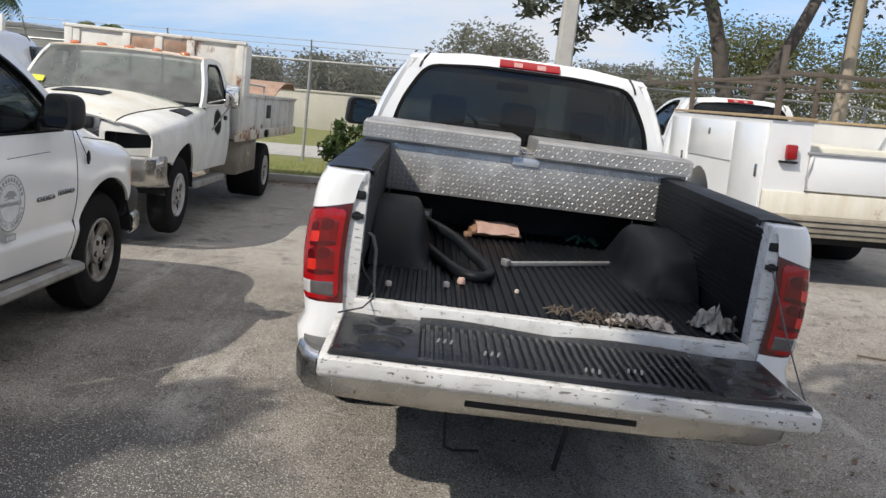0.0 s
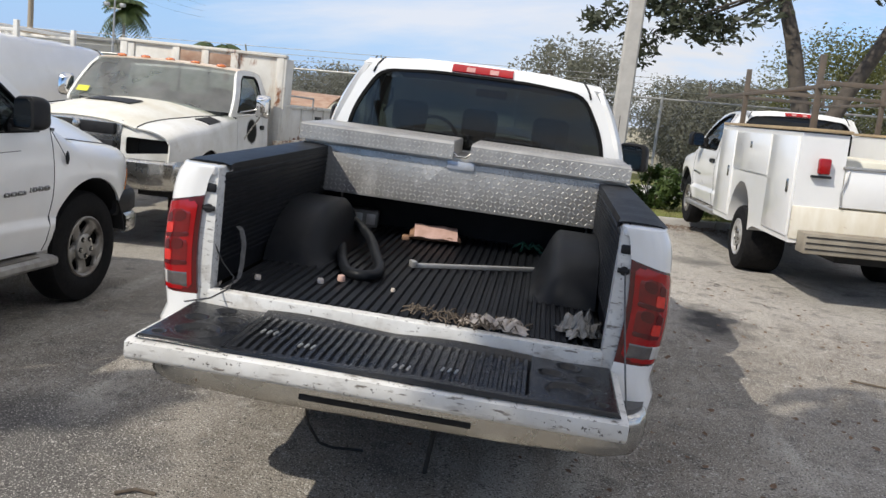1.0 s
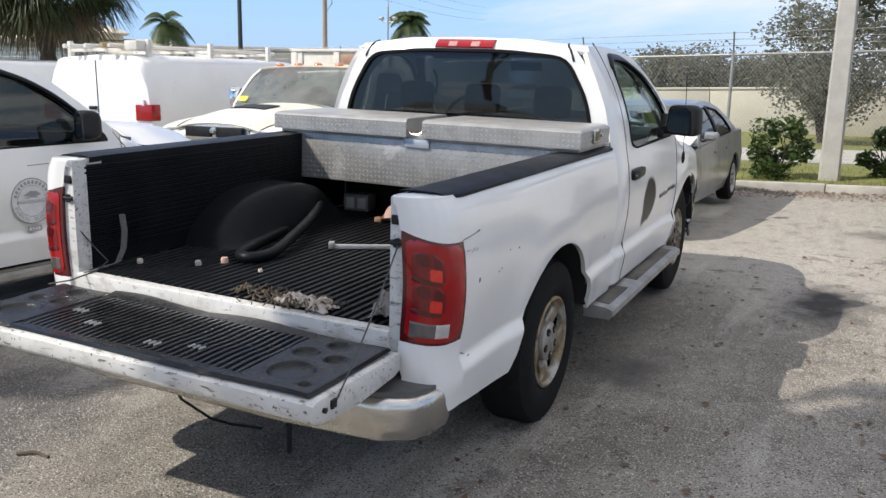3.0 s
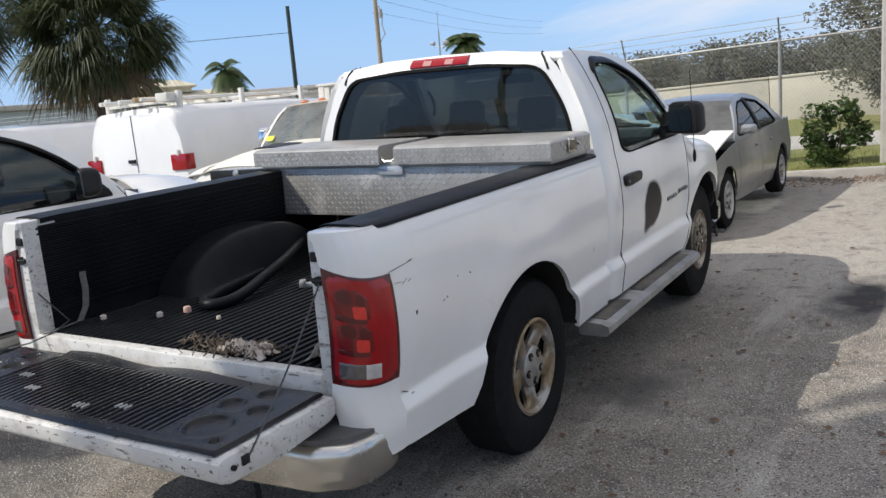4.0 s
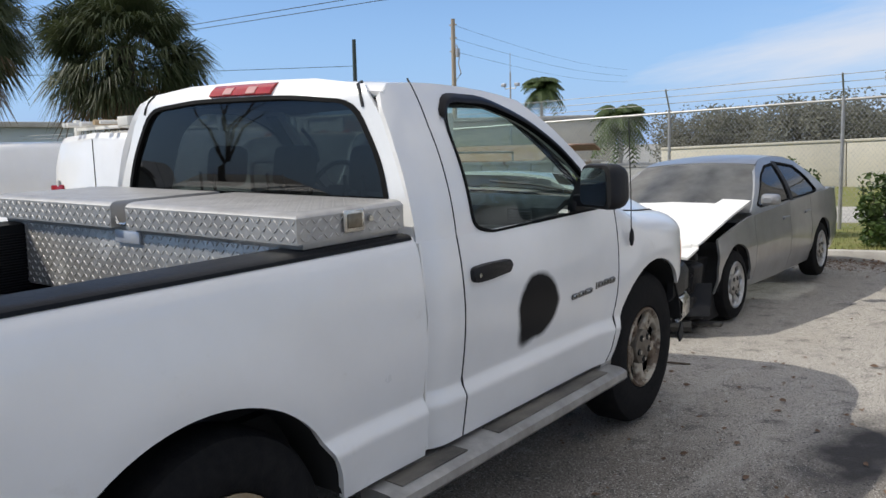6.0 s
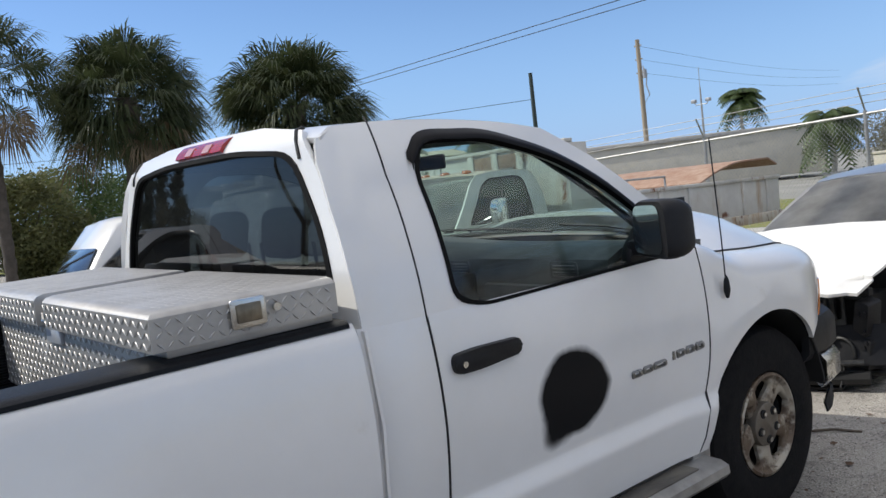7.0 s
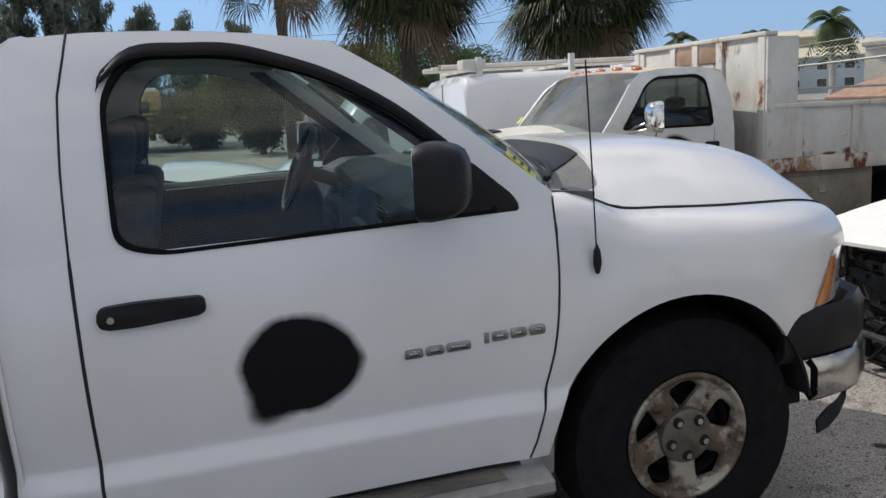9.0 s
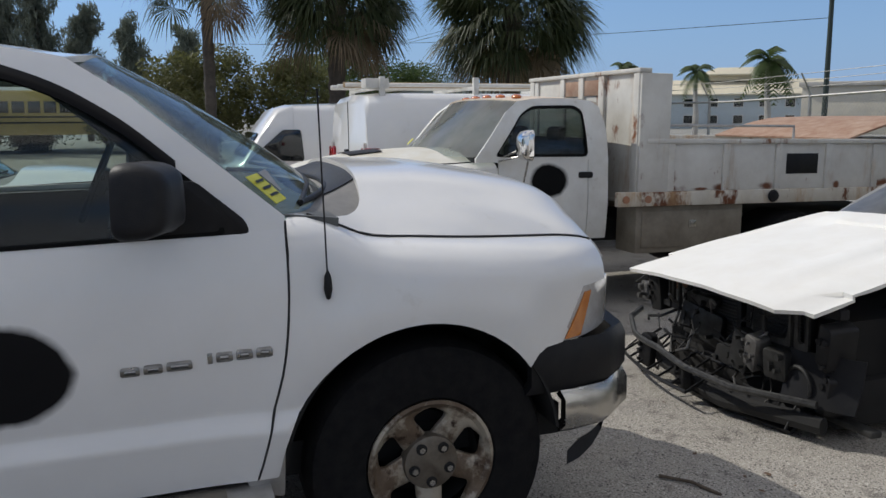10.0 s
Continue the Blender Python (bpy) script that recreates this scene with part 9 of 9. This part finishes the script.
def feather_palm(x, y, h, r, seed, label, n=34):
    """A tall slim palm with arching feather leaves."""
    rng = random.Random(seed)
    t = thing("palm_tree", label, "palm tree", pose(x, y, 0), "feather palms")
    bm = bmesh.new()
    tube(bm, [(0.1 * math.sin(k), 0, h * k / 6) for k in range(7)], 0.22, 8, taper=0.13)
    part("trunk", bm, concrete, t)
    vs, fs = [], []
    for k in range(n):
        az = 2 * math.pi * k / n * 2.4 + rng.uniform(-0.2, 0.2)
        el = rng.uniform(-0.25, 1.45)
        d = Vector((math.cos(az), math.sin(az), 0))
        pts = []
        for q in range(9):
            f = q / 8
            pts.append(Vector((0.1 * math.sin(6), 0, h)) + d * r * 0.8 * f * math.cos(el * (1 - 0.5 * f)) + Vector((0, 0, r * (1.25 * math.sin(el) * f - 1.0 * f * f))))
        for q in range(8):
            s = (pts[q + 1] - pts[q]).normalized()
            w = s.cross(Vector((0, 0, 1))).normalized()
            for sg in (1, -1):
                for z in (0.0, 0.5):
                    c = pts[q].lerp(pts[q + 1], z)
                    L = r * 0.30 * math.sin(math.pi * min(0.95, (q + z + 1.2) / 9.5))
                    tip = c + w * sg * L + s * L * 0.5 + Vector((0, 0, -L * 0.55))
                    b = len(vs)
                    vs += [c, c + s * r * 0.075, tip]
                    fs.append((b, b + 1, b + 2))
    me = bpy.data.meshes.new("crown")
    me.from_pydata([tuple(v) for v in vs], [], fs)
    me.materials.append(frond_g)
    ob = new("crown", me)
    ob.parent = t
    return t


sabal(-15.9, 10.8, 4.35, 2.4, 51, "cabbage palm with a dense shaggy head behind the vans", 190)
sabal(-15.0, 6.2, 4.5, 2.0, 52, "cabbage palm with a shaggy head behind the vans", 165)
sabal(-14.6, 3.45, 4.9, 1.75, 53, "cabbage palm with an open head and bare trunk", 52, 0.115)

# -- poles, wires, fence --


def timber_pole(x, y, h, label, mat, r=0.14, arms=True):
    t = thing("utility_pole", label, "pole", pose(x, y, 0))
    bm = bmesh.new()
    tube(bm, [(0, 0, 0), (0, 0, h / 2), (0, 0, h)], r, 10, taper=r * 0.75)
    part("shaft", bm, mat, t)
    if arms:
        for z in (h - 0.5, h - 1.6, h - 2.7):
            bm = bmesh.new()
            box(bm, -0.35, 0.35, -0.05, 0.05, z - 0.05, z + 0.05, 0.01)
            part("cross_arm", bm, wood_pole, t)
        bm = bmesh.new()
        tube(bm, [(0.3, 0, h - 2.2), (0.65, 0, h - 2.9), (0.5, 0, h - 3.8), (0.75, 0, h - 4.6), (0.2, 0, h - 5.2)], 0.05, 6)
        cyl(bm, 0.18, (0.45, 0, h - 3.2), (0.45, 0, h - 2.5), 10)
        part("transformer", bm, galv, t)
    return t


timber_pole(-40.0, 58.0, 12.3, "tall weathered timber power pole with fittings", wood_pole, 0.24)
timber_pole(-26.3, 30.5, 7.0, "dark green steel pole", green_pole, 0.13, False)
timber_pole(7.9, 13.2, 8.5, "weathered timber pole beside the tree", wood_pole, 0.16, False)
for x, y, z in ((-41.8, 76.1, 7.2), (-25.9, 60.7, 3.3)):
    feather_palm(x, y, z, 3.3, int(abs(x)), "tall feather palm against the sky", 46)
feather_palm(-36.5, 36.0, 4.5, 2.2, 7, "bright green feather palm beside the building", 20)
feather_palm(-52.0, 36.0, 4.6, 2.0, 8, "feather palm before the building", 15)
feather_palm(-46.0, 38.0, 4.3, 1.8, 9, "feather palm before the building", 15)
for i, (a, b, sag, r) in enumerate((((-26.3, 30.5, 5.7), (-60.0, 5.0, 6.6), 0.5, 0.014), ((-60.0, 18.0, 6.2), (45.0, 17.0, 6.0), 0.1, 0.012), ((-60.0, 18.6, 6.2), (45.0, 17.6, 6.0), 0.15, 0.012), ((-40.0, 58.0, 11.8), (-58.0, 133.0, 13.6), 0.7, 0.012), ((-40.0, 58.0, 10.7), (-58.0, 133.0, 12.6), 0.7, 0.012), ((-40.0, 58.0, 9.6), (-58.0, 133.0, 11.6), 0.7, 0.012))):
    bm = bmesh.new()
    A, B = Vector(a), Vector(b)
    tube(bm, [A.lerp(B, k / 14) + Vector((0, 0, -sag * math.sin(math.pi * k / 14))) for k in range(15)], r, 5)
    tagged(part("power_line", bm, cable), "thin black overhead power line", "cable", "overhead lines")
# floodlight mast and sign
mast = thing("floodlight_mast", "slim grey mast with floodlights", "lamp", pose(-26.2, 45.0, 0))
bm = bmesh.new()
tube(bm, [(0, 0, 0), (0, 0, 6.2)], 0.09, 8, taper=0.05)
tube(bm, [(0, 0, 5.2), (0, 0, 7.4)], 0.02, 6)
part("shaft", bm, galv, mast)
for s in (1, -1):
    bm = bmesh.new()
    tube(bm, [(0, 0, 5.2), (s * 0.35, 0, 5.15), (s * 0.5, 0, 5.35)], 0.03, 6)
    box(bm, s * 0.5 - 0.14, s * 0.5 + 0.14, -0.12, 0.12, 5.3, 5.5, 0.02)
    part("floodlight", bm, galv, mast)

FY = 14.1
fence = thing("chain_link_fence", "tall galvanised chain-link fence with barbed wire", "fence")
for k in range(26):
    x = -46 + 3.05 * k
    g = raised(x)
    bm = bmesh.new()
    cyl(bm, 0.032, (x, FY, g), (x, FY, g + 2.34), 8)
    tube(bm, [(x, FY, g + 2.34), (x + 0.02, FY - 0.26, g + 2.72)], 0.016, 6)
    part("post", bm, galv, fence)


def along(dy, z, r, sides):
    bm = bmesh.new()
    tube(bm, [(x, FY + dy, z + raised(x)) for x in [-48 + 0.5 * k for k in range(159)]], r, sides)
    return bm


part("top_rail", along(0, 2.29, 0.024, 8), galv, fence)
for dy, z in ((-0.09, 2.46), (-0.17, 2.58), (-0.25, 2.70)):
    part("barbed_wire", along(dy, z, 0.006, 5), galv, fence)
vs, fs = [], []
H0, H1, P = 0.12, 2.28, 0.075
for k in range(int(79 / P)):
    for sg in (1, -1):
        x0 = -48 + k * P
        x1 = x0 + sg * (H1 - H0) * 0.8
        b = len(vs)
        w = 0.0022
        g0, g1 = raised(x0), raised(x1)
        vs += [(x0 - w, FY, H0 + g0), (x0 + w, FY, H0 + g0), (x1 + w, FY, H1 + g1), (x1 - w, FY, H1 + g1)]
        fs.append((b, b + 1, b + 2, b + 3))
me = bpy.data.meshes.new("mesh_wire")
me.from_pydata(vs, [], fs)
me.materials.append(galv)
ob = tagged(new("mesh_wire", me), "diamond mesh of thin steel wire", kind="stuff")
ob.parent = fence

# -- the building far behind the dump truck --
bld = thing("apartment_building", "pale two-storey building with a tan hipped roof", "building", pose(-90, 76.5, -0.7, 0, 0, 52))
bm = bmesh.new()
box(bm, -14, 14, -5, 5, 0, 4.6, 0.05)
part("wall", bm, pale_blue, bld)


def hip(x0, x1, y0, y1, z0, z1, inset, over=0.8):
    bm = bmesh.new()
    a = [(x0 - over, y0 - over, z0), (x1 + over, y0 - over, z0), (x1 + over, y1 + over, z0), (x0 - over, y1 + over, z0)]
    c = [(x, y, z0 + 0.18) for x, y, _ in a]
    d = [(x0 + inset, y0 + inset, z1), (x1 - inset, y0 + inset, z1), (x1 - inset, y1 - inset, z1), (x0 + inset, y1 - inset, z1)]
    vr = grid(bm, [a, c, d], close=True)
    bm.faces.new(vr[0][::-1]), bm.faces.new(vr[-1])
    return bm


rf = part("roof", hip(-14, 14, -5, 5, 4.5, 6.6, 4.2), tan_roof, bld, "tan hipped roof")
bm = bmesh.new()
box(bm, -4.4, 4.4, -1.8, 1.8, 6.4, 7.1)
part("clerestory", bm, tan_roof, rf)
part("upper_roof", hip(-4.4, 4.4, -1.8, 1.8, 7.1, 8.2, 1.7, 0.7), tan_roof, rf)
for k in range(9):
    for z in (0.9, 3.0):
        x = -12.2 + 3.05 * k
        win = new("window")
        win.parent = bld
        bm = bmesh.new()
        box(bm, x - 0.62, x + 0.62, -5.06, -4.98, z, z + 1.15, 0.02)
        part("frame", bm, white_old, win)
        bm = bmesh.new()
        box(bm, x - 0.54, x + 0.54, -5.08, -5.05, z + 0.08, z + 1.07)
        part("pane", bm, dark_glass, win)
bld2 = thing("warehouse", "low pale flat-roofed warehouse beyond the fence", "building", pose(-42, 62, 0, 0, 0, 35))
bm = bmesh.new()
box(bm, -13, 13, -5, 5, 0, 3.6, 0.05)
part("wall", bm, wallm, bld2)
bm = bmesh.new()
box(bm, -13.2, 13.2, -5.2, 5.2, 3.6, 3.95, 0.05)
part("parapet", bm, concrete, bld2)
bld3 = thing("shed", "long low pale building behind the vans", "building", pose(-30, 17.5, 0, 0, 0, 85))
bm = bmesh.new()
box(bm, -5, 5, -3, 3, -0.45, 2.6, 0.05)
part("wall", bm, pale_blue, bld3)
bm = bmesh.new()
box(bm, -5.3, 5.3, -3.3, 3.3, 2.6, 2.8, 0.03)
part("roof", bm, concrete, bld3)

# -- school bus and far trees to the west --
bus = thing("school_bus", "yellow school bus parked far across the yard", "bus", pose(-47, -3.5, 0, 0, 0, 90))
bm = bmesh.new()
rows = []
for x, k in ((-5.0, 0.96), (-4.9, 1.0), (3.2, 1.0), (3.4, 0.97)):
    half = [(1.2, 0.6), (1.22, 1.5), (1.2, 2.5), (1.05, 2.85), (0.6, 3.02), (0, 3.06)]
    rows.append([(x, y * k, z * k) for y, z in half] + [(x, -y * k, z * k) for y, z in half[-2::-1]])
vr = grid(bm, rows)
bm.faces.new(vr[0]), bm.faces.new(vr[-1][::-1])
part("body", bm, bus_yel, bus)
bm = bmesh.new()
rows = [[(x, y, z) for y, z in [(1.10 * math.cos(a), 2.62 + 0.50 * math.sin(a)) for a in [math.pi * k / 12 for k in range(13)]]] for x in (-4.95, 3.25)]
grid(bm, rows)
thick(bm, 0.02, (0, 0, 1))
part("roof", bm, white_old, bus, "white roof")
bm = bmesh.new()
box(bm, 3.3, 4.9, -1.0, 1.0, 0.6, 1.75, 0.15)
part("bonnet", bm, bus_yel, bus)
for s in (1, -1):
    for k in range(10):
        bm = bmesh.new()
        box(bm, -4.6 + 0.76 * k, -4.0 + 0.76 * k, min(s * 1.2, s * 1.235), max(s * 1.2, s * 1.235), 1.75, 2.35, 0.02)
        part("window", bm, dark_glass, bus)
    for z in (1.2, 1.5):
        bm = bmesh.new()
        box(bm, -4.9, 3.2, min(s * 1.21, s * 1.24), max(s * 1.21, s * 1.24), z, z + 0.08)
        part("black_stripe", bm, black_pl, bus)
    for x in (-3.2, 3.9):
        wheel(bus, x, s * 1.1, 0.5, 0.5, s, 0.26, 0.3, steel_rim, 4)
for o in bus.children:
    if o.name.startswith("wheel"):
        o.matrix_local = pose(*o.location, 0, 0, 90) @ Matrix.Diagonal((1 if o.location.y < 0 else -1, 1, 1, 1))
for x, y, h, sp, sd, mt in ((-34, 8.5, 4.2, 2.4, 61, leaf_yel), (-36, 4.5, 4.6, 2.6, 62, leaf_yel), (-42, 12, 5.0, 3.5, 63, leaf_m), (-46, 2, 2.9, 2.8, 64, leaf_yel), (-44, -9, 3.4, 3.2, 65, leaf_yel), (-50, -4, 3.3, 3.2, 66, leaf_tree), (-40, -14, 4.6, 3.4, 67, leaf_tree), (-48, 18, 4.6, 3.5, 68, leaf_m)):
    broad_tree(x, y, h, sp, sd, "leafy tree far across the yard", mt, 22000, 0.11, 0.16, 110, 0.12, "trees across the yard")


def casuarina(x, y, h, r, seed):
    rng = random.Random(seed)
    t = thing("tree", "tall wispy dark casuarina far off", "tree", pose(x, y, 0), "casuarinas")
    bm = bmesh.new()
    limb(bm, (0, 0, 0), (0.2, 0, h), 0.22, 0.03, rng, 0.02)
    spots = []
    for k in range(46):
        z = lerp(0.12, 1.02, k / 45) * h
        a = rng.uniform(0, 6.28)
        w = r * (1 - 0.72 * k / 45) * rng.uniform(0.4, 1.15)
        e = (w * math.cos(a), w * math.sin(a), z + rng.uniform(0.5, 1.0))
        limb(bm, (0, 0, z - 0.3), e, 0.04, 0.01, rng, n=3)
        spots += [(Vector((0, 0, z)).lerp(Vector(e), f), r * rng.uniform(0.2, 0.40) * (1 - 0.4 * k / 45), 60) for f in (0.25, 0.6, 1.0)]
    part("trunk", bm, bark, t)
    leaves_mesh("crown", spots, 0.10, pine_m, t, rng, flat=3.0, long=5.0)


for k, (x, y, h) in enumerate(((-52, -6, 9.5), (-53, -3.5, 9), (-50, -9, 10.5), (-51, -13, 10.5), (-55, 1.5, 6.6), (-49, -17, 12), (-56, 5, 6.4), (-54, -1, 7.2), (-49.5, -11, 9.6), (-52, -7.6, 9.8), (-50.5, -15, 11), (-51, -4.8, 8.6))):
    casuarina(x, y, h, 2.0, 80 + k)
# unseen trees added behind the camera only for the shade they cast
broad_tree(-2.75, -6.45, 9.2, 2.0, 91, "broad unseen tree added to cast shade over the pickup's right side", leaf_m, 8000, 0.20, 0.13, 60, 0.74, "shade trees")
broad_tree(-9.7, -6.7, 8.8, 1.9, 92, "unseen tree added to cast shade between the trucks", leaf_m, 8000, 0.20, 0.11, 40, 0.74, "shade trees")
